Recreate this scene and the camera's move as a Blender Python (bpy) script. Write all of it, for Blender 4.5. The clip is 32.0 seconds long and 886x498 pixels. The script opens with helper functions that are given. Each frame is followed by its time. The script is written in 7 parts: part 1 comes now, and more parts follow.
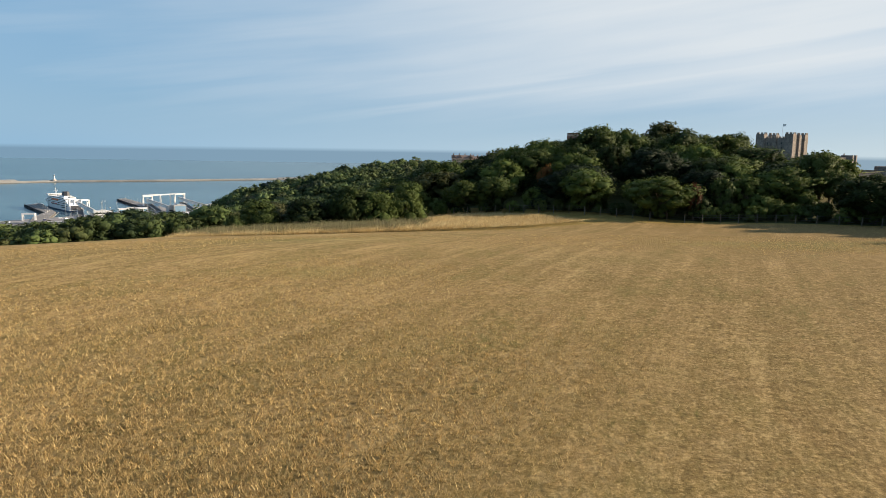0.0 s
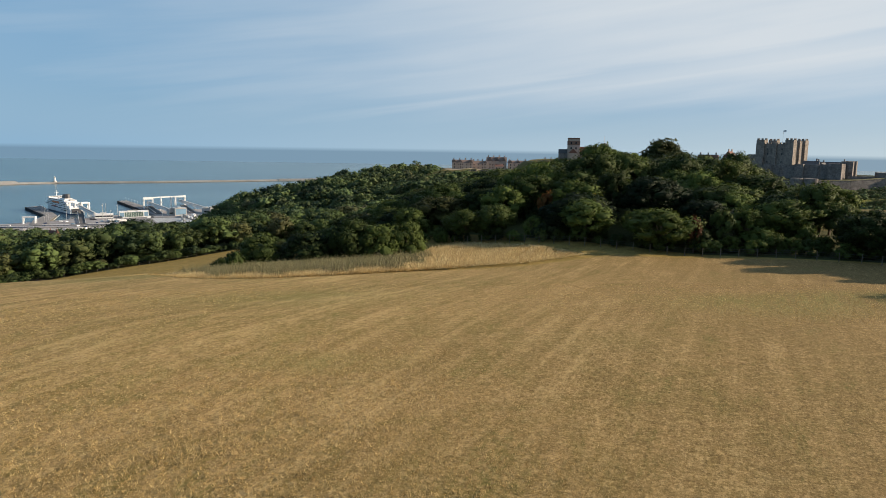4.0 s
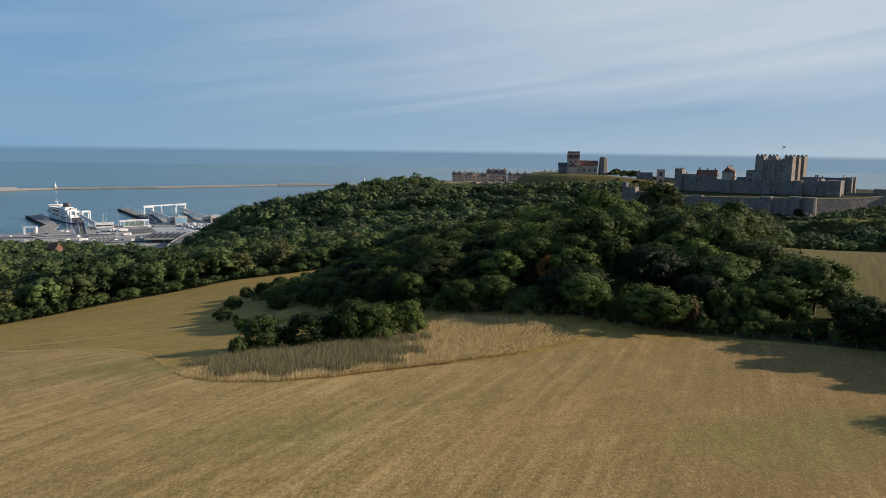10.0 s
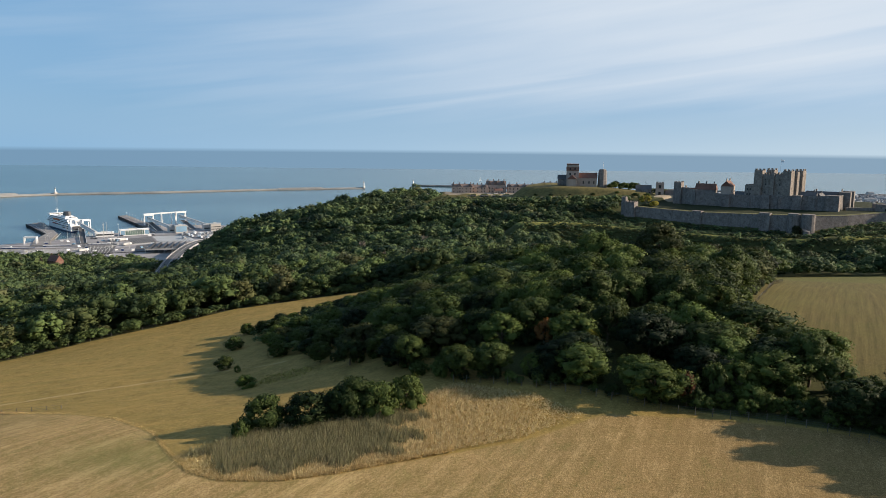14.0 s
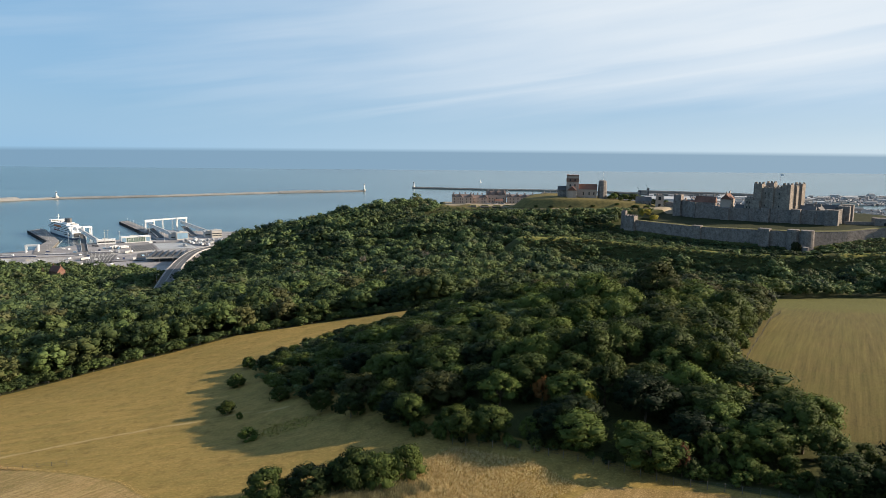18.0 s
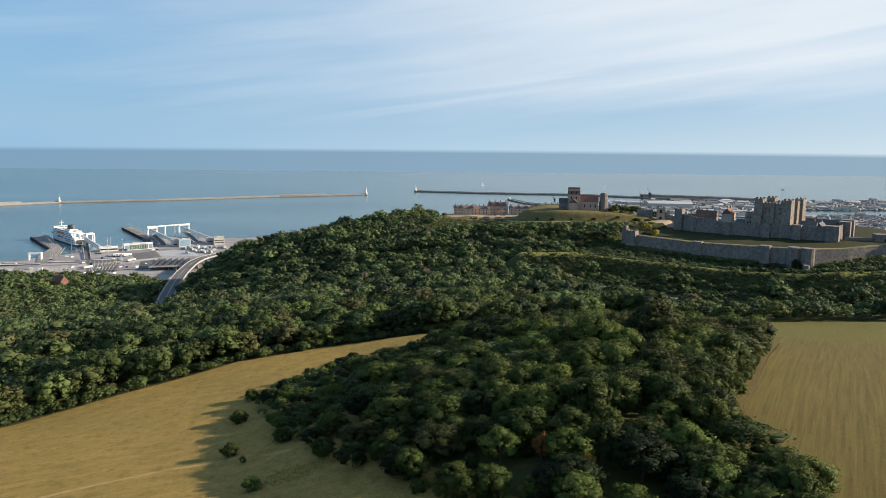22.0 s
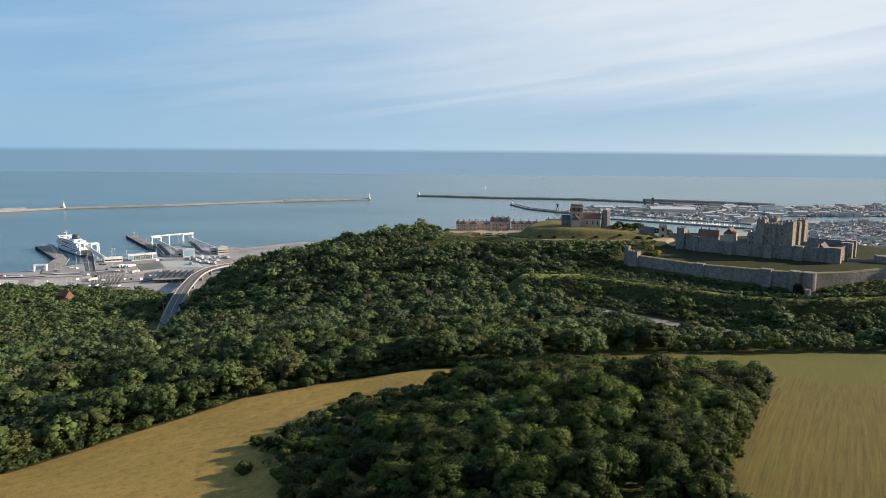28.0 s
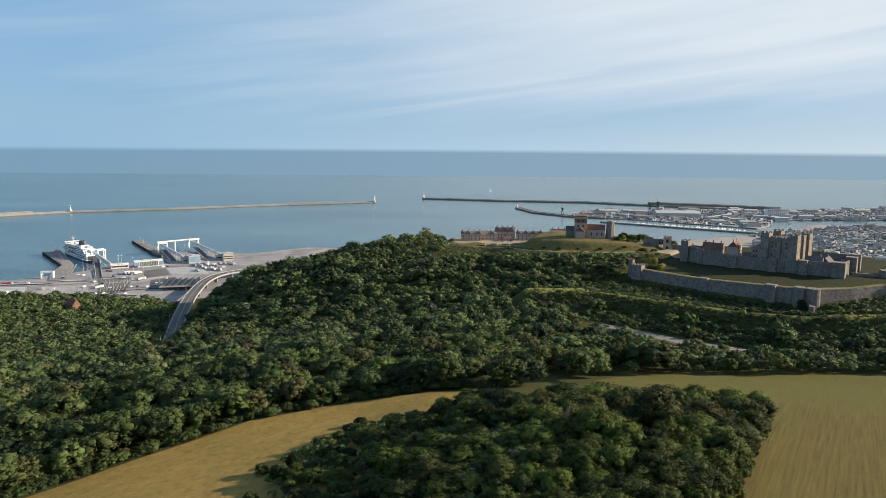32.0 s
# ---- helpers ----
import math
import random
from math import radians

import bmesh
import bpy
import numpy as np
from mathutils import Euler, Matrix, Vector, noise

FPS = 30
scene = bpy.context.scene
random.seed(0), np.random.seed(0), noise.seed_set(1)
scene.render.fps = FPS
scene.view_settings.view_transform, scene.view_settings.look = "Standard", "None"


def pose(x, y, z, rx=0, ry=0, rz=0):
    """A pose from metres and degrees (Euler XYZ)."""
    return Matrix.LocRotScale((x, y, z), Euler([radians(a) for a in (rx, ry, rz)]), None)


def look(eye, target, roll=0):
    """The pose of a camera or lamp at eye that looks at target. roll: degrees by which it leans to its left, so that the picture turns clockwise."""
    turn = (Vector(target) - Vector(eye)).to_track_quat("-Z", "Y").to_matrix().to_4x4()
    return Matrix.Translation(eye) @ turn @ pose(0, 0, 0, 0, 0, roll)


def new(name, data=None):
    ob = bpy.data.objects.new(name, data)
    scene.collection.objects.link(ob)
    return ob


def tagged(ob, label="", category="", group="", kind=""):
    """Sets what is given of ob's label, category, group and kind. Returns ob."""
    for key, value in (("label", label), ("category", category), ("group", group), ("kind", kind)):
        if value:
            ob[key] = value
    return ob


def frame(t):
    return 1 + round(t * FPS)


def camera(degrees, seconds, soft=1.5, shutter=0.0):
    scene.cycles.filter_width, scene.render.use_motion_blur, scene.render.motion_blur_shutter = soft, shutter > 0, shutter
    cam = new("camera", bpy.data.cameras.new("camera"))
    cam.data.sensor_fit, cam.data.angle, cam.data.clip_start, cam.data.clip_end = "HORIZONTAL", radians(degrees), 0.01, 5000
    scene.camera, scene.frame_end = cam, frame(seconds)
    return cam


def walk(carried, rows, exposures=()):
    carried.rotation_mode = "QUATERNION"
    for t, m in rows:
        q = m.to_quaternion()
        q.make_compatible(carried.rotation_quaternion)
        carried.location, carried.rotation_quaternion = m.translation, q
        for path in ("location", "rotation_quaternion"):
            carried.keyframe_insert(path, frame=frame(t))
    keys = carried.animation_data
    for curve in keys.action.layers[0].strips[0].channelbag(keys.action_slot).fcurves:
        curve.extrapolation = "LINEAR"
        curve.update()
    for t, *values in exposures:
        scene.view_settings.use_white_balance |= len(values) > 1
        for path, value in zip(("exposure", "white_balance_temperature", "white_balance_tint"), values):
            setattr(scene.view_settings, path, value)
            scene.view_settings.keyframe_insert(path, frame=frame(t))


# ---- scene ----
cam = camera(66.21, 32.0, soft=0.7)
PATH = [
    (0.0, pose(-0.06, -1.27, 125.71, 81.466, 0, -2.709) @ pose(0, 0, 0, 0, 0, 0.882)),
    (1.0, pose(-0.06, -1.10, 126.75, 81.468, 0, -2.705) @ pose(0, 0, 0, 0, 0, 0.872)),
    (2.0, pose(-0.07, -0.89, 128.16, 81.456, 0, -2.699) @ pose(0, 0, 0, 0, 0, 0.867)),
    (3.0, pose(-0.08, -0.69, 129.69, 81.441, 0, -2.687) @ pose(0, 0, 0, 0, 0, 0.868)),
    (3.5, pose(-0.09, -0.61, 130.44, 81.435, 0, -2.681) @ pose(0, 0, 0, 0, 0, 0.870)),
    (5.5, pose(-0.19, -0.49, 133.88, 81.428, 0, -2.662) @ pose(0, 0, 0, 0, 0, 0.875)),
    (6.0, pose(-0.20, -0.46, 134.90, 81.435, 0, -2.660) @ pose(0, 0, 0, 0, 0, 0.873)),
    (7.0, pose(-0.21, -0.42, 137.12, 81.456, 0, -2.661) @ pose(0, 0, 0, 0, 0, 0.860)),
    (8.0, pose(-0.22, -0.33, 139.49, 81.472, 0, -2.658) @ pose(0, 0, 0, 0, 0, 0.841)),
    (9.0, pose(-0.26, -0.16, 141.99, 81.489, 0, -2.661) @ pose(0, 0, 0, 0, 0, 0.816)),
    (10.0, pose(-0.24, -0.01, 144.69, 81.503, 0, -2.658) @ pose(0, 0, 0, 0, 0, 0.788)),
    (11.0, pose(-0.24, 0.09, 147.90, 81.511, 0, -2.661) @ pose(0, 0, 0, 0, 0, 0.751)),
    (12.0, pose(-0.25, 0.22, 151.25, 81.515, 0, -2.668) @ pose(0, 0, 0, 0, 0, 0.703)),
    (13.0, pose(-0.24, 0.38, 154.59, 81.515, 0, -2.667) @ pose(0, 0, 0, 0, 0, 0.649)),
    (14.0, pose(-0.21, 0.53, 158.11, 81.506, 0, -2.662) @ pose(0, 0, 0, 0, 0, 0.595)),
    (14.5, pose(-0.19, 0.58, 159.77, 81.496, 0, -2.657) @ pose(0, 0, 0, 0, 0, 0.572)),
    (16.5, pose(-0.08, 0.62, 166.33, 81.455, 0, -2.622) @ pose(0, 0, 0, 0, 0, 0.503)),
    (17.0, pose(-0.05, 0.61, 168.06, 81.442, 0, -2.613) @ pose(0, 0, 0, 0, 0, 0.493)),
    (18.0, pose(-0.02, 0.54, 171.31, 81.421, 0, -2.597) @ pose(0, 0, 0, 0, 0, 0.488)),
    (19.0, pose(-0.02, 0.44, 174.54, 81.426, 0, -2.575) @ pose(0, 0, 0, 0, 0, 0.497)),
    (20.0, pose(-0.02, 0.37, 177.83, 81.437, 0, -2.540) @ pose(0, 0, 0, 0, 0, 0.513)),
    (21.0, pose(-0.02, 0.33, 180.91, 81.446, 0, -2.491) @ pose(0, 0, 0, 0, 0, 0.527)),
    (22.0, pose(0.10, 0.26, 183.98, 81.451, 0, -2.441) @ pose(0, 0, 0, 0, 0, 0.538)),
    (23.0, pose(0.18, 0.20, 186.85, 81.440, 0, -2.393) @ pose(0, 0, 0, 0, 0, 0.541)),
    (24.0, pose(0.20, 0.18, 189.88, 81.430, 0, -2.352) @ pose(0, 0, 0, 0, 0, 0.533)),
    (25.0, pose(0.19, 0.21, 192.90, 81.422, 0, -2.321) @ pose(0, 0, 0, 0, 0, 0.518)),
    (25.5, pose(0.20, 0.22, 194.41, 81.418, 0, -2.305) @ pose(0, 0, 0, 0, 0, 0.511)),
    (27.5, pose(0.27, 0.26, 200.89, 81.434, 0, -2.217) @ pose(0, 0, 0, 0, 0, 0.485)),
    (28.0, pose(0.30, 0.24, 202.42, 81.434, 0, -2.175) @ pose(0, 0, 0, 0, 0, 0.481)),
    (29.0, pose(0.36, 0.15, 205.54, 81.430, 0, -2.060) @ pose(0, 0, 0, 0, 0, 0.476)),
    (30.0, pose(0.44, 0.05, 208.46, 81.425, 0, -1.949) @ pose(0, 0, 0, 0, 0, 0.475)),
    (31.0, pose(0.56, -0.05, 211.46, 81.423, 0, -1.850) @ pose(0, 0, 0, 0, 0, 0.476)),
    (32.0, pose(0.70, -0.16, 214.44, 81.427, 0, -1.753) @ pose(0, 0, 0, 0, 0, 0.474)),
]
walk(cam, PATH, exposures=((0, 0.78, 7200, 15), (3, 0.7, 7150, 15), (6, 0.5, 6850, 15), (9, 0.38, 6600, 15), (13, 0.65, 6650, 15), (17, 0.86, 6950, 15), (19, 0.91, 7000, 15), (32, 0.82, 7000, 15)))

# ---- light and sky ----
SUN_AZ = radians(87)          # from +y towards +x
SUN_EL = radians(21)
world = bpy.data.worlds.new("sky")
scene.world = world
world.use_nodes = True
wn, wl = world.node_tree.nodes, world.node_tree.links
wn.clear()


def wnode(kind, **kw):
    n = wn.new(kind)
    for k, v in kw.items():
        n.inputs[k].default_value = v
    return n


def wmath(op, a, b=None, c=None, clamp=False):
    n = wn.new("ShaderNodeMath")
    n.operation, n.use_clamp = op, clamp
    for i, v in enumerate((a, b, c)):
        if v is None:
            continue
        if isinstance(v, (int, float)):
            n.inputs[i].default_value = v
        else:
            wl.new(v, n.inputs[i])
    return n.outputs[0]


def wmix(fac, a, b):
    n = wn.new("ShaderNodeMix")
    n.data_type = "RGBA"
    for i, v in ((0, fac), (6, a), (7, b)):
        if isinstance(v, (int, float, tuple)):
            n.inputs[i].default_value = v
        else:
            wl.new(v, n.inputs[i])
    return n.outputs[2]


sky = wn.new("ShaderNodeTexSky")
sky.sky_type, sky.sun_disc = "NISHITA", False
sky.sun_elevation, sky.sun_rotation = SUN_EL, SUN_AZ
sky.altitude, sky.air_density, sky.dust_density, sky.ozone_density = 150, 0.9, 0.35, 2.5
wco = wn.new("ShaderNodeTexCoord")
wsep = wn.new("ShaderNodeSeparateXYZ")
wl.new(wco.outputs["Generated"], wsep.inputs[0])
dz = wsep.outputs["Z"]
daz = wmath("ARCTAN2", wsep.outputs["X"], wsep.outputs["Y"])
# cirrus: a broad thin veil to the right, with long streaks that rise to the right
wcomb = wn.new("ShaderNodeCombineXYZ")
across = wmath("SUBTRACT", dz, wmath("MULTIPLY", daz, 0.13))
wl.new(wmath("MULTIPLY", daz, 1.1), wcomb.inputs[0])
wl.new(wmath("MULTIPLY", across, 15.0), wcomb.inputs[1])
n1 = wnode("ShaderNodeTexNoise", Scale=2.6, Detail=7.0, Roughness=0.5, Distortion=0.3)
wl.new(wcomb.outputs[0], n1.inputs["Vector"])
wcomb2 = wn.new("ShaderNodeCombineXYZ")
wl.new(daz, wcomb2.inputs[0])
wl.new(wmath("MULTIPLY", dz, 2.5), wcomb2.inputs[1])
n2 = wnode("ShaderNodeTexNoise", Scale=2.3, Detail=4.0, Roughness=0.5)
wl.new(wcomb2.outputs[0], n2.inputs["Vector"])
veil = wmath("ADD", wmath("MULTIPLY_ADD", daz, 0.85, 0.22), wmath("MULTIPLY", dz, 1.5))
veil = wmath("ADD", veil, wmath("MULTIPLY_ADD", n2.outputs[0], 0.7, -0.35))
veil = wmath("ADD", veil, wmath("MULTIPLY_ADD", n1.outputs[0], 0.9, -0.45), clamp=True)
# two sheets of veil that rise to the right with a narrow clear lane between, and a thin bright streak where they begin
edge = wmath("MULTIPLY_ADD", n1.outputs[0], 0.034, wmath("SUBTRACT", across, 0.017))
upper = wmath("MULTIPLY", wmath("MULTIPLY_ADD", edge, 42.0, -2.2, clamp=True), wmath("MULTIPLY_ADD", daz, 1.6, 0.6, clamp=True))
lower = wmath("MULTIPLY", wmath("MULTIPLY_ADD", edge, 22.0, 0.0, clamp=True), wmath("MULTIPLY_ADD", edge, -55.0, 3.7, clamp=True))
lower = wmath("MULTIPLY", lower, wmath("MULTIPLY_ADD", daz, 2.2, 0.32, clamp=True))
ray_ = wmath("MULTIPLY_ADD", wmath("ABSOLUTE", wmath("SUBTRACT", edge, 0.056)), -130.0, 1.0, clamp=True)
ray_ = wmath("MULTIPLY", wmath("MULTIPLY", ray_, wmath("MULTIPLY_ADD", daz, 5.0, 1.25, clamp=True)), wmath("MULTIPLY_ADD", daz, -4.0, 1.2, clamp=True))
veil = wmath("ADD", wmath("MULTIPLY", veil, 0.5), wmath("MULTIPLY", upper, 0.40))
veil = wmath("ADD", veil, wmath("MULTIPLY_ADD", lower, 0.44, wmath("MULTIPLY", ray_, 0.26)), clamp=True)
rise = wmath("MULTIPLY_ADD", dz, 11.0, 0.1, clamp=True)   # thinner towards the horizon
high = wmath("MULTIPLY_ADD", dz, -1.6, 1.4, clamp=True)     # a clear sky is deeper overhead
veil = wmath("MULTIPLY", wmath("MULTIPLY", wmath("MULTIPLY", veil, rise), 0.95), high)
tone = wmix(0.8, sky.outputs[0], (2.35, 4.85, 7.6, 1))      # clear blue air over the sea
tone = wmix(high, (1.5, 2.9, 4.8, 1), tone)
cloudy = wmix(veil, tone, (7.4, 8.5, 9.3, 1))
haze = wmath("MULTIPLY_ADD", dz, -18.0, 1.0, clamp=True)
hue = wmix(wmath("MULTIPLY_ADD", daz, 0.9, 0.45, clamp=True), (2.65, 5.1, 7.5, 1), (6.0, 7.7, 8.6, 1))
cloudy = wmix(wmath("MULTIPLY", haze, 0.7), cloudy, hue)
# the far sea, past the sheet of water, below a soft horizon
under = wmath("MULTIPLY_ADD", dz, -180.0, -0.6, clamp=True)
far_sea = wmix(wmath("MULTIPLY_ADD", daz, 0.9, 0.45, clamp=True), (1.85, 3.45, 5.0, 1), (2.5, 3.95, 5.25, 1))
full = wmix(under, cloudy, far_sea)
bg = wnode("ShaderNodeBackground", Strength=0.058)
wl.new(full, bg.inputs[0])
wout = wn.new("ShaderNodeOutputWorld")
wl.new(bg.outputs[0], wout.inputs[0])

sun = new("sun", bpy.data.lights.new("sun", "SUN"))
sun.data.energy, sun.data.angle, sun.data.color = 5.0, radians(0.53), (1.0, 0.87, 0.68)
sun.matrix_world = look((0, 0, 400), (-math.sin(SUN_AZ) * math.cos(SUN_EL), -math.cos(SUN_AZ) * math.cos(SUN_EL), 400 - math.sin(SUN_EL)))

# ---- materials ----
def mat(name, rough=0.8, metal=0.0, spec=0.3):
    m = bpy.data.materials.new(name)
    m.use_nodes = True
    b = m.node_tree.nodes["Principled BSDF"]
    b.inputs["Roughness"].default_value = rough
    b.inputs["Metallic"].default_value = metal
    b.inputs["Specular IOR Level"].default_value = spec
    return m


class Nodes:
    """Short hand for building a node tree."""

    def __init__(self, m):
        self.m, self.n, self.l = m, m.node_tree.nodes, m.node_tree.links
        self.b = self.n["Principled BSDF"]

    def put(self, sock, v):
        if isinstance(v, bpy.types.NodeSocket):
            self.l.new(v, sock)
        else:
            sock.default_value = v

    def pos(self, space="object"):
        if space == "world":
            return self.n.new("ShaderNodeNewGeometry").outputs["Position"]
        return self.n.new("ShaderNodeTexCoord").outputs["Object"]

    def scaled(self, v, s, rot=(0, 0, 0)):
        k = self.n.new("ShaderNodeMapping")
        k.inputs["Scale"].default_value = s
        k.inputs["Rotation"].default_value = rot
        self.l.new(v, k.inputs[0])
        return k.outputs[0]

    def noise(self, v, scale, detail=4.0, rough=0.55, dist=0.0):
        k = self.n.new("ShaderNodeTexNoise")
        for key, val in (("Scale", scale), ("Detail", detail), ("Roughness", rough), ("Distortion", dist)):
            k.inputs[key].default_value = val
        self.l.new(v, k.inputs["Vector"])
        return k.outputs[0]

    def math(self, op, a, b=0.0, c=0.0, clamp=False):
        k = self.n.new("ShaderNodeMath")
        k.operation, k.use_clamp = op, clamp
        for i, v in enumerate((a, b, c)):
            self.put(k.inputs[i], v)
        return k.outputs[0]

    def ramp(self, v, lo, hi):
        k = self.n.new("ShaderNodeMapRange")
        k.inputs[1].default_value, k.inputs[2].default_value = lo, hi
        self.l.new(v, k.inputs[0])
        return k.outputs[0]

    def mix(self, f, a, b):
        k = self.n.new("ShaderNodeMix")
        k.data_type = "RGBA"
        for i, v in ((0, f), (6, a), (7, b)):
            self.put(k.inputs[i], (*v, 1) if isinstance(v, tuple) and len(v) == 3 else v)
        return k.outputs[2]

    def attr(self, name):
        k = self.n.new("ShaderNodeAttribute")
        k.attribute_name = name
        return k.outputs["Fac"]

    def rand(self):
        return self.n.new("ShaderNodeObjectInfo").outputs["Random"]

    def island(self):
        return self.n.new("ShaderNodeNewGeometry").outputs["Random Per Island"]

    def color(self, c):
        self.put(self.b.inputs["Base Color"], (*c, 1) if isinstance(c, tuple) else c)

    def bump(self, h, strength, dist=0.1):
        k = self.n.new("ShaderNodeBump")
        k.inputs["Strength"].default_value, k.inputs["Distance"].default_value = strength, dist
        self.l.new(h, k.inputs["Height"])
        self.l.new(k.outputs[0], self.b.inputs["Normal"])


def plain(name, col, rough=0.7, vary=0.18, scale=0.6, metal=0.0, streak=0.0, bump=0.0):
    """A painted, stone or metal surface with grain and weathering at two scales."""
    m = mat(name, rough, metal)
    k = Nodes(m)
    p = k.pos("world")
    big, fine = k.noise(p, scale * 0.22, 3), k.noise(p, scale * 2.4, 5, 0.65)
    v = k.math("MULTIPLY_ADD", big, 0.6, k.math("MULTIPLY", fine, 0.4))
    if streak:
        v = k.math("MULTIPLY_ADD", k.noise(k.scaled(p, (1.3, 1.3, 0.12)), scale * 2.0, 4), streak, v)
    v = k.ramp(v, 0.3, 0.72 + streak * 0.5)
    dark, light = tuple(c * (1 - vary * 1.6) for c in col), tuple(min(1, c * (1 + vary)) for c in col)
    k.color(k.mix(v, dark, light))
    if bump:
        k.bump(fine, bump, 0.3)
    return m


def leaf_material(name, dark, light, rust, per="object", spread=0.5):
    """Foliage: each tree has a tint of its own, from blue-green over olive to a dull rusty one, and each spray of leaves varies."""
    m = mat(name, 0.65, 0, 0.12)
    k = Nodes(m)
    r = k.rand() if per == "object" else k.attr("tint")
    isl = k.island()
    p = k.pos("world")
    # this noise also paints shade into the colour, as gaps between leaf clumps
    clumps = k.noise(p, 1.5, 6, 0.8)
    v = k.math("MULTIPLY_ADD", k.noise(p, 0.3, 3), 0.4, k.math("MULTIPLY_ADD", clumps, 0.75, k.math("MULTIPLY", isl, 0.3)))
    v = k.math("ADD", k.math("SUBTRACT", v, 0.27), k.math("MULTIPLY_ADD", r, spread * 1.2, -spread * 0.6), clamp=True)
    c = k.mix(v, dark, light)
    c = k.mix(k.math("MULTIPLY", k.ramp(k.math("FRACT", k.math("MULTIPLY", r, 23.1)), 0.6, 1.0), 0.6), c, tuple(min(1, x * 1.7) for x in light))
    other = k.math("FRACT", k.math("MULTIPLY", r, 7.31))
    c = k.mix(k.math("MULTIPLY", k.ramp(other, 0.6, 0.95), 0.28), c, tuple(x * y for x, y in zip(light, (1.25, 1.05, 0.7))))
    c = k.mix(k.math("MULTIPLY", k.ramp(k.math("FRACT", k.math("MULTIPLY", r, 13.7)), 0.88, 0.97), 0.55), c, rust)
    k.color(c)
    k.bump(clumps, 0.5, 0.5)
    t = k.n.new("ShaderNodeBsdfTranslucent")
    k.put(t.inputs[0], c)
    mx = k.n.new("ShaderNodeMixShader")
    mx.inputs[0].default_value = 0.22
    k.l.new(k.b.outputs[0], mx.inputs[1])
    k.l.new(t.outputs[0], mx.inputs[2])
    k.l.new(mx.outputs[0], k.n["Material Output"].inputs[0])
    return m


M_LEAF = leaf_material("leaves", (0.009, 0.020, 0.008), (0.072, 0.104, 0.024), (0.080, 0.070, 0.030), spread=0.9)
M_LIME = leaf_material("yellow-green leaves", (0.10, 0.10, 0.018), (0.26, 0.23, 0.04), (0.2, 0.2, 0.04))
# bluer than the near leaves: distance haze is mixed into these colours
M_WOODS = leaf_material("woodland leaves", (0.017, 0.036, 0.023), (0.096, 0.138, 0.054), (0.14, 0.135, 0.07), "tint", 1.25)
# darker copy of the woodland leaves: the near belt's shade is in the colour
M_BELT = leaf_material("darker woodland leaves", (0.012, 0.027, 0.015), (0.076, 0.110, 0.036), (0.11, 0.10, 0.045), "tint", 1.0)
M_YELLOW = leaf_material("yellowing leaves", (0.10, 0.10, 0.015), (0.33, 0.27, 0.03), (0.4, 0.25, 0.03))
M_RUSSET = leaf_material("russet leaves", (0.06, 0.03, 0.015), (0.15, 0.06, 0.03), (0.25, 0.12, 0.03))
M_GRASS = leaf_material("dry grass blades", (0.28, 0.20, 0.09), (0.68, 0.53, 0.30), (0.36, 0.29, 0.12), "tint", 0.5)
M_STUBBLE = leaf_material("stubble blades", (0.21, 0.14, 0.058), (0.60, 0.45, 0.22), (0.17, 0.155, 0.055), "tint", 0.5)
M_WEEDS = leaf_material("faded weeds", (0.085, 0.086, 0.048), (0.26, 0.245, 0.135), (0.26, 0.19, 0.15), "tint", 0.8)
M_HERBS = leaf_material("yellow-green herbs", (0.12, 0.12, 0.035), (0.36, 0.33, 0.10), (0.3, 0.22, 0.09), "tint", 0.6)
M_BARK = plain("bark", (0.11, 0.085, 0.06), 0.9, 0.3, 3.0)


def ragstone(name, col):
    """Coursed rubble: patchy courses, pale mortar and repairs, dark weathering under the parapets' drips."""
    m = mat(name, 0.92, 0, 0.15)
    k = Nodes(m)
    p = k.pos("world")
    stones = k.noise(k.scaled(p, (0.9, 0.9, 1.8)), 1.6, 6, 0.75)
    patch = k.noise(p, 0.42, 5, 0.8)
    drip = k.noise(k.scaled(p, (0.5, 0.5, 0.06)), 1.0, 4, 0.6)
    v = k.math("MULTIPLY_ADD", stones, 0.55, k.math("MULTIPLY", patch, 0.55))
    c = k.mix(k.ramp(v, 0.42, 0.68), tuple(x * 0.42 for x in col), tuple(x * 1.6 for x in col))
    c = k.mix(k.math("MULTIPLY", k.ramp(drip, 0.52, 0.75), 0.5), c, tuple(x * 0.42 for x in col))
    c = k.mix(k.math("MULTIPLY", k.ramp(k.noise(p, 0.33, 5, 0.8), 0.58, 0.72), 0.55), c, tuple(x * 2.0 for x in col))
    k.color(c)
    k.bump(stones, 0.5, 0.35)
    return m


M_STONE = ragstone("castle ragstone", (0.188, 0.168, 0.155))
M_KEEP = ragstone("keep ragstone", (0.225, 0.196, 0.17))
M_TILE = plain("red roof tile", (0.175, 0.088, 0.066), 0.85, 0.3, 0.8)
M_SLATE = plain("grey slate", (0.10, 0.10, 0.105), 0.85, 0.25, 0.8)
M_BRICKRED = plain("red brick", (0.20, 0.118, 0.09), 0.85, 0.25, 1.0)
M_WHITE = plain("white paint", (0.74, 0.75, 0.75), 0.5, 0.1, 0.3, streak=0.2)
M_GREYROOF = plain("grey sheet roof", (0.42, 0.43, 0.43), 0.55, 0.15, 0.3)
M_CONCRETE = plain("pale concrete", (0.30, 0.295, 0.29), 0.9, 0.2, 0.25, streak=0.2)
M_DARK = plain("dark steel", (0.05, 0.055, 0.065), 0.5, 0.25, 0.5)
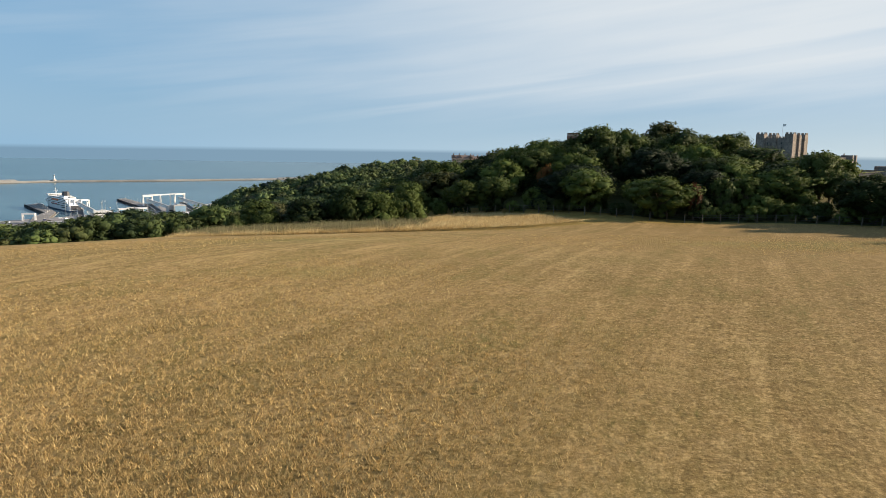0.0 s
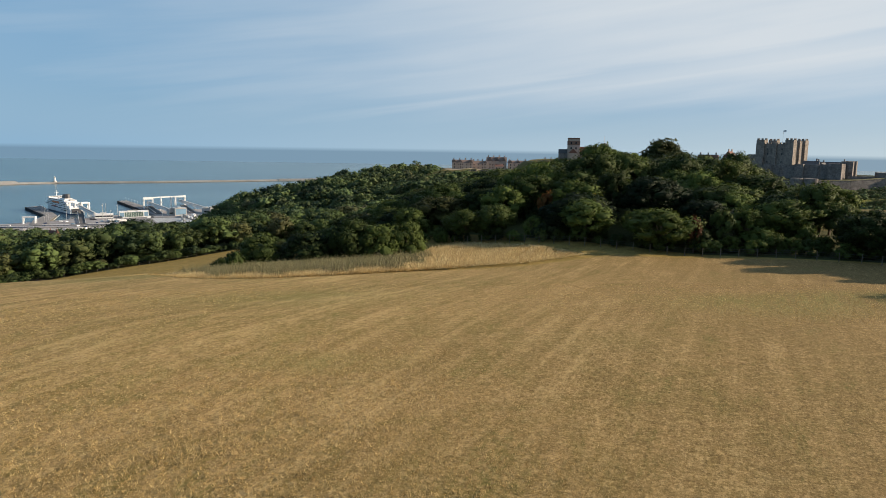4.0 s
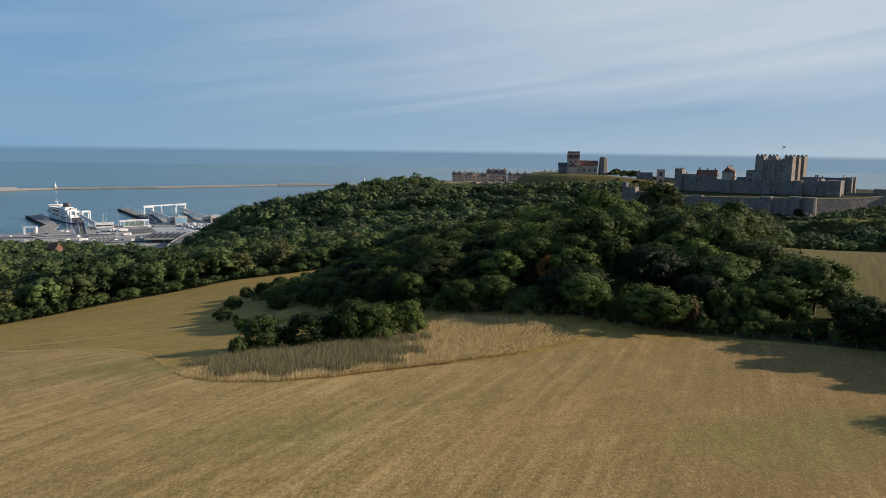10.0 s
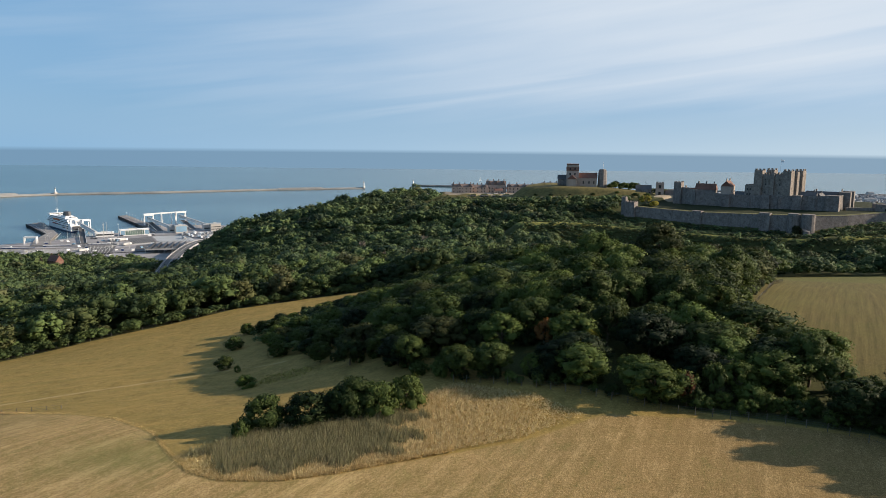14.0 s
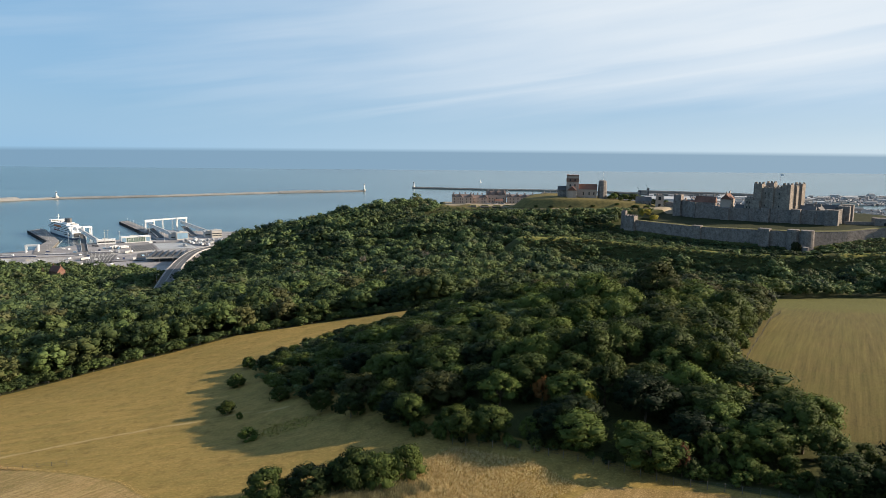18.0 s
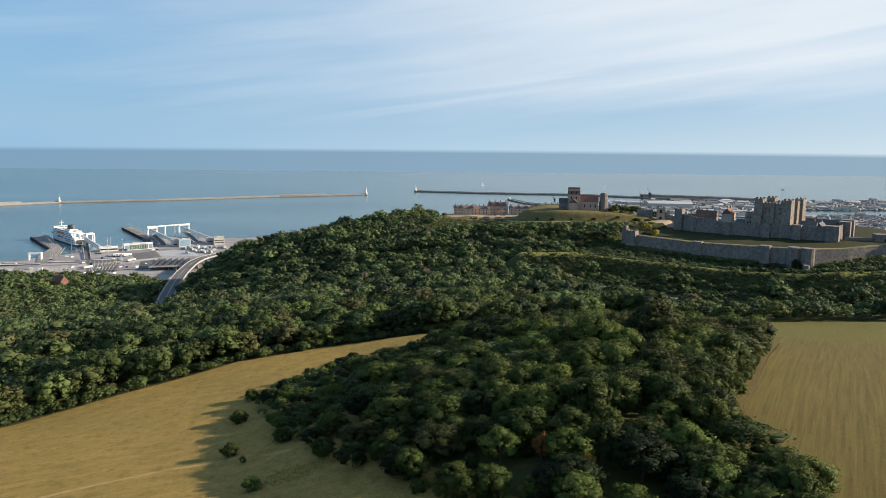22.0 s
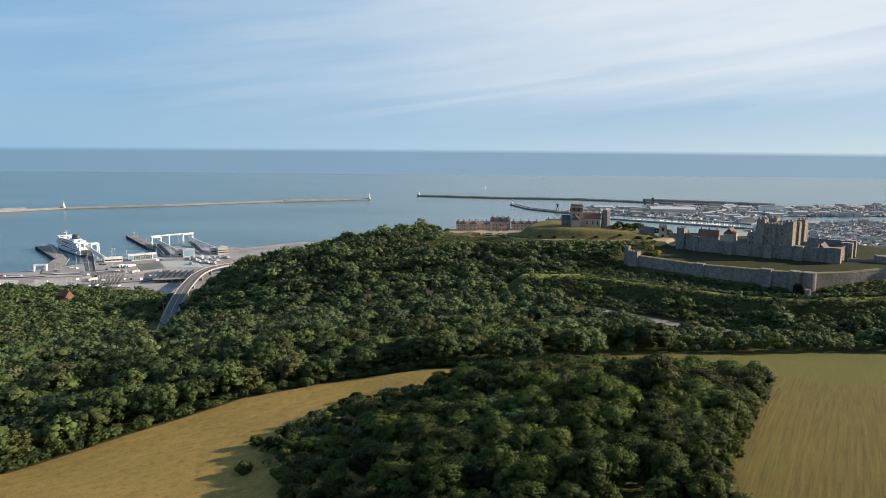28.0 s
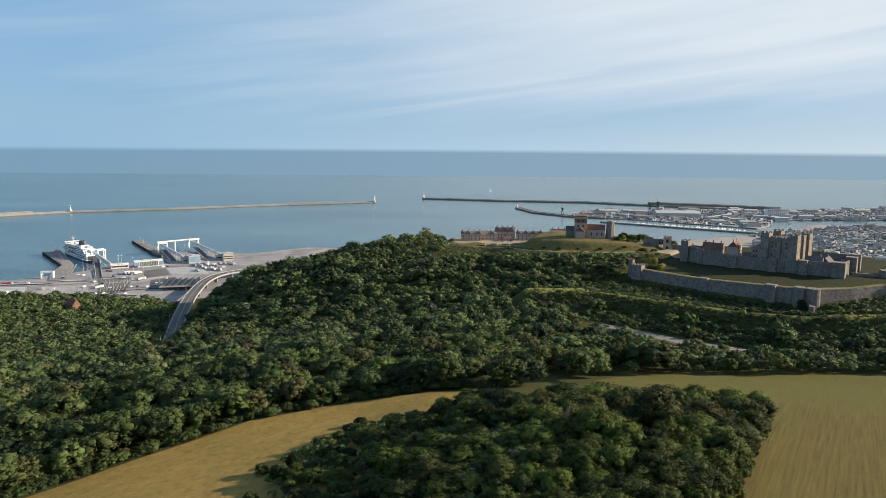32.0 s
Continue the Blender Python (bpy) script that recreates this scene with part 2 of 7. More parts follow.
M_QUAY = plain("quay wall", (0.13, 0.12, 0.105), 0.9, 0.3, 0.3, streak=0.4)
M_ASPHALT = plain("asphalt", (0.105, 0.106, 0.11), 0.9, 0.3, 0.08)
M_APRON = plain("dock apron", (0.27, 0.264, 0.272), 0.9, 0.35, 0.12)
M_GLASS = plain("dark window glass", (0.03, 0.035, 0.04), 0.15, 0.2, 0.5)
M_BLUE = plain("blue panel", (0.19, 0.32, 0.44), 0.4, 0.15, 0.5)
M_RED = plain("red paint", (0.42, 0.05, 0.04), 0.5, 0.15, 0.5)
M_WOOD = plain("weathered wood", (0.13, 0.115, 0.095), 0.9, 0.25, 3.0)
M_PALE = plain("pale render", (0.44, 0.42, 0.385), 0.85, 0.15, 0.3, streak=0.2)
M_TURF = plain("short turf", (0.14, 0.13, 0.045), 0.95, 0.35, 0.3)
M_STONE2 = plain("pinkish dressed stone", (0.36, 0.295, 0.25), 0.9, 0.25, 0.4, streak=0.3)
M_YARD = plain("pale gravel", (0.40, 0.34, 0.26), 0.95, 0.2, 0.15)
M_NAVY = plain("dark blue paint", (0.03, 0.05, 0.12), 0.4, 0.2, 0.3)
M_ORANGE = plain("orange paint", (0.55, 0.16, 0.05), 0.5, 0.15, 0.4)
M_GREENGLASS = plain("greenish glazing", (0.10, 0.16, 0.14), 0.2, 0.2, 0.4)
M_LINE = plain("road paint", (0.42, 0.42, 0.41), 0.8, 0.2, 0.3)
M_DEAD = plain("bare grey branches", (0.21, 0.18, 0.145), 0.9, 0.2, 2.0)
M_SHED = plain("weathered white cladding", (0.40, 0.41, 0.42), 0.7, 0.2, 0.2, streak=0.2)
M_ROOFDARK = plain("dull grey roofing", (0.21, 0.215, 0.22), 0.8, 0.25, 0.3)
M_GREYSTONE = plain("grey sea-wall stone", (0.20, 0.19, 0.175), 0.9, 0.25, 0.2, streak=0.3)
M_BREAK = plain("weathered breakwater granite", (0.25, 0.25, 0.25), 0.9, 0.3, 0.12, streak=0.3)
M_PIERTOP = plain("grey pier decking", (0.225, 0.218, 0.215), 0.9, 0.35, 0.15)
M_ROOFBROWN = plain("dull brown roof tile", (0.20, 0.15, 0.13), 0.85, 0.3, 0.6)
M_BARRACK = plain("pale pinkish barracks stone", (0.50, 0.385, 0.315), 0.9, 0.2, 0.4, streak=0.2)

# ---- building helpers ----
class Solid:
    """Collects the faces of one part."""

    def __init__(self):
        self.v, self.f = [], []

    def add(self, vs, fs):
        o = len(self.v)
        self.v += [tuple(p) for p in vs]
        self.f += [tuple(i + o for i in f) for f in fs]
        return self

    def box(self, x0, y0, z0, x1, y1, z1, m=None):
        vs = [(x, y, z) for z in (z0, z1) for x, y in ((x0, y0), (x1, y0), (x1, y1), (x0, y1))]
        if m is not None:
            vs = [m @ Vector(p) for p in vs]
        return self.add(vs, [(3, 2, 1, 0), (4, 5, 6, 7), (0, 1, 5, 4), (1, 2, 6, 5), (2, 3, 7, 6), (3, 0, 4, 7)])

    def prism(self, ring, z0, z1, shrink=1.0):
        n = len(ring)
        cx, cy = sum(p[0] for p in ring) / n, sum(p[1] for p in ring) / n
        top = [(cx + (x - cx) * shrink, cy + (y - cy) * shrink, z1) for x, y in ring]
        return self.add([(x, y, z0) for x, y in ring] + top,
                        [tuple(range(n))[::-1], tuple(range(n, 2 * n))] + [(i, (i + 1) % n, n + (i + 1) % n, n + i) for i in range(n)])

    def tube(self, x, y, z0, z1, r0, r1, n=10):
        ring = [(x + r0 * math.cos(6.2832 * i / n), y + r0 * math.sin(6.2832 * i / n)) for i in range(n)]
        return self.prism(ring, z0, z1, r1 / r0)

    def beam(self, a, b, w):
        a, b = Vector(a), Vector(b)
        m = Matrix.Translation(a) @ (b - a).to_track_quat("Z", "Y").to_matrix().to_4x4()
        return self.box(-w / 2, -w / 2, 0, w / 2, w / 2, (b - a).length, m)

    def gable(self, x0, y0, x1, y1, z0, z1, along="x", over=0.3):
        if along == "x":
            ym = (y0 + y1) / 2
            vs = [(x0 - over, y0 - over, z0), (x1 + over, y0 - over, z0), (x1 + over, y1 + over, z0), (x0 - over, y1 + over, z0), (x0 - over, ym, z1), (x1 + over, ym, z1)]
            fs = [(0, 1, 5, 4), (2, 3, 4, 5), (1, 2, 5), (3, 0, 4), (3, 2, 1, 0)]
        else:
            xm = (x0 + x1) / 2
            vs = [(x0 - over, y0 - over, z0), (x1 + over, y0 - over, z0), (x1 + over, y1 + over, z0), (x0 - over, y1 + over, z0), (xm, y0 - over, z1), (xm, y1 + over, z1)]
            fs = [(0, 1, 4), (1, 2, 5, 4), (2, 3, 5), (3, 0, 4, 5), (3, 2, 1, 0)]
        return self.add(vs, fs)


def mesh_of(name, s, material):
    me = bpy.data.meshes.new(name)
    me.from_pydata(s.v, [], s.f)
    me.materials.append(material)
    return me


def part(name, s, material, parent, label=""):
    ob = new(name, s if isinstance(s, bpy.types.Mesh) else mesh_of(name, s, material))
    ob.parent = parent
    if label:
        tagged(ob, label)
    return ob


def thing(name, m, label, category, group="", kind=""):
    ob = new(name)
    ob.empty_display_size = 0.5
    ob.matrix_world = m
    return tagged(ob, label, category, group, kind)


def big_mesh(name, verts, faces, material, sides=3, tint=None, smooth=False, normals=None):
    """A mesh straight from arrays, all its faces with the same number of sides."""
    me = bpy.data.meshes.new(name)
    verts, faces = np.asarray(verts, np.float32), np.asarray(faces, np.int32)
    me.vertices.add(len(verts))
    me.vertices.foreach_set("co", verts.ravel())
    me.loops.add(faces.size)
    me.loops.foreach_set("vertex_index", faces.ravel())
    me.polygons.add(len(faces))
    me.polygons.foreach_set("loop_start", np.arange(0, faces.size, sides, dtype=np.int32))
    if tint is not None:
        me.attributes.new("tint", "FLOAT", "POINT").data.foreach_set("value", np.asarray(tint, np.float32))
    me.update(calc_edges=True)
    if smooth:
        me.polygons.foreach_set("use_smooth", np.ones(len(faces), bool))
    if normals is not None:
        me.polygons.foreach_set("use_smooth", np.ones(len(faces), bool))
        me.normals_split_custom_set_from_vertices(normals)
    me.materials.append(material)
    return me


def inside(x, y, ring):
    """Whether the points lie in the polygon."""
    x, y = np.asarray(x, float), np.asarray(y, float)
    hit = np.zeros(x.shape, bool)
    for (ax, ay), (bx, by) in zip(ring, ring[1:] + ring[:1]):
        if ay == by:
            continue
        c = ((ay > y) != (by > y)) & (x < (bx - ax) * (y - ay) / (by - ay) + ax)
        hit ^= c
    return hit


def line_distance(x, y, line):
    """Distance to a polyline, and how far along it the nearest place lies."""
    x, y = np.asarray(x, float), np.asarray(y, float)
    best, where, run = np.full(x.shape, 1e9), np.zeros(x.shape), 0.0
    for (ax, ay), (bx, by) in zip(line, line[1:]):
        dx, dy = bx - ax, by - ay
        n = math.hypot(dx, dy)
        u = np.clip(((x - ax) * dx + (y - ay) * dy) / (n * n), 0, 1)
        d = np.hypot(x - ax - u * dx, y - ay - u * dy)
        where = np.where(d < best, run + u * n, where)
        best, run = np.minimum(best, d), run + n
    return best, where


def signed(x, y, ring):
    d = line_distance(x, y, ring + ring[:1])[0]
    return np.where(inside(x, y, ring), d, -d)


def scatter(ring, step, rng, jitter=0.42):
    xs, ys = [p[0] for p in ring], [p[1] for p in ring]
    gx, gy = np.meshgrid(np.arange(min(xs), max(xs), step), np.arange(min(ys), max(ys), step * 0.9))
    gx[1::2] += step / 2
    gx, gy = gx.ravel(), gy.ravel()
    gx, gy = gx + rng.uniform(-jitter, jitter, gx.size) * step, gy + rng.uniform(-jitter, jitter, gx.size) * step
    ok = inside(gx, gy, ring)
    return gx[ok], gy[ok]

# ---- the lie of the land ----
FIELD_SPOTS = [(0, 0, 118), (30, 45, 118.5), (-6, 44, 118), (-22, 51, 117.8), (0, -250, 120), (-80, 40, 115), (-33, 91, 113), (0, 95, 114),
               (0, 116, 112.3), (45, 109, 113.6), (72, 98, 115), (140, 60, 118), (-70, 118, 106.8), (-41, 160, 100), (-59, 219, 91), (-125, 282, 79),
               (-84, 317, 82), (-156, 255, 76), (-26, 294, 89), (5, 325, 93), (-150, 60, 106), (200, 0, 120)]
RIDGE_SPOTS = [(30, 152, 118), (46, 153, 119.5), (7, 162, 112), (80, 217, 119), (35, 237, 113.5), (105, 195, 115.5), (135, 232, 111), (95, 125, 116.5),
               (200, 355, 90), (246, 347, 92.5), (340, 330, 96), (200, 160, 118), (-20, 190, 103)]
VALLEY_SPOTS = [(-13, 443, 78), (-95, 545, 60), (100, 430, 75), (191, 461, 80), (222, 448, 80), (262, 436, 81.5), (148, 500, 82), (330, 428, 85), (-250, 500, 44), (-305, 690, 16), (-420, 740, 12),
                (-249, 640, 28), (-300, 350, 62), (-480, 480, 42), (-268, 735, 15), (-292, 830, 7), (-350, 900, 4), (-600, 950, 4), (-300, 950, 4), (-700, 700, 10), (-500, 860, 6)]
HILL_SPOTS = [(62, 590, 85), (89, 546, 90), (130, 610, 98), (60, 700, 100), (48, 790, 104), (6, 850, 100), (-33, 834, 94), (-82, 835, 80), (-146, 784, 71),
              (-198, 790, 64), (-250, 880, 20)]
CLIFF_SPOTS = [(165, 706, 119.5), (190, 725, 119.5), (140, 668, 108), (190, 660, 109), (110, 725, 108), (240, 690, 114), (330, 600, 112), (280, 640, 112), (180, 572, 98), (256, 508, 97.5), (285, 474, 95), (322, 484, 101.5), (352, 488, 103.5), (400, 470, 100),
              (460, 560, 108), (560, 640, 96), (420, 800, 88), (480, 1000, 12), (200, 960, 20), (80, 930, 20), (-100, 930, 6), (800, 1000, 6), (900, 600, 60)]
SPOTS = np.array(FIELD_SPOTS + RIDGE_SPOTS + VALLEY_SPOTS + HILL_SPOTS + CLIFF_SPOTS, float)


def spline_weights(p, z):
    d = np.hypot(p[:, None, 0] - p[None, :, 0], p[:, None, 1] - p[None, :, 1])
    n = len(p)
    a = np.zeros((n + 3, n + 3))
    a[:n, :n] = d - 4.0 * np.eye(n)
    a[:n, n:] = np.column_stack([np.ones(n), p])
    a[n:, :n] = a[:n, n:].T
    return np.linalg.solve(a, np.concatenate([z, np.zeros(3)]))


SPLINE = spline_weights(SPOTS[:, :2], SPOTS[:, 2])
OUTER_WALL = [(190, 586), (206, 571), (233, 545), (270, 510), (291, 491), (326, 495), (372, 503), (430, 520)]
BANK = [(88, 548), (140, 540), (190, 512), (235, 478), (275, 458), (330, 452), (420, 470)]
ROAD = [(136, 496), (152, 486), (168, 472), (187, 456), (205, 444), (222, 430)]


CASTLE_GREEN = [(194, 588), (231, 552), (270, 516), (293, 496), (328, 499), (372, 508), (430, 525), (470, 600), (420, 700), (330, 740), (280, 700), (250, 660), (228, 640), (205, 610)]
CHURCH_HILL = [(100, 735), (112, 715), (128, 690), (140, 668), (190, 655), (250, 655), (290, 690), (290, 760), (200, 790), (130, 780)]


KNOLL = [(92, 549), (132, 545)]
MOUND = [(106, 728), (116, 706), (140, 689), (170, 678), (200, 673), (235, 669), (252, 690), (240, 740), (200, 795), (130, 785)]
TERRACE = [(36, 772), (60, 748), (100, 742), (112, 760), (150, 785), (155, 812), (36, 812)]
YARD = [(226, 668), (258, 678), (290, 672), (280, 652), (256, 648), (236, 655)]


def height(x, y):
    """Ground level."""
    x, y = np.asarray(x, float), np.asarray(y, float)
    z = SPLINE[-3] + SPLINE[-2] * x + SPLINE[-1] * y
    for w, (px, py, _) in zip(SPLINE[:-3], SPOTS):
        z = z + w * np.sqrt((x - px) ** 2 + (y - py) ** 2 + 9.0)
    d, s = line_distance(x, y, BANK)
    by = np.interp(x, [p[0] for p in BANK], [p[1] for p in BANK])
    steep = np.where(y < by, 6.0, 11.0)                      # steeper on its outer side
    z = z + 8.0 * np.exp(-(np.maximum(d - 1.5, 0) / steep) ** 2) - 2.0 * np.exp(-((d - 13) / 6.0) ** 2) * (y < by)
    z = np.maximum(z, 98.6 - np.maximum(line_distance(x, y, KNOLL)[0] - 6.0, 0) * 0.8)
    d, s = line_distance(x, y, OUTER_WALL[:6])
    z = z - 3.0 * np.exp(-((d - 14) / 8.0) ** 2) * (x * 0.65 + y * 0.76 < 560)
    # the level ground between the castle's two walls
    lawn = signed(x, y, CASTLE_GREEN)
    z = np.where(lawn > 0, z + (107.2 + 0.012 * np.clip(x - 200, 0, 200) - z) * np.clip((lawn - 1.5) / 3.0, 0, 1), z)
    z = z + 4.0 * np.exp(-((x - 207) ** 2 + (y - 592) ** 2) / 60.0)
    # the church's mound above a level path, the battery's terrace and the wooded knoll at the ridge's end
    m = signed(x, y, MOUND)
    foot = np.interp(x, [100, 220], [107.0, 112.0])
    crest = np.interp(x, [110, 150, 200, 250], [115.5, 119.2, 118.4, 114.0])
    z = np.where(m > -7, z + (np.minimum(crest, foot + np.maximum(m, 0) * 0.8) - z) * np.clip((m + 7) / 4.0, 0, 1), z)
    q = signed(x, y, TERRACE)
    z = np.where(q > -6, z + (np.interp(y, [745, 775], [104.6, 106.0]) - z) * np.clip((q + 6) / 6.0, 0, 1), z)
    z = z + 15.0 * np.exp(-((x - 7) ** 2 + (y - 857) ** 2) / 250.0) + 2.6 * np.exp(-((x - 62) ** 2 + (y - 766) ** 2) / 70.0)
    # the sea cliff and the made ground of the harbour
    coast = np.interp(x, [-900, -700, -640, -250, -180, 0, 120, 300, 500, 620, 860, 1000, 1100, 3000], [1030, 1040, 1046, 1046, 980, 905, 930, 1010, 1470, 1560, 1680, 1790, 1890, 1900])
    z = np.where((x < -200) & (y > 820), np.maximum(np.minimum(z, 40), 3.2) * np.clip((960 - y) / 140, 0, 1) + 3.2 * np.clip((y - 820) / 140, 0, 1), z)
    z = np.where((x > 350) & (y > 1000), 4.0 + 0 * z, z)
    z = np.where(y > coast, np.maximum(-6.0, z - (y - coast) * 1.5), np.maximum(z, 3.0))
    return z


MOWN = [(-300, 165), (-130, 158), (-95, 150), (-72, 138), (-58, 128), (-45, 113), (-37, 99), (-31, 89.8), (-25.5, 86.4), (-18, 85.4), (-10, 87.4), (-2.5, 90.6),
        (6, 94), (18, 98.7), (32, 108), (46, 106.5), (61, 100.5), (71, 94.5), (110, 80), (160, 70), (300, 40), (300, -300), (-300, -300)]
FIELD_TWO = [(80, 121), (71.5, 145), (79, 162), (102, 197), (121, 228), (143, 265), (140, 285), (112, 318), (92, 346), (110, 362), (139, 367), (199, 365), (257, 360), (420, 338), (420, 90), (150, 98), (110, 110)]
MEADOW = [(-300, 165), (-300, 172), (-189, 226), (-155, 254), (-124, 281), (-83, 316), (-45, 328), (5, 329), (32, 321), (36, 275), (0, 150), (20, 128), (50, 108), (72, 96), (70, 90), (32, 104), (18, 95), (-2, 87),
          (-18, 82), (-31, 89.8), (-37, 99), (-45, 113), (-58, 128), (-72, 138), (-95, 150), (-130, 158)]


def axis(stops):
    out = []
    for a, b, step in stops:
        out += list(np.arange(a, b, step))
    return np.array(out)


gx = axis([(-900, -320, 16), (-320, -160, 6), (-160, 180, 2.5), (180, 400, 3.5), (400, 460, 6), (460, 1700, 24)])
gy = axis([(-300, -10, 12), (-10, 350, 2.5), (350, 470, 5), (470, 720, 3.5), (720, 960, 7), (960, 1120, 12), (1120, 1900, 30)])
GX, GY = np.meshgrid(gx, gy)
GZ = height(GX, GY)
rough = np.zeros_like(GZ)
for k, (wl_, am) in enumerate(((31.0, 0.35), (11.0, 0.12), (5.0, 0.06))):
    rough += am * np.sin(GX / wl_ + 1.3 * k + 0.6 * np.sin(GY / (wl_ * 1.7))) * np.cos(GY / wl_ * 0.9 + k)
GZ = GZ + rough * (GZ > 8)
ny, nx = GX.shape
idx = np.arange(nx * ny).reshape(ny, nx)
quads = np.stack([idx[:-1, :-1], idx[:-1, 1:], idx[1:, 1:], idx[1:, :-1]], -1).reshape(-1, 4)


def ground_material():
    m = mat("turf and soil", 0.95, 0, 0.1)
    k = Nodes(m)
    p = k.pos("world")
    fine, mid, big = k.noise(p, 2.6, 6, 0.7), k.noise(p, 0.33, 4, 0.6), k.noise(p, 0.05, 3)
    streak = k.noise(k.scaled(p, (0.9, 0.05, 1), (0, 0, radians(-28))), 1.0, 4, 0.6)
    edge = k.math("MULTIPLY_ADD", mid, 2.0, -1.0)
    # mown stubble: straw with greener swaths and bare, darker tufts
    blades = k.noise(k.scaled(p, (13.0, 6.0, 13.0)), 1.0, 5, 0.8)
    straw = k.mix(k.ramp(k.math("MULTIPLY_ADD", blades, 0.55, k.math("MULTIPLY", fine, 0.45)), 0.36, 0.65), (0.155, 0.095, 0.035), (0.53, 0.35, 0.15))
    g = k.math("MULTIPLY_ADD", streak, 0.55, k.math("MULTIPLY", big, 0.7))
    mown = k.mix(k.math("MULTIPLY", k.ramp(k.math("ADD", g, k.math("MULTIPLY", mid, 0.3)), 0.66, 1.0), 0.8), straw, (0.155, 0.13, 0.038))
    mown = k.mix(k.math("MULTIPLY", k.ramp(k.noise(p, 1.3, 7, 0.85), 0.5, 0.62), 0.5), mown, (0.15, 0.10, 0.036))
    mown = k.mix(k.math("MULTIPLY", k.ramp(k.noise(p, 0.55, 7, 0.8), 0.55, 0.66), 0.55), mown, (0.16, 0.145, 0.042))
    mown = k.mix(k.math("MULTIPLY", k.ramp(k.noise(k.scaled(p, (0.5, 0.03, 1), (0, 0, radians(-20))), 1.0, 3), 0.5, 0.75), 0.15), mown, (0.46, 0.33, 0.16))
    patch = k.noise(k.scaled(p, (0.55, 0.22, 1), (0, 0, radians(35))), 1.0, 5, 0.65)
    mown = k.mix(k.math("MULTIPLY", k.ramp(patch, 0.5, 0.68), 0.6), mown, (0.20, 0.17, 0.052))
    mown = k.mix(k.math("MULTIPLY", k.ramp(patch, 0.48, 0.3), 0.4), mown, (0.47, 0.32, 0.15))
    mown = k.mix(k.math("MULTIPLY", k.ramp(k.noise(k.scaled(p, (3.2, 1.6, 3.2), (0, 0, radians(-25))), 1.0, 4, 0.8), 0.53, 0.61), 0.36), mown, (0.62, 0.45, 0.22))
    mown = k.mix(k.math("MULTIPLY", k.ramp(k.noise(k.scaled(p, (2.6, 1.2, 2.6), (0, 0, radians(20))), 1.0, 4, 0.8), 0.53, 0.61), 0.4), mown, (0.18, 0.115, 0.042))
    ground_xyz = k.n.new("ShaderNodeSeparateXYZ")                # its x drives the painted dimming towards the hedge
    k.put(ground_xyz.inputs[0], p)
    px, py = ground_xyz.outputs[0], ground_xyz.outputs[1]

    def drawn(ax, ay, across, along, detail=5, rough=0.7):
        """Noise drawn out along the direction (ax, ay)."""
        c_ = k.n.new("ShaderNodeCombineXYZ")
        k.put(c_.inputs[0], k.math("MULTIPLY", k.math("SUBTRACT", k.math("MULTIPLY", px, ay), k.math("MULTIPLY", py, ax)), across))
        k.put(c_.inputs[1], k.math("MULTIPLY", k.math("ADD", k.math("MULTIPLY", px, ax), k.math("MULTIPLY", py, ay)), along))
        return k.noise(c_.outputs[0], 1.0, detail, rough)

    def spot(x0, y0, rx, ry):
        a_ = k.math("POWER", k.math("DIVIDE", k.math("SUBTRACT", px, x0), rx), 2.0)
        b_ = k.math("POWER", k.math("DIVIDE", k.math("SUBTRACT", py, y0), ry), 2.0)
        return k.math("SUBTRACT", 1.0, k.math("ADD", a_, b_), clamp=True)
    lines_ = drawn(0.45, 0.893, 0.8, 0.035)               # rows that the mower left towards the copse
    mown = k.mix(k.math("MULTIPLY", k.ramp(lines_, 0.5, 0.66), 0.36), mown, (0.50, 0.345, 0.155))
    mown = k.mix(k.math("MULTIPLY", k.ramp(lines_, 0.5, 0.36), 0.42), mown, (0.18, 0.122, 0.042))
    tuss = drawn(0.45, 0.893, 1.6, 0.35, 6, 0.8)
    mown = k.mix(k.math("MULTIPLY", k.ramp(tuss, 0.54, 0.64), 0.5), mown, (0.15, 0.115, 0.04))
    for x0, y0, rx, ry, f_ in ((38, 63, 13, 8, 0.75), (-41, 98, 10, 9, 0.6), (-12, 62, 16, 7, 0.35), (14, 44, 9, 4, 0.3)):
        mown = k.mix(k.math("MULTIPLY", k.math("MULTIPLY", spot(x0, y0, rx, ry), k.ramp(tuss, 0.35, 0.55)), f_), mown, (0.14, 0.15, 0.042))
    mown = k.mix(k.math("MULTIPLY", k.math("MULTIPLY", spot(27, 46.5, 5, 2.2), k.ramp(tuss, 0.45, 0.6)), 0.7), mown, (0.10, 0.07, 0.03))
    # grass towards the hedge is back-lit; that darker look is painted in here
    mown = k.mix(k.math("MULTIPLY", k.ramp(k.math("MULTIPLY_ADD", mid, 16.0, ground_xyz.outputs[0]), 0.0, 50.0), 0.42), mown, (0.17, 0.105, 0.036))
    comb = k.n.new("ShaderNodeCombineXYZ")
    k.put(comb.inputs[0], k.math("MULTIPLY", k.attr("mown"), 0.62))
    k.put(comb.inputs[1], k.math("MULTIPLY", big, 2.0))
    swath = k.noise(comb.outputs[0], 1.0, 4, 0.6)          # the mower's rounds follow the edge of the field
    mown = k.mix(k.math("MULTIPLY", k.ramp(swath, 0.52, 0.7), 0.5), mown, (0.165, 0.135, 0.042))
    mown = k.mix(k.math("MULTIPLY", k.ramp(swath, 0.46, 0.3), 0.25), mown, (0.44, 0.31, 0.155))
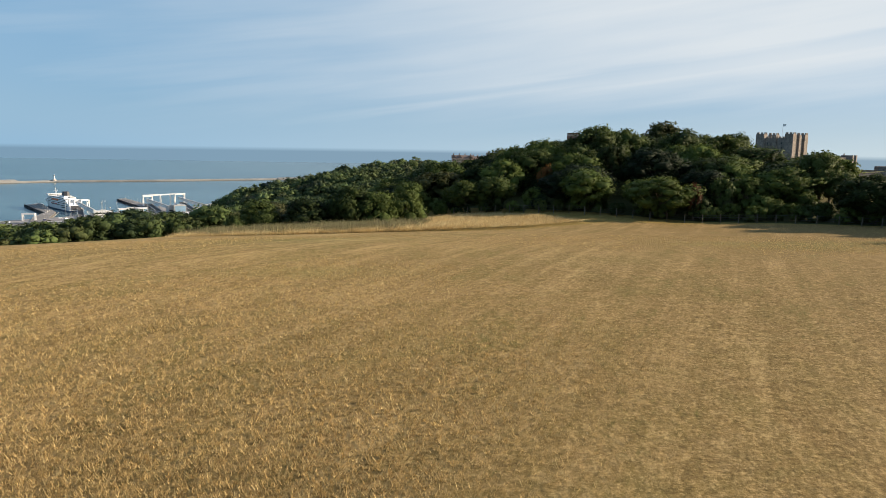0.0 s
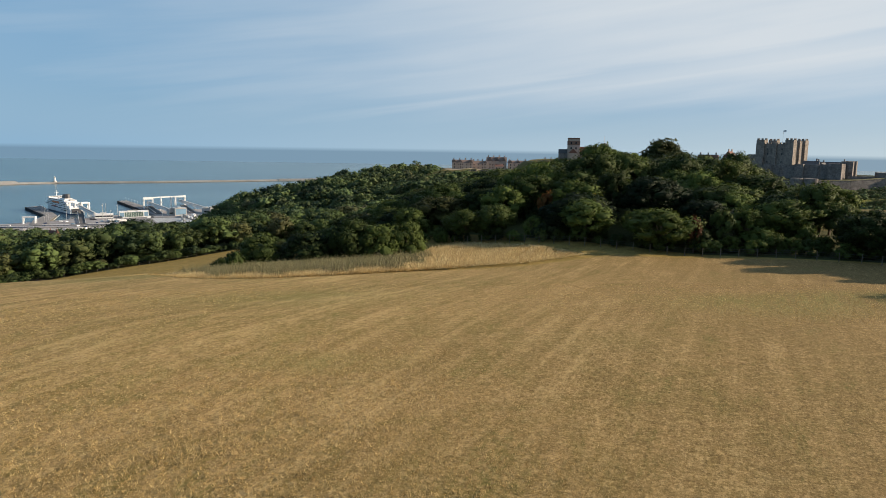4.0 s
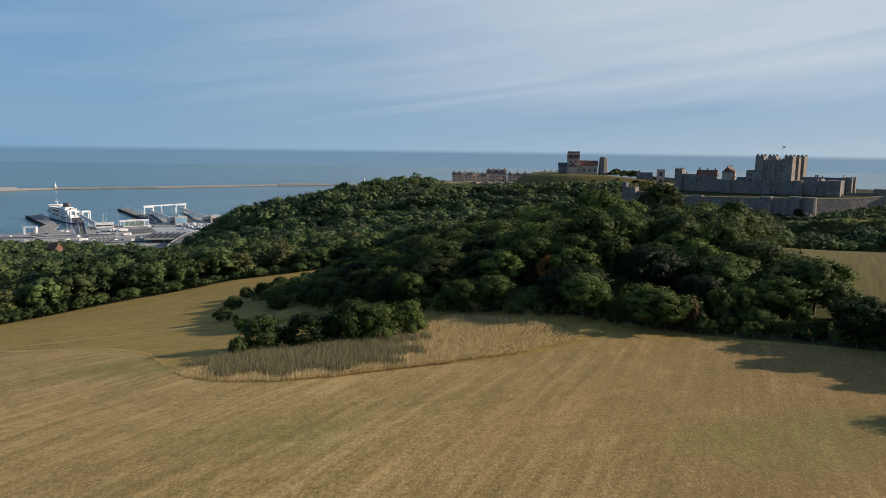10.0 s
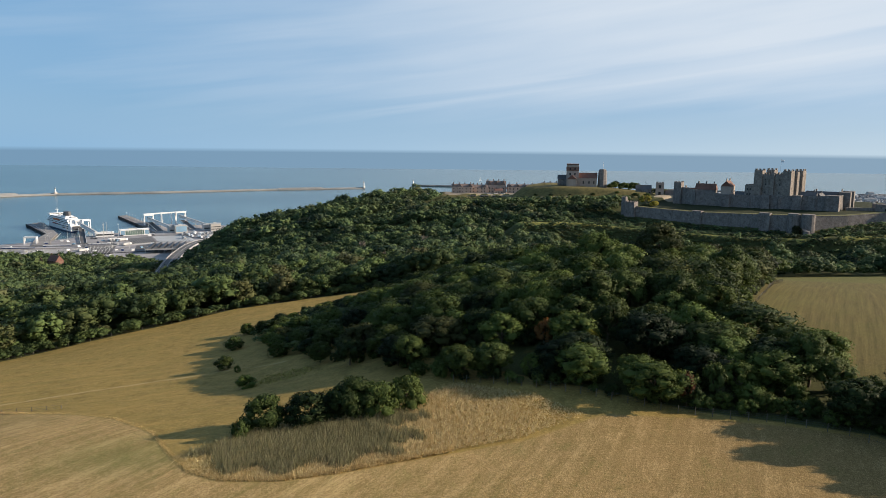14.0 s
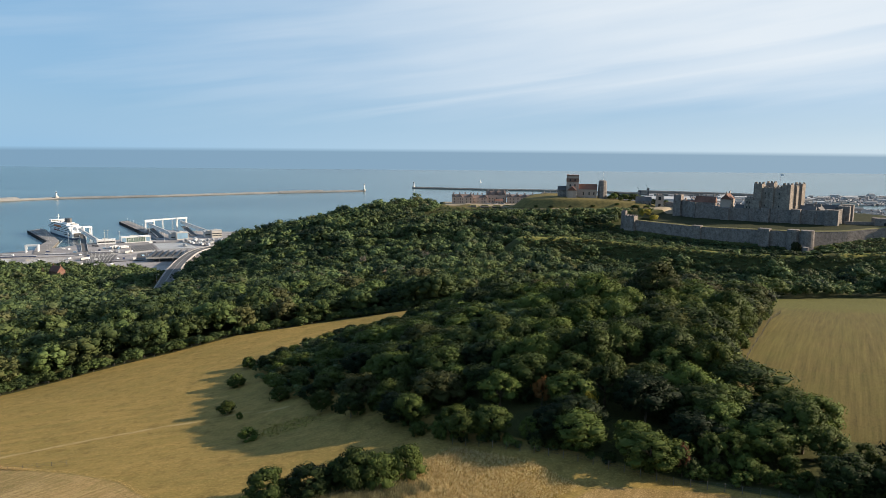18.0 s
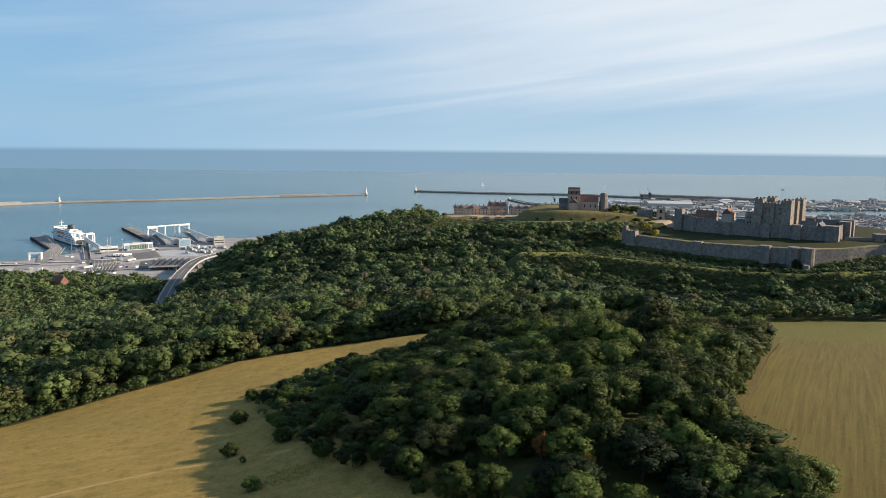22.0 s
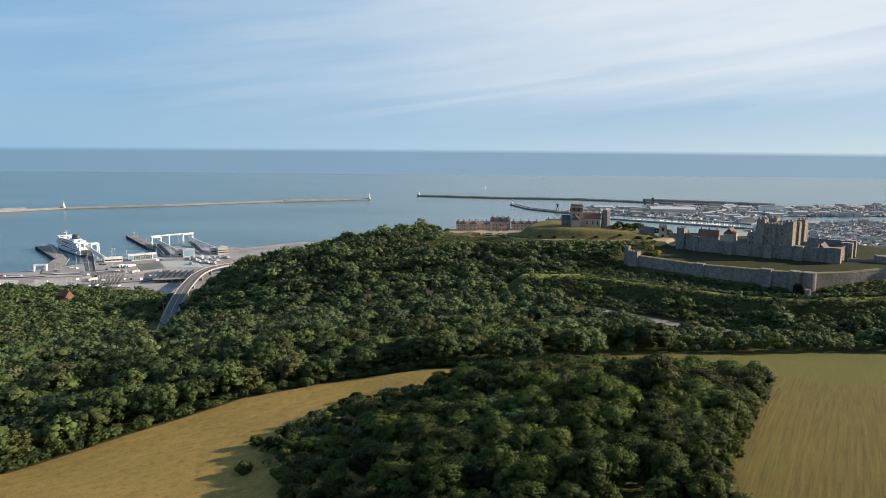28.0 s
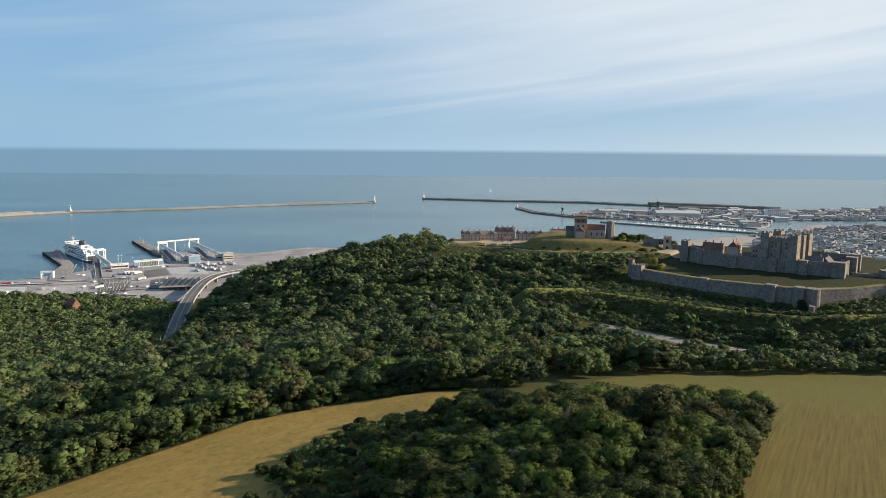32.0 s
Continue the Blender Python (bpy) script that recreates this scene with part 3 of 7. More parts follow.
    # mowing rows on top: pale straw left lying, green regrowth and brown gaps, drawn out along the rows
    grain = drawn(0.45, 0.893, 5.5, 1.6, 5, 0.8)
    row_ = k.math("MULTIPLY_ADD", lines_, 0.55, k.math("MULTIPLY", tuss, 0.45))
    broad = drawn(0.45, 0.893, 0.13, 0.06, 6, 0.75)
    lie = k.math("ADD", k.math("MULTIPLY_ADD", row_, 0.6, k.math("MULTIPLY", grain, 0.55)), k.math("MULTIPLY_ADD", broad, 0.7, -0.35))
    mown = k.mix(k.math("MULTIPLY", k.ramp(lie, 0.58, 0.78), 0.5), mown, (0.56, 0.39, 0.18))
    mown = k.mix(k.math("MULTIPLY", k.ramp(lie, 0.54, 0.40), 0.6), mown, k.mix(k.ramp(broad, 0.42, 0.58), (0.105, 0.105, 0.028), (0.15, 0.085, 0.03)))
    # darker and browner to the right: more of the back-lit look put into colour
    backlit_dim = k.ramp(k.math("MULTIPLY_ADD", broad, 60.0, k.math("SUBTRACT", px, k.math("MULTIPLY", py, 0.25))), 5.0, 62.0)
    mown = k.mix(k.math("MULTIPLY", backlit_dim, 0.7), mown, k.mix(k.ramp(k.math("MULTIPLY_ADD", grain, 0.5, k.math("MULTIPLY", blades, 0.5)), 0.42, 0.6), (0.085, 0.052, 0.02), (0.27, 0.172, 0.066)))
    for x0, y0, rx, ry, f_ in ((34, 60, 15, 9, 0.6), (50, 66, 16, 7, 0.7), (-46, 104, 16, 13, 0.55), (-14, 66, 16, 6, 0.4), (-6, 40, 7, 3, 0.5)):
        mown = k.mix(k.math("MULTIPLY", k.math("MULTIPLY", spot(x0, y0, rx, ry), k.ramp(row_, 0.38, 0.56)), f_), mown, (0.13, 0.145, 0.036))
    tufts = k.noise(p, 2.3, 6, 0.85)
    grit = k.noise(p, 8.0, 4, 0.8)
    mown = k.mix(k.math("MULTIPLY", k.ramp(tufts, 0.5, 0.38), 0.5), mown, (0.115, 0.08, 0.029))
    mown = k.mix(k.math("MULTIPLY", k.ramp(tufts, 0.52, 0.64), 0.35), mown, (0.56, 0.39, 0.175))
    mown = k.mix(k.math("MULTIPLY", k.ramp(grit, 0.48, 0.36), 0.55), mown, (0.10, 0.064, 0.024))
    mown = k.mix(k.math("MULTIPLY", k.ramp(grit, 0.53, 0.66), 0.45), mown, (0.60, 0.43, 0.20))
    mown = k.mix(k.math("MULTIPLY", k.ramp(lie, 0.62, 0.8), 0.35), mown, (0.60, 0.43, 0.20))
    mown = k.mix(k.math("MULTIPLY", k.ramp(lie, 0.52, 0.38), 0.45), mown, k.mix(k.ramp(broad, 0.42, 0.58), (0.12, 0.118, 0.03), (0.15, 0.088, 0.03)))
    # long dry grass
    dry = k.mix(k.ramp(fine, 0.25, 0.8), (0.15, 0.10, 0.03), (0.385, 0.268, 0.086))
    sweep = k.noise(k.scaled(p, (0.035, 0.14, 1), (0, 0, radians(-32))), 1.0, 6, 0.65)
    dry = k.mix(k.math("MULTIPLY", k.ramp(sweep, 0.46, 0.66), 0.45), dry, (0.155, 0.135, 0.038))
    dry = k.mix(k.math("MULTIPLY", k.ramp(sweep, 0.48, 0.3), 0.4), dry, (0.38, 0.255, 0.085))
    dry = k.mix(k.math("MULTIPLY", k.ramp(k.noise(p, 0.7, 6, 0.75), 0.52, 0.7), 0.45), dry, (0.12, 0.09, 0.028))
    dry = k.mix(k.math("MULTIPLY", k.ramp(k.noise(p, 0.28, 7, 0.8), 0.51, 0.6), 0.65), dry, (0.14, 0.095, 0.028))
    dry = k.mix(k.math("MULTIPLY", k.ramp(k.noise(p, 1.6, 6, 0.85), 0.54, 0.6), 0.4), dry, (0.46, 0.325, 0.125))
    dry = k.mix(k.math("MULTIPLY", k.ramp(k.noise(p, 0.9, 7, 0.85), 0.5, 0.6), 0.35), dry, (0.15, 0.125, 0.035))
    # second field: greener stubble in drilled rows
    rows = drawn(0.55, 0.835, 1.0, 0.03, 4, 0.65)
    tread = drawn(0.55, 0.835, 0.09, 0.012, 3, 0.6)
    worn = k.noise(k.scaled(p, (0.05, 0.11, 1), (0, 0, radians(20))), 1.0, 6, 0.7)
    two = k.mix(k.ramp(k.math("MULTIPLY_ADD", fine, 0.3, k.math("MULTIPLY", rows, 0.7)), 0.36, 0.64), (0.064, 0.050, 0.017), (0.142, 0.110, 0.037))
    lush = k.math("ADD", k.math("MULTIPLY_ADD", worn, 1.5, -0.5), k.math("MULTIPLY_ADD", tread, 1.2, -0.6))
    lush = k.math("ADD", lush, k.ramp(k.math("MULTIPLY_ADD", px, 0.25, py), 305.0, 345.0), clamp=True)
    two = k.mix(k.math("MULTIPLY", lush, 0.72), two, k.mix(k.ramp(fine, 0.3, 0.7), (0.062, 0.071, 0.016), (0.132, 0.134, 0.033)))
    two = k.mix(k.math("MULTIPLY", k.ramp(tufts, 0.5, 0.38), 0.45), two, (0.055, 0.043, 0.016))
    two = k.mix(k.math("MULTIPLY", k.ramp(tufts, 0.53, 0.64), 0.3), two, (0.20, 0.165, 0.055))
    two = k.mix(k.math("MULTIPLY", k.ramp(k.noise(p, 0.5, 7, 0.85), 0.56, 0.62), 0.5), two, (0.07, 0.055, 0.02))
    # wood floor and rough green banks
    floor_ = k.mix(k.ramp(fine, 0.3, 0.7), (0.03, 0.035, 0.014), (0.08, 0.085, 0.03))
    green = k.mix(k.ramp(k.math("MULTIPLY_ADD", fine, 0.4, k.math("MULTIPLY", mid, 0.6)), 0.3, 0.75), (0.065, 0.058, 0.024), (0.21, 0.17, 0.066))
    # green turf between the castle walls, its colour lowered further for the walls' shade
    shaded_lawn = k.mix(k.ramp(k.math("MULTIPLY_ADD", fine, 0.5, k.math("MULTIPLY", mid, 0.5)), 0.35, 0.75), (0.012, 0.019, 0.008), (0.044, 0.047, 0.019))
    c = floor_

    def lay(c, name, col, soft):
        return k.mix(k.ramp(k.math("ADD", k.attr(name), k.math("MULTIPLY", edge, soft)), -0.4, 0.4), c, col)
    c = lay(c, "castle_green", shaded_lawn, 2.0)
    c = lay(c, "mound_turf", green, 1.0)
    c = lay(c, "yard", k.mix(k.ramp(fine, 0.3, 0.7), (0.22, 0.18, 0.13), (0.36, 0.30, 0.22)), 2.5)
    c = lay(c, "chalk", k.mix(k.ramp(mid, 0.3, 0.6), (0.12, 0.11, 0.05), (0.42, 0.36, 0.26)), 4.0)
    c = lay(c, "bank_top", k.mix(k.ramp(mid, 0.3, 0.7), (0.075, 0.085, 0.024), (0.25, 0.24, 0.07)), 2.5)
    c = lay(c, "meadow", dry, 0.5)
    c = lay(c, "second_field", two, 0.5)
    c = lay(c, "mown", mown, 0.25)
    c = lay(c, "town", k.mix(k.ramp(mid, 0.3, 0.7), (0.19, 0.185, 0.175), (0.38, 0.365, 0.35)), 3.0)
    # a worn track over the meadow, and the coast road
    c = lay(c, "track", k.mix(k.ramp(fine, 0.3, 0.7), (0.27, 0.195, 0.085), (0.40, 0.30, 0.14)), 0.5)
    c = lay(c, "lane", k.mix(k.ramp(fine, 0.3, 0.7), (0.17, 0.155, 0.14), (0.25, 0.23, 0.21)), 0.3)
    k.color(c)
    k.bump(k.math("MULTIPLY_ADD", fine, 0.6, k.math("MULTIPLY", mid, 0.5)), 0.5, 0.25)
    return m


ground_me = big_mesh("ground", np.stack([GX, GY, GZ], -1).reshape(-1, 3), quads, ground_material(), 4, smooth=True)
fx, fy = GX.ravel(), GY.ravel()
TRACK = [(-230, 96), (-140, 138), (-100, 160), (-85, 170.5), (-69, 179), (-50, 182), (-34, 180)]
for key, val in (("mown", signed(fx, fy, MOWN)), ("second_field", signed(fx, fy, FIELD_TWO)), ("meadow", signed(fx, fy, MEADOW)),
                 ("castle_green", signed(fx, fy, CASTLE_GREEN)), ("mound_turf", np.maximum(signed(fx, fy, CHURCH_HILL), signed(fx, fy, TERRACE) + 4)),
                 ("yard", np.maximum(np.maximum(signed(fx, fy, YARD), np.minimum(signed(fx, fy, TERRACE) - 2, 2.5) - 3 * (fy < 768)), 1.6 - line_distance(fx, fy, [(90, 738), (104, 712), (134, 683), (168, 672), (200, 667), (232, 664)])[0])),
                 ("chalk", np.maximum(np.maximum(12 - np.hypot((fx - 27) / 1.3, fy - 838), 9 - np.hypot((fx + 66) / 1.2, fy - 742)), 6 - np.hypot((fx + 126) / 1.8, fy - 722))), ("bank_top", np.maximum(np.where(fy < np.interp(fx, [p[0] for p in BANK], [p[1] for p in BANK]) - 0.6, -2.0, 4.0 - line_distance(fx, fy, BANK)[0]), 8.0 - line_distance(fx, fy, KNOLL)[0])),
                 ("track", 0.9 - line_distance(fx, fy, TRACK)[0]), ("town", np.where((fx > 380) & (fy > 960), 20.0, -20.0)), ("lane", 4.4 - line_distance(fx, fy, ROAD)[0])):
    ground_me.attributes.new(key, "FLOAT", "POINT").data.foreach_set("value", val.astype(np.float32))
ground = tagged(new("ground", ground_me), "dry late-summer downland with mown straw field, meadow and wooded valley", "ground", kind="structure")

# ---- the sea ----
def sea_material():
    m = mat("sea water", 0.25, 0, 0.5)
    k = Nodes(m)
    p = k.pos("world")
    w = k.noise(k.scaled(p, (0.03, 0.09, 1)), 1.0, 8, 0.75)
    c = k.noise(k.scaled(p, (0.0012, 0.004, 1)), 1.0, 4)
    chop = k.noise(k.scaled(p, (0.045, 0.009, 1)), 1.0, 7, 0.85)
    v = k.math("MULTIPLY_ADD", c, 0.5, k.math("MULTIPLY_ADD", w, 0.3, k.math("MULTIPLY", chop, 0.4)))
    k.color(k.mix(k.ramp(v, 0.48, 0.72), (0.034, 0.086, 0.106), (0.084, 0.166, 0.19)))
    k.bump(k.math("MULTIPLY_ADD", chop, 0.5, w), 0.3, 2.0)
    return m


s = Solid()
s.add([(-6000, 880, 0), (6000, 880, 0), (46000, 46000, 0), (-46000, 46000, 0)], [(0, 1, 2, 3)])
s.add([(-6000, -1500, -1), (-900, -1500, -1), (-900, 880, 0), (-6000, 880, 0)], [(0, 1, 2, 3)])
tagged(new("water", mesh_of("water", s, sea_material())), "blue-green sea with fine ripples reaching the horizon", "sea", kind="structure")

# ---- fences ----
def fence(label, line, step, tall=1.25):
    """Posts every few metres with three wires between."""
    a = line[0]
    f = thing("fence", pose(a[0], a[1], float(height(*a))), label, "fence")
    base = Vector((a[0], a[1], float(height(*a))))
    me = mesh_of("post", Solid().tube(0, 0, -0.4, tall, 0.075, 0.06, 6), M_WOOD)
    pts = []
    for (ax, ay), (bx, by) in zip(line, line[1:]):
        n = max(1, int(math.hypot(bx - ax, by - ay) / step))
        pts += [(ax + (bx - ax) * i / n, ay + (by - ay) * i / n) for i in range(n)]
    for x, y in pts:
        p = part("post", me, None, f)
        p.location = Vector((x, y, float(height(x, y)))) - base
    for h in (0.4, 0.75, 1.1):
        s = Solid()
        for i, (x, y) in enumerate(pts):
            q = Vector((x, y, float(height(x, y)) + h)) - base
            s.v += [(q.x, q.y - 0.012, q.z), (q.x, q.y + 0.012, q.z - 0.012), (q.x, q.y + 0.012, q.z + 0.012)]
            if i:
                o = 3 * i
                s.f += [(o - 3, o - 2, o + 1, o), (o - 2, o - 1, o + 2, o + 1), (o - 1, o - 3, o, o + 2)]
        part("wire", s, M_DARK, f)
    return f


fence("post and wire fence along the foot of the copse", [(8, 128), (28, 118.5), (45, 108.5), (60, 102), (67, 96.5), (71, 89), (77, 76)], 2.6)
fence("post and wire fence across the dry meadow", [(-150, 165), (-105, 152), (-90, 147), (-74, 147)], 3.2, 1.2)
fence("post and wire fence along the woodland edge", [(-186, 229), (-156, 254), (-125, 281), (-84, 316), (-45, 328), (5, 329)], 4.0, 1.2)
fence("post and wire fence beside the second field", [(76, 148), (83, 161), (106, 196), (125, 226), (146, 257)], 3.2)

# ---- trees ----
rng = np.random.default_rng(7)


def crown_arrays(rng, lobes, leaves, size, wide=1.0, tall=1.0, core=1, lo=0.30, spiky=1.0):
    """A crown about 2 across and 2 high round the origin: knobbly lobes of foliage, each a lumpy heart under a shell of small leaf sprays."""
    vs, fs, ns, n = [], [], [], 0
    ico = bmesh.new()
    bmesh.ops.create_icosphere(ico, subdivisions=core, radius=1.0)  # 1 gives 20 faces, 2 gives 80
    iv = np.array([v.co[:] for v in ico.verts])
    itri = np.array([[v.index for v in f.verts] for f in ico.faces])
    ico.free()
    for i in range(lobes):
        a = i * 2.399 + rng.uniform(-0.5, 0.5)
        h = 1 - 1.7 * (i + 0.5) / lobes
        ring = math.sqrt(max(0.0, 1 - h * h)) * rng.uniform(0.42, 0.8)
        c = np.array([ring * math.cos(a) * wide, ring * math.sin(a) * wide, h * rng.uniform(0.54, 0.72) * tall])
        r = lo + 0.26 * rng.uniform(0, 1) ** 1.6
        wob = 1 + 0.11 * np.sin(iv @ rng.normal(0, 3.0, 3) + i) + 0.10 * np.sin(iv @ rng.normal(0, 6.0, 3) + 2 * i)
        vs.append(c + iv * wob[:, None] * r * 0.72 * np.array([1, 1, 0.86]))
        fs.append(itri + n)
        ns.append(iv * 0.8 + c * 0.45 + rng.normal(0, 0.2, iv.shape))
        n += len(iv)
        d = rng.normal(0, 1, (leaves, 3))
        d[:, 2] += 0.35
        d /= np.linalg.norm(d, axis=1)[:, None]
        out = d @ (c / (np.linalg.norm(c) + 1e-6))
        d = d[out > -0.5]
        m = len(d)
        p = c + d * (r * rng.uniform(0.8, 1 + 0.3 * spiky, m))[:, None] * np.array([1, 1, 0.88])
        nn = d + rng.normal(0, 0.4, (m, 3))
        nn /= np.linalg.norm(nn, axis=1)[:, None]
        t1 = np.cross(nn, rng.normal(0, 1, (m, 3)))
        t1 /= np.linalg.norm(t1, axis=1)[:, None]
        t2 = np.cross(nn, t1)
        sz = size * rng.uniform(0.5, 1.25, m)[:, None]
        q = np.stack([p + t1 * sz * rng.uniform(0.7, 1.1, (m, 1)), p + t2 * sz * 0.75 - nn * sz * 0.2, p - t1 * sz], 1)
        shade = d * 0.7 + c * 0.5 + rng.normal(0, 0.34, (m, 3))
        ns.append(np.repeat(shade, 3, axis=0))
        vs.append(q.reshape(-1, 3))
        fs.append(n + np.arange(3 * m).reshape(-1, 3))
        n += 3 * m
    nv = np.concatenate(ns)
    nv[:, 2] += 0.1
    nv /= np.linalg.norm(nv, axis=1)[:, None]
    return np.concatenate(vs), np.concatenate(fs), nv


def trunk_solid(rng, h, r):
    """A tapered trunk that leans a little, with limbs reaching into the crown. Height h to the crown's middle."""
    s = Solid()
    pts = [(0, 0, -0.4)] + [(rng.uniform(-0.04, 0.04) * h * k, rng.uniform(-0.04, 0.04) * h * k, h * k / 3) for k in (1, 2, 3)]
    for a, b, w in zip(pts, pts[1:], (1.0, 0.8, 0.6)):
        s.beam(a, (b[0], b[1], b[2] + 0.05), r * 2 * w)
    for i in range(5):
        a = i * 1.26 + rng.uniform(-0.3, 0.3)
        z = h * rng.uniform(0.45, 0.75)
        s.beam((0, 0, z), (math.cos(a) * h * 0.42, math.sin(a) * h * 0.42, z + h * rng.uniform(0.25, 0.5)), r * 0.7)
    return s


# near trees: shared crowns, large ones and bushes
NEAR, BUSH = [], []
for i in range(7):
    v, f, nv = crown_arrays(rng, 42 + 4 * (i % 3), 125, 0.064, rng.uniform(0.9, 1.1), rng.uniform(0.9, 1.08), 1, lo=0.10)
    NEAR.append((big_mesh("crown", v, f, M_LEAF, normals=nv), v, f))
for i in range(5):
    v, f, nv = crown_arrays(rng, 22 + 2 * i, 84, 0.085, rng.uniform(0.9, 1.1), rng.uniform(0.9, 1.08), 1, lo=0.14)
    BUSH.append((big_mesh("crown", v, f, M_LEAF, normals=nv), v, f, nv))
TRUNKS = [mesh_of("trunk", trunk_solid(rng, 1.0, 0.035), M_BARK) for i in range(3)]
YELLOW_CROWN = big_mesh("crown", BUSH[0][1], BUSH[0][2], M_YELLOW, normals=BUSH[0][3])
LIME_CROWN = big_mesh("crown", BUSH[2][1], BUSH[2][2], M_LIME, normals=BUSH[2][3])
RUSSET_CROWN = big_mesh("crown", BUSH[1][1], BUSH[1][2], M_RUSSET, normals=BUSH[1][3])


def tree(name, x, y, tall, wide, label, group="", crown=None, low=0.12):
    """A tree or bush of that height and crown width; its crown starts at low times its height."""
    z = float(height(x, y)) - 0.1
    root = thing(name, pose(x, y, z, 0, 0, rng.uniform(0, 360)), label, "tree" if tall > 4.5 else "bush", group)
    mid = tall * (1 + low) / 2
    tr = part("trunk", TRUNKS[rng.integers(3)], M_BARK, root)
    tr.scale = (mid, mid, mid)
    cr = part("crown", crown or (NEAR[rng.integers(7)][0] if wide > 6.5 else BUSH[rng.integers(5)][0]), M_LEAF, root)
    cr.location = (0, 0, mid)
    cr.scale = (wide / 2, wide / 2, tall * (1 - low) / 2)
    return root


NEAR_WOOD = [(3, 132), (27, 121), (45, 111), (60, 104.5), (70, 99), (75, 90), (81, 78), (92, 60), (120, 60), (140, 80), (112, 98), (84, 114), (72, 140), (77, 158), (98, 192), (116, 222),
             (138, 252), (126, 260), (95, 258), (60, 262), (30, 276), (4, 288), (-24, 291), (-46, 271), (-60, 246), (-48, 212), (-34, 186), (-18, 158)]
FRONT = NEAR_WOOD[:8]
EDGE = NEAR_WOOD + NEAR_WOOD[:1]
tx, ty = scatter(NEAR_WOOD, 9.6, rng, 0.36)
for x, y in zip(tx, ty):
    scrub = float(np.clip((8 - x) / 40, 0, 1))         # low thorn scrub on the slope towards the meadow
    cap = 3.4 + max(0.0, 290 - y) * 0.14 + 7.0 * float(np.clip(x / 18, 0, 1))
    front = float(line_distance(x, y, FRONT)[0])
    tall = (6.3 + (1.0 if x > 66 and front < 14 else 0) + 4.2 * min(1, front / 30) + rng.uniform(-1.4, 2.4)) * (1 - 0.52 * scrub)
    tall = min(tall, cap) if y > 215 else tall
    wide = tall * rng.choice([0.9, 1.05, 1.2, 1.5]) + rng.uniform(0.8, 2.2)
    tree("woodland_tree", x, y, tall, wide, "broad dark green tree with a dense rounded crown" if tall > 6 else "low spreading green thorn tree on the slope",
         "trees of the copse", low=0.03)
tx, ty = scatter(NEAR_WOOD, 6.2, rng, 0.45)
rim = line_distance(tx, ty, EDGE)[0]
thicket = []
for x, y, e in zip(tx, ty, rim):
    if e > 9 and rng.uniform() > (0.22 if x > 6 else 0.7):
        continue
    tall = rng.uniform(2.4, 4.2) + 0.12 * e * (1 if x > 8 else 0.4)
    if y > 168 and x < 62:
        thicket.append((x, y, tall))
        continue
    tree("hedge_bush", x, y, tall, tall * rng.uniform(1.0, 1.35), "dense green hedge bush at the edge of the copse", "bushes of the copse", low=-0.25)
for (ax, ay), (bx, by) in zip(FRONT, FRONT[1:]):
    n = int(math.hypot(bx - ax, by - ay) / 2.3)
    for i in range(n):
        u, o = (i + rng.uniform(0, 1)) / n, rng.uniform(-0.6, 2.4)
        tall = rng.uniform(1.3, 3.4)
        tree("hedge_bush", ax + (bx - ax) * u + 0.4 * o, ay + (by - ay) * u + 0.9 * o, tall, tall * rng.uniform(1.1, 1.7), "low dark green hedge bush along the fence", "bushes of the copse", low=-0.25)
HEDGE = [(73, 128), (70, 140), (73, 149), (80, 162), (96, 187), (106, 201), (122, 226), (144, 262), (139, 268)]
for (ax, ay), (bx, by) in zip(HEDGE, HEDGE[1:]):
    n = int(math.hypot(bx - ax, by - ay) / 1.9)
    for i in range(n):
        u, o = (i + rng.uniform(0, 1)) / n, rng.uniform(-0.3, 3.2)
        tall = rng.uniform(2.2, 4.6)
        tree("hedge_bush", ax + (bx - ax) * u - 0.84 * o, ay + (by - ay) * u + 0.5 * o, tall, tall * rng.uniform(1.0, 1.5), "green hedge bush beside the second field", "bushes of the copse", low=-0.25)
for x, y, tall, wide, crown, what in ((35.5, 131, 7.2, 5.6, YELLOW_CROWN, "thorn tree with bright yellowing leaves"), (28, 140, 6.6, 4.4, RUSSET_CROWN, "bush with rusty reddish leaves"),
                                      (47.5, 111, 6.4, 2.6, RUSSET_CROWN, "narrow bush with rusty red leaves"), (53, 113, 7.4, 5.0, None, "thorn tree with yellowish green leaves")):
    tree("thorn_tree", x, y, tall, wide, what, crown=crown, low=0.0)
# the nine with y under 95 are unseen, added for their shadows on the field
for x, y, tall, wide in ((81, 217, 17.8, 20), (57, 205, 16.8, 18), (92, 190, 15, 13), (72, 116, 11, 11), (79, 92, 13, 11), (82, 81, 11.5, 10), (88, 71, 11.5, 10), (94, 62, 11, 10), (102, 52, 11, 10), (84, 66, 15.5, 12), (90, 58, 15.5, 12), (92, 50, 15, 12), (98, 42, 14, 12), (36, 240, 10.5, 11), (131, 246, 12, 13), (119, 228, 13.5, 13), (108, 214, 10, 11), (96, 200, 8.5, 10)):
    tree("woodland_tree", x, y, tall, wide, "tall broad tree standing above the copse", "trees of the copse", low=0.05)
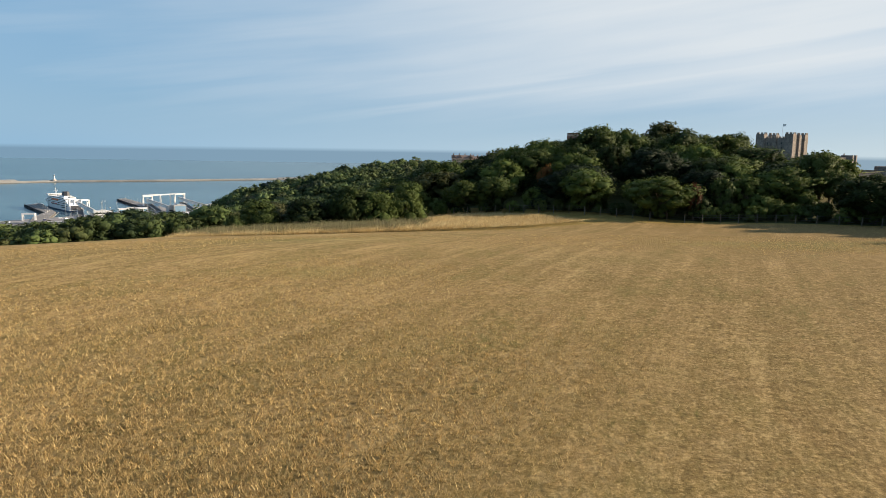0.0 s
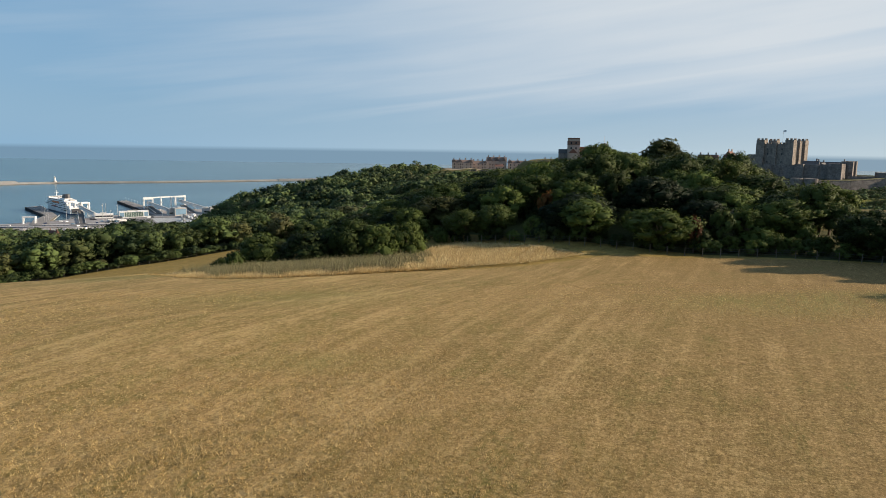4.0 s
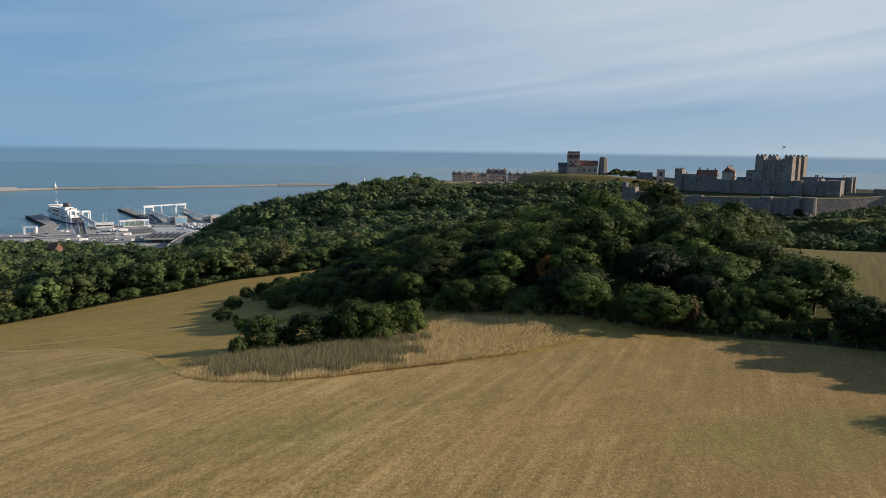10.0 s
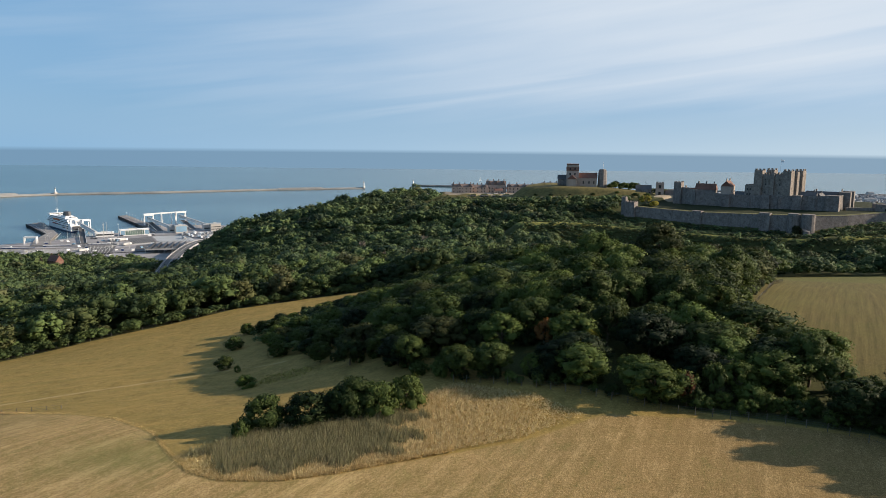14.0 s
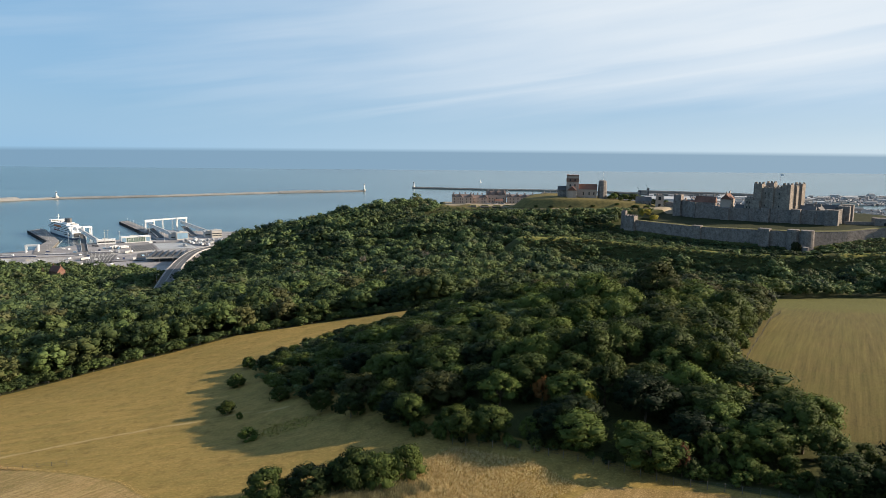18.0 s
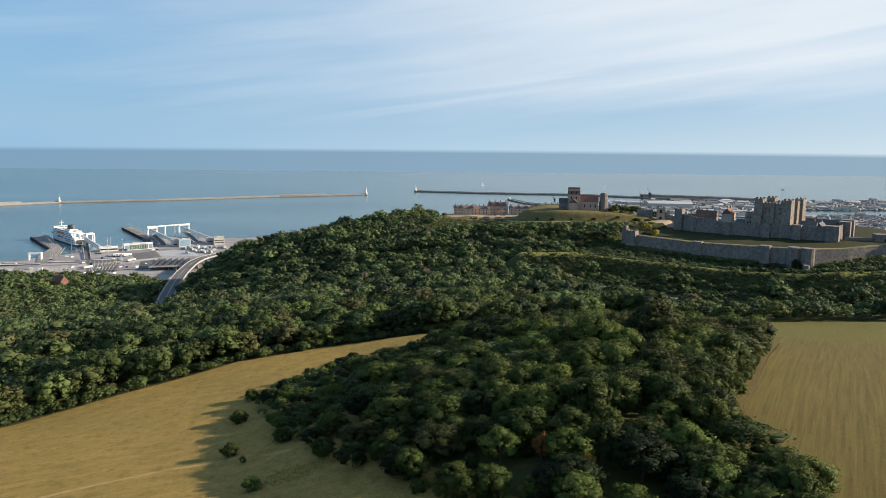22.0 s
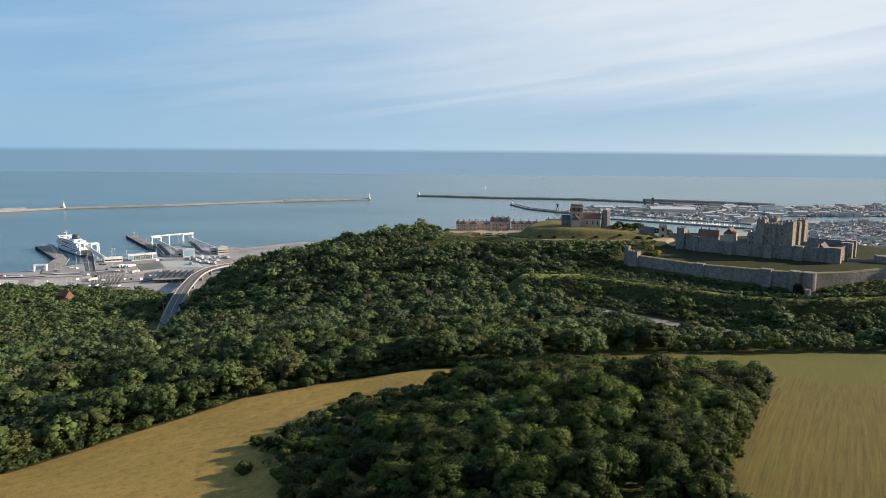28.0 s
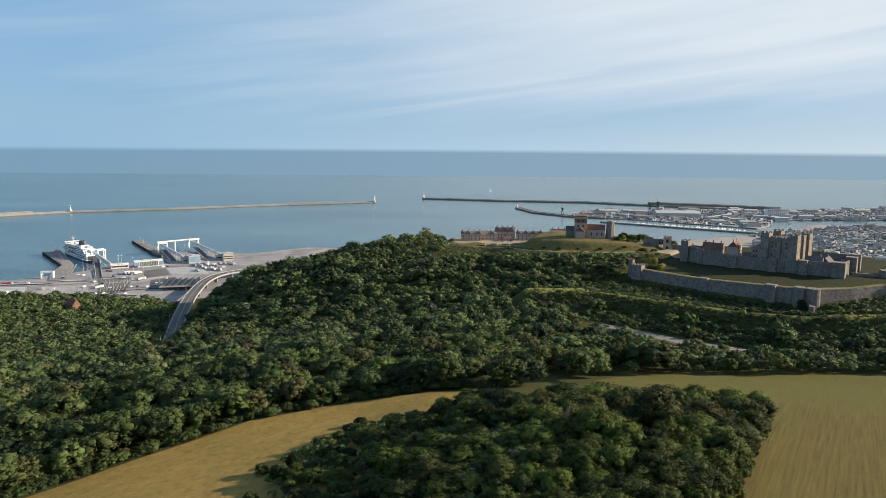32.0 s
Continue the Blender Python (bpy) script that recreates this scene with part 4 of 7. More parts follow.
# the clump that the mower went round, and single bushes on the meadow
for x, y, tall, wide, what in ((-24.8, 110.5, 6.6, 9.6, "dark green thorn bush in a clump of long grass"), (-17.6, 111, 6.3, 10.4, "dark green rounded bush in a clump of long grass"),
                               (-10.2, 112.4, 8.4, 9.6, "olive green bush in a clump of long grass"), (-6.0, 113, 7.4, 9.4, "olive green bush in a clump of long grass"), (-1.2, 115.5, 7.4, 8.2, "blue-green rounded bush in a clump of long grass"),
                               (-27.8, 105, 3.8, 3.6, "low grey-green bush at the edge of the clump"), (-13.6, 113, 6.0, 6.0, "dark green bush in a clump of long grass"),
                               (-39, 155.5, 3.6, 6.0, "small rounded green bush on the dry meadow"), (-52, 185, 4.2, 6.4, "dark green bush on the dry meadow"), (-59, 222, 4.8, 7.4, "dark green bush on the dry meadow"),
                               (-46.5, 177, 2.2, 2.0, "small green bush on the dry meadow"), (-27, 292, 4.6, 7.0, "dark green bush on the meadow edge"), (-12, 288, 4.6, 7.4, "dark green bush on the meadow edge"),
                               (-38, 190, 4.4, 7.0, "dark green bush on the dry meadow"), (-61, 248, 4.4, 7.0, "dark green bush on the dry meadow")):
    tree("bush", x, y, tall, wide, what, low=-0.25)

# the rest of the woods, too many to count
FAR = []
for lobes, leaves, size, core, lo in ((23, 48, 0.10, 1, 0.15), (15, 28, 0.14, 1, 0.19), (9, 20, 0.19, 1, 0.23), (4, 9, 0.28, 1, 0.34)):
    FAR.append([crown_arrays(rng, lobes + j % 3, leaves, size, 1.05, 1.0, core, lo, 0.8) for j in range(6)])


def woods(name, label, xs, ys, talls, lod, material=M_WOODS):
    vs, fs, ts, ns, n = [], [], [], [], 0
    zs = height(xs, ys)
    for x, y, z, tall in zip(xs, ys, zs, talls):
        v, f, nv = FAR[lod][rng.integers(6)]
        a = rng.uniform(0, 6.283)
        c, s_ = math.cos(a), math.sin(a)
        w = tall * rng.uniform(0.4, 0.62) + 0.9
        ns.append(np.column_stack([nv[:, 0] * c - nv[:, 1] * s_, nv[:, 0] * s_ + nv[:, 1] * c, nv[:, 2]]))
        q = np.column_stack([(v[:, 0] * c - v[:, 1] * s_) * w + x, (v[:, 0] * s_ + v[:, 1] * c) * w * rng.uniform(0.9, 1.1) + y, v[:, 2] * tall * 0.44 + z + tall * 0.52])
        vs.append(q)
        fs.append(f + n)
        patch = 0.5 + 0.5 * noise.noise(Vector((x / 60, y / 60, 3)))
        ts.append(np.full(len(v), min(1, max(0, 0.55 * rng.uniform(0, 1) + 0.45 * patch))))
        n += len(v)
    return tagged(new(name, big_mesh(name, np.concatenate(vs), np.concatenate(fs), material, tint=np.concatenate(ts), normals=np.concatenate(ns))), label, "woodland", kind="stuff")


WOOD = [(-340, 170), (-190, 232), (-157, 260), (-126, 287), (-84, 322), (-45, 334), (5, 336), (60, 330), (90, 352), (110, 364), (139, 369), (196, 366), (250, 361), (460, 340), (520, 420),
        (420, 462), (330, 446), (275, 452), (235, 470), (190, 502), (140, 530), (110, 545)]
WOOD += [(150, 590), (184, 598), (192, 625), (236, 648), (226, 661), (200, 663), (166, 668), (131, 680), (104, 702), (92, 732), (56, 742), (34, 765), (34, 800), (20, 860), (-5, 866), (-60, 860), (-150, 800), (-262, 835),
        (-250, 745), (-226, 640), (-208, 560), (-240, 560), (-262, 640), (-288, 740), (-312, 840), (-340, 890), (-420, 905), (-520, 925), (-760, 950), (-850, 500)]
wx, wy = scatter(WOOD, 8.2, rng)
belt = (wy < 500) & (wx < 150)                        # taller, wider-spaced trees along the meadow
thin = ~belt | (rng.uniform(0, 1, wx.size) < 0.66)
wx, wy, belt = wx[thin], wy[thin], belt[thin]
DECK = [(-222, 570), (-240, 640), (-268, 740), (-291, 832), (-308, 913)]
lane_gap, bank_gap = line_distance(wx, wy, ROAD)[0], line_distance(wx, wy, BANK)[0]
keep_ = (wx > -0.70 * wy - 25) & (wx < 0.82 * wy + 20) & (lane_gap > 11) & (bank_gap > 15) & (line_distance(wx, wy, KNOLL)[0] > np.where(wy < 545, 24, 13)) & (np.hypot(wx - 24, wy - 846) > 7) & (np.hypot((wx + 64) / 0.9, (wy - 735) / 1.5) > 11) & (np.hypot((wx + 126) / 1.6, wy - 718) > 8) & (line_distance(wx, wy, DECK)[0] > 9) & (np.hypot(wx + 430, wy - 828) > 17)
wx, wy, belt = wx[keep_], wy[keep_], belt[keep_]
swell = np.array([noise.noise(Vector((x / 26, y / 26, 0))) for x, y in zip(wx, wy)])
wt = np.clip(8.4 + 4.0 * swell + rng.choice([-3.0, -1.2, 0.3, 1.0, 4.2], wx.size) + rng.uniform(-1, 1, wx.size), 3.6, 15.5)
wt = np.where(belt, wt * 1.12 + 3.6 + 2.4 * (wx < -60), wt)
wt = np.where((wy > 690) & (wx > -40), wt * 0.7, wt)
roof_ = 111.2 + (670 - wy) * 0.145                   # the crowns stay below the hilltop path
wt = np.where((wx > 26) & (wy > 560), np.minimum(wt, np.maximum(roof_ - height(wx, wy), 2.2)), wt)
wt = np.where((wy > 690) & (wx < -10) & (wx > -235), wt + np.where(wx > -70, 1.5, 4.5), wt)
wt = np.where(np.hypot(wx - 8, wy - 852) < 24, np.minimum(wt, 6.0), wt)
wt = np.where((wx > 12) & (wy > 812), np.minimum(wt, 1.6), wt)
low_ = (line_distance(wx, wy, ROAD)[0] < 26) & (wy < 520) | (line_distance(wx, wy, DECK)[0] < 15)
wt = np.where(low_, wt * 0.5, wt)
wt = np.where((wy > 780) & (wx < -300), wt + 3.0, wt)
d = np.hypot(wx, wy)
for lo, hi, lod, what in ((0, 430, 0, "belt of dark green woodland along the meadow edge"), (430, 640, 1, "dense mixed woodland filling the valley"), (640, 2000, 2, "wooded slope below the ridge")):
    sel = (d >= lo) & (d < hi)
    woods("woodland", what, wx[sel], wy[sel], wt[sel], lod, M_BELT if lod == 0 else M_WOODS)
thicket = np.array(thicket)
woods("thicket", "tangled green thorn scrub covering the back of the copse", thicket[:, 0], thicket[:, 1], thicket[:, 2], 0, M_WOODS)
# rough scrub on the castle's outer bank and in its ditch
SCRUB = [(84, 528), (118, 512), (150, 490), (185, 470), (222, 440), (275, 430), (330, 426), (440, 440), (430, 512), (372, 496), (328, 489), (292, 484), (268, 503), (230, 540), (186, 580), (180, 605), (130, 600), (96, 570)]
sx_, sy_ = scatter(SCRUB, 2.5, rng, 0.5)
crest = line_distance(sx_, sy_, BANK)[0]
outside_ = sy_ < np.interp(sx_, [p[0] for p in BANK], [p[1] for p in BANK])
ok = (crest > np.where(outside_, 1.0, 4.5)) & (line_distance(sx_, sy_, KNOLL)[0] > 6.0) & (line_distance(sx_, sy_, ROAD)[0] > 5)
woods("scrub", "dark green scrub and brambles on the castle's outer bank", sx_[ok], sy_[ok], rng.choice([1.2, 1.6, 2.0, 2.4, 3.6], ok.sum()) * rng.uniform(0.8, 1.2, ok.sum()), 3)
slope_x, slope_y = scatter([(-232, 570), (-212, 570), (-232, 650), (-262, 750), (-284, 835), (-300, 910), (-330, 910), (-305, 830), (-282, 745), (-252, 640)], 5.0, rng, 0.5)
ok = line_distance(slope_x, slope_y, DECK)[0] > 7.5
woods("scrub", "green scrub and young trees beside the viaduct", slope_x[ok], slope_y[ok], rng.uniform(1.5, 5.0, ok.sum()), 2)
rim_x, rim_y = [], []
MARGIN = [(-250, 196), (-190, 230), (-157, 258), (-126, 285), (-84, 320), (-45, 332), (5, 334), (50, 330)]
for (ax, ay), (bx, by) in zip(MARGIN, MARGIN[1:]):
    n = int(math.hypot(bx - ax, by - ay) / 1.1)
    u, o = rng.uniform(0, 1, n), rng.uniform(-4.2, 3.5, n)
    rim_x.append(ax + (bx - ax) * u - 0.5 * o)
    rim_y.append(ay + (by - ay) * u + 0.8 * o)
rim_x, rim_y = np.concatenate(rim_x), np.concatenate(rim_y)
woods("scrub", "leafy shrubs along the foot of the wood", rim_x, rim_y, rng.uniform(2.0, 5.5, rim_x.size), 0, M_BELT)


def bare_tree(x, y, tall):
    """A dead or half-bare ash: a forked trunk with a fan of thin upright branches."""
    t = thing("bare_tree", pose(x, y, float(height(x, y)) - 0.2, 0, 0, rng.uniform(0, 360)), "half-bare grey ash tree with upright branches", "tree", "bare ash trees")
    t.scale = (tall / 10, tall / 10, tall / 10)
    part("trunk", BARE[rng.integers(3)][0], None, t)
    part("bare_crown", BARE[rng.integers(3)][1], None, t)
    c = part("crown", BUSH[rng.integers(5)][0], None, t)
    c.location, c.scale = (0, 0, 4.4), (2.2, 2.2, 2.6)


BARE = []
for i in range(3):
    s = Solid().beam((0, 0, 0), (0.2, 0.1, 4.5), 0.42)
    b_ = Solid()
    for k in range(7):
        a = k * 0.9 + rng.uniform(-0.3, 0.3)
        p0 = Vector((0.1, 0, rng.uniform(2.5, 4.4)))
        p1 = p0 + Vector((math.cos(a) * 1.3, math.sin(a) * 1.3, rng.uniform(2.0, 3.2)))
        b_.beam(p0, p1, 0.2)
        for j in range(5):
            p2 = p1 + Vector((math.cos(a + j - 2) * rng.uniform(0.4, 1.2), math.sin(a + j - 2) * rng.uniform(0.4, 1.2), rng.uniform(1.4, 2.9)))
            b_.beam(p0.lerp(p1, rng.uniform(0.5, 1.0)), p2, 0.10)
            b_.beam(p1.lerp(p2, 0.5), p2 + Vector((rng.uniform(-0.6, 0.6), rng.uniform(-0.6, 0.6), rng.uniform(0.2, 0.9))), 0.07)
    BARE.append((mesh_of("trunk", s, M_DEAD), mesh_of("branch", b_, M_DEAD)))
for x, y, tall in ((-60, 455, 15), (-48, 470, 14), (-20, 452, 15), (-8, 468, 13), (-75, 500, 15), (-100, 430, 15), (-118, 445, 16), (-90, 520, 14), (20, 470, 14), (35, 448, 13), (60, 440, 13), (78, 452, 14), (98, 446, 13),
                   (130, 428, 13), (150, 420, 12), (-150, 470, 15), (-170, 440, 14), (-40, 545, 13), (10, 530, 13), (-140, 400, 15), (50, 222, 11), (58, 228, 10), (66, 180, 10), (-52, 380, 14), (-20, 390, 14)):
    bare_tree(x, y, tall)


def grass(name, label, xs, ys, tall, blades, wide, material, lean=0.35, tint=None):
    """Tufts of thin blades standing on the ground."""
    n = len(xs)
    zs = height(xs, ys)
    k = n * blades
    x, y, z = np.repeat(xs, blades), np.repeat(ys, blades), np.repeat(zs, blades)
    h = np.repeat(tall, blades) * rng.uniform(0.55, 1.15, k)
    a = rng.uniform(0, 6.283, k)
    o = rng.uniform(0, 1, (2, k)) * h * 0.5
    x, y = x + np.cos(a) * o[0], y + np.sin(a) * o[0]
    b = rng.uniform(0, 6.283, k)
    w = wide * rng.uniform(0.6, 1.3, k)
    v = np.stack([np.column_stack([x - np.cos(b) * w, y - np.sin(b) * w, z - 0.03]), np.column_stack([x + np.cos(b) * w, y + np.sin(b) * w, z - 0.03]),
                  np.column_stack([x + np.cos(a) * h * lean + np.cos(b) * w * 0.4, y + np.sin(a) * h * lean + np.sin(b) * w * 0.4, z + h])], 1)
    f = np.arange(3 * k).reshape(-1, 3)
    t = np.repeat(rng.uniform(0, 1, n) if tint is None else tint, blades * 3)
    return tagged(new(name, big_mesh(name, v.reshape(-1, 3), f, material, tint=t)), label, "grass", kind="stuff")


# stubble on the near field, thinner with distance
u = rng.uniform(0, 1, 110000)
gy_ = 9 * (75 / 9) ** u
gx_ = rng.uniform(-0.8, 0.85, u.size) * gy_
gx_, gy_ = gx_ + rng.normal(0, 0.3, u.size), gy_ + rng.normal(0, 0.3, u.size)
tuft = (rng.uniform(0, 1, u.size) < 0.05) | (np.hypot((gx_ + 10) / 3.5, gy_ - 29 - 0.2 * gx_) < 1.0)
grass("stubble_grass", "short straw-coloured stubble of a mown field", gx_, gy_, np.where(tuft, rng.uniform(0.12, 0.22, u.size), rng.uniform(0.04, 0.12, u.size)), 3, 0.012, M_STUBBLE, 0.8)
CLUMP = [(-35, 97), (-31, 90.3), (-25.5, 87), (-18, 86), (-10, 88), (-2.5, 91.2), (6, 94.6), (17, 99), (29, 108), (22, 117), (8, 126), (1, 120), (-3, 112), (-14, 110), (-27, 107)]
x_, y_ = scatter(CLUMP, 0.31, rng, 0.5)
x_, y_ = x_ + rng.normal(0, 0.25, x_.size), y_ + rng.normal(0, 0.25, x_.size)
pale = (x_ > -1 + 3 * np.sin(y_ * 0.7) + 2 * np.sin(x_ * 1.9 + y_)) | (line_distance(x_, y_, CLUMP[:8])[0] < 3.0 + 1.6 * np.sin(x_ * 0.8))
grass("long_grass", "tall pale dry grass left standing round the bushes", x_[pale], y_[pale], rng.uniform(0.35, 1.0, pale.sum()) * np.clip(1.15 - 0.032 * np.maximum(x_[pale], 0), 0.3, 1), 8, 0.018, M_GRASS)
grass("weeds", "dull olive and brown weeds in front of the bushes", x_[~pale], y_[~pale], rng.uniform(0.7, 1.7, (~pale).sum()), 9, 0.03, M_WEEDS, 0.22)
bx_, by_ = scatter([(-43, 158), (-33, 155), (-24, 158), (-25, 165), (-36, 166)], 0.55, rng, 0.5)
grass("brambles", "low yellow-green brambles and herbs on the dry meadow", bx_ + rng.normal(0, 1.6, bx_.size), by_ + rng.normal(0, 1.2, bx_.size), rng.uniform(0.15, 0.7, bx_.size), 7, 0.04, M_HERBS, 0.6)
RIM = MOWN[1:13]
d_ = rng.uniform(0, 1, 15000) * 215
px_, py_ = [], []
run = 0.0
for (ax, ay), (bx, by) in zip(RIM, RIM[1:]):
    n = math.hypot(bx - ax, by - ay)
    s_ = d_[(d_ >= run) & (d_ < run + n)] - run
    px_.append(ax + (bx - ax) * s_ / n)
    py_.append(ay + (by - ay) * s_ / n + rng.uniform(0.1, 1.6, s_.size))
    run += n
px_, py_ = np.concatenate(px_), np.concatenate(py_)
grass("grass_verge", "fringe of standing dry grass along the mown edge", px_, py_, rng.uniform(0.15, 0.5, px_.size), 5, 0.03, M_STUBBLE)

# ---- castle ----
def merlons(parent, ring, z, gap=2.6, size=(1.3, 0.7, 1.3), material=M_STONE):
    """Merlons along a closed ring of local points."""
    me = mesh_of("merlon", Solid().box(-size[0] / 2, -size[1] / 2, 0, size[0] / 2, size[1] / 2, size[2]), material)
    for (ax, ay), (bx, by) in zip(ring, ring[1:] + ring[:1]):
        n = max(1, int(math.hypot(bx - ax, by - ay) / gap))
        for i in range(n):
            u = (i + 0.5) / n
            ob = part("merlon", me, material, parent)
            ob.location = (ax + (bx - ax) * u, ay + (by - ay) * u, z)
            ob.rotation_euler[2] = math.atan2(by - ay, bx - ax)


def square(x0, y0, x1, y1):
    return [(x0, y0), (x1, y0), (x1, y1), (x0, y1)]


def openings(parent, spots, w, h, axis_, at, name="window", material=None):
    """Dark window openings with stone jambs on a wall: axis_ 'x' faces along y at that y, 'y' faces along x."""
    s = Solid()
    if axis_ == "x":
        s.box(-w / 2, -0.12, 0, w / 2, 0.12, h)
    else:
        s.box(-0.12, -w / 2, 0, 0.12, w / 2, h)
    me = mesh_of(name, s, material or M_GLASS)
    for a, z in spots:
        ob = part(name, me, None, parent)
        ob.location = (a, at, z) if axis_ == "x" else (at, a, z)


KEEP_TURN = math.degrees(math.atan2(-0.781, 0.624))
keep = thing("castle_keep", pose(324, 588.6, 111, 0, 0, KEEP_TURN), "massive square grey ragstone keep with sunlit corner turrets", "castle")
part("wall", Solid().prism(square(-14, -14, 14, 14), 0, 25.5, 0.995), M_KEEP, keep)
part("plinth", Solid().prism(square(-15.4, -15.4, 15.4, 15.4), 0, 5.5, 0.985), M_KEEP, keep)
part("roof", Solid().box(-12.5, -12.5, 25.5, 12.5, 12.5, 26.2), M_SLATE, keep)
for sx in (-1, 1):
    for sy in (-1, 1):
        t = part("turret", Solid().prism(square(sx * 12.2 - 3.6, sy * 12.2 - 3.6, sx * 12.2 + 3.6, sy * 12.2 + 3.6), 0, 30.2, 0.97), M_KEEP, keep)
        merlons(t, square(sx * 12.2 - 3.2, sy * 12.2 - 3.2, sx * 12.2 + 3.2, sy * 12.2 + 3.2), 30.1, 2.2, (1.2, 0.7, 1.5), M_KEEP)
for a in (-1, 1):
    part("pilaster", Solid().prism(square(a * 14.6 - 1.0, -2.2, a * 14.6 + 1.0, 2.2), 0, 29.4, 0.98), M_KEEP, keep)
    part("pilaster", Solid().prism(square(-1.6, a * 14.5 - 0.9, 1.6, a * 14.5 + 0.9), 0, 27.4, 0.98), M_KEEP, keep)
for y0, y1, x in ((-13.5, 13.5, -13.6), (-13.5, 13.5, 13.6)):
    part("parapet", Solid().box(x - 0.4, y0, 25.4, x + 0.4, y1, 26.9), M_KEEP, keep)
    part("parapet", Solid().box(y0, x - 0.4, 25.4, y1, x + 0.4, 26.9), M_KEEP, keep)
merlons(keep, square(-13.6, -13.6, 13.6, 13.6), 26.8, 2.7, (1.4, 0.8, 1.3), M_KEEP)
openings(keep, [(a, z) for a in (-6, 6) for z in (10.5, 17.5, 21.5)], 0.7, 1.5, "x", -14.05)
openings(keep, [(a, z) for a in (-5.5, 5.5) for z in (10.5, 17.5)], 0.7, 1.5, "y", 14.05)
part("flagpole", Solid().tube(0, 0, 26, 40, 0.14, 0.08, 6), M_WHITE, keep)
part("flag", Solid().box(0, -0.03, 37.2, 2.6, 0.03, 39), M_WHITE, keep)
fb = part("forebuilding", Solid().prism(square(-22.5, -17.5, -15.2, 11), 0, 16.6, 0.99), M_KEEP, keep)
part("forebuilding", Solid().prism(square(-15.2, -18.2, -8.6, -14.1), 0, 15.4, 0.99), M_KEEP, keep)
merlons(fb, square(-22, -17, -15.6, 10.5), 16.5, 3.0, (1.4, 0.7, 1.1), M_KEEP)
openings(keep, [(-20, 8), (-17.5, 8), (-20, 12.5), (-17.5, 12.5)], 0.9, 1.8, "x", -17.55)


def wall_run(parent, pts, base, top, thick, cap, walk=True, up_=1.0):
    """Straight lengths of wall through (x, y) points, with the level of the foot and of the top at each."""
    for i in range(len(pts) - 1):
        a, b = Vector(pts[i]), Vector(pts[i + 1])
        n = (b - a).normalized()
        n = Vector((-n.y, n.x)) * thick / 2
        quad = [a - n * 1.25, b - n * 1.25, b + n, a + n]
        up = [a - n, b - n, b + n, a + n]
        zb, zt = (base[i], base[i + 1], base[i + 1], base[i]), (top[i], top[i + 1], top[i + 1], top[i])
        fs = [(3, 2, 1, 0), (4, 5, 6, 7), (0, 1, 5, 4), (1, 2, 6, 5), (2, 3, 7, 6), (3, 0, 4, 7)]
        part("wall_section", Solid().add([(*p, z) for p, z in zip(quad, zb)] + [(*p, z) for p, z in zip(up, zt)], fs), M_STONE, parent)
        rim = [a - n * 1.06, b - n * 1.06, a - n * 0.5, b - n * 0.5]
        part("parapet", Solid().add([(*rim[0], zt[0] - 0.2), (*rim[1], zt[1] - 0.2), (*rim[3], zt[1] - 0.2), (*rim[2], zt[0] - 0.2),
                                     (*rim[0], zt[0] + up_), (*rim[1], zt[1] + up_), (*rim[3], zt[1] + up_), (*rim[2], zt[0] + up_)], fs), M_STONE, parent)
        if walk:
            q = [a - n * 0.4, b - n * 0.4, b + n * cap, a + n * cap]
            part("turf_walk", Solid().add([(*p, z - 0.4) for p, z in zip(q, zt)] + [(*p, z + 0.35) for p, z in zip(q, zt)], fs), M_TURF, parent, "grass-grown wall walk")


def tower(parent, x, y, w, d, z0, z1, turn, batter=0.96, crown=True):
    t = part("tower", Solid().prism(square(-w / 2, -d / 2, w / 2, d / 2), z0, z1, batter), M_STONE, parent)
    t.location, t.rotation_euler = (x, y, 0), (0, 0, radians(turn))
    k = 0.5 * batter
    if crown:
        merlons(t, square(-w * k + 0.3, -d * k + 0.3, w * k - 0.3, d * k - 0.3), z1 - 0.05, 2.4, (1.2, 0.6, 1.0))
    return t


outer = thing("curtain_wall", pose(190, 586, 97), "long weathered ragstone outer curtain wall with grass along its top", "castle wall")
outer.matrix_world = pose(0, 0, 0)
wall_run(outer, OUTER_WALL, [94, 94, 93, 93, 93, 95, 97, 99], [109.4, 108.7, 107.9, 109.6, 110.6, 110.4, 113, 115], 3.2, 2.6, True, 0.15)
tower(outer, 191, 584, 9, 8, 93, 113, -43)
tower(outer, 186.5, 590, 4, 4, 100, 116.5, -43)
tower(outer, 233, 544, 8, 6, 91, 109.2, -43, 0.9, False)
tower(outer, 270.5, 508, 9, 7, 91, 111.2, -43, 0.88, False)
for x, y, r in ((285.5, 494.5, 4.6), (293, 488.5, 5.0)):
    part("round_tower", Solid().tube(x, y, 90, 112, r, r * 0.93, 16), M_STONE, outer)
part("spur_tower", Solid().tube(287.5, 480, 84, 100.5, 2.5, 2.2, 12), M_STONE, outer)
part("covered_bridge", Solid().beam((287.5, 480, 98), (290, 491, 102), 2.2), M_STONE, outer)
tower(outer, 372, 502, 8, 8, 95, 117, 12)

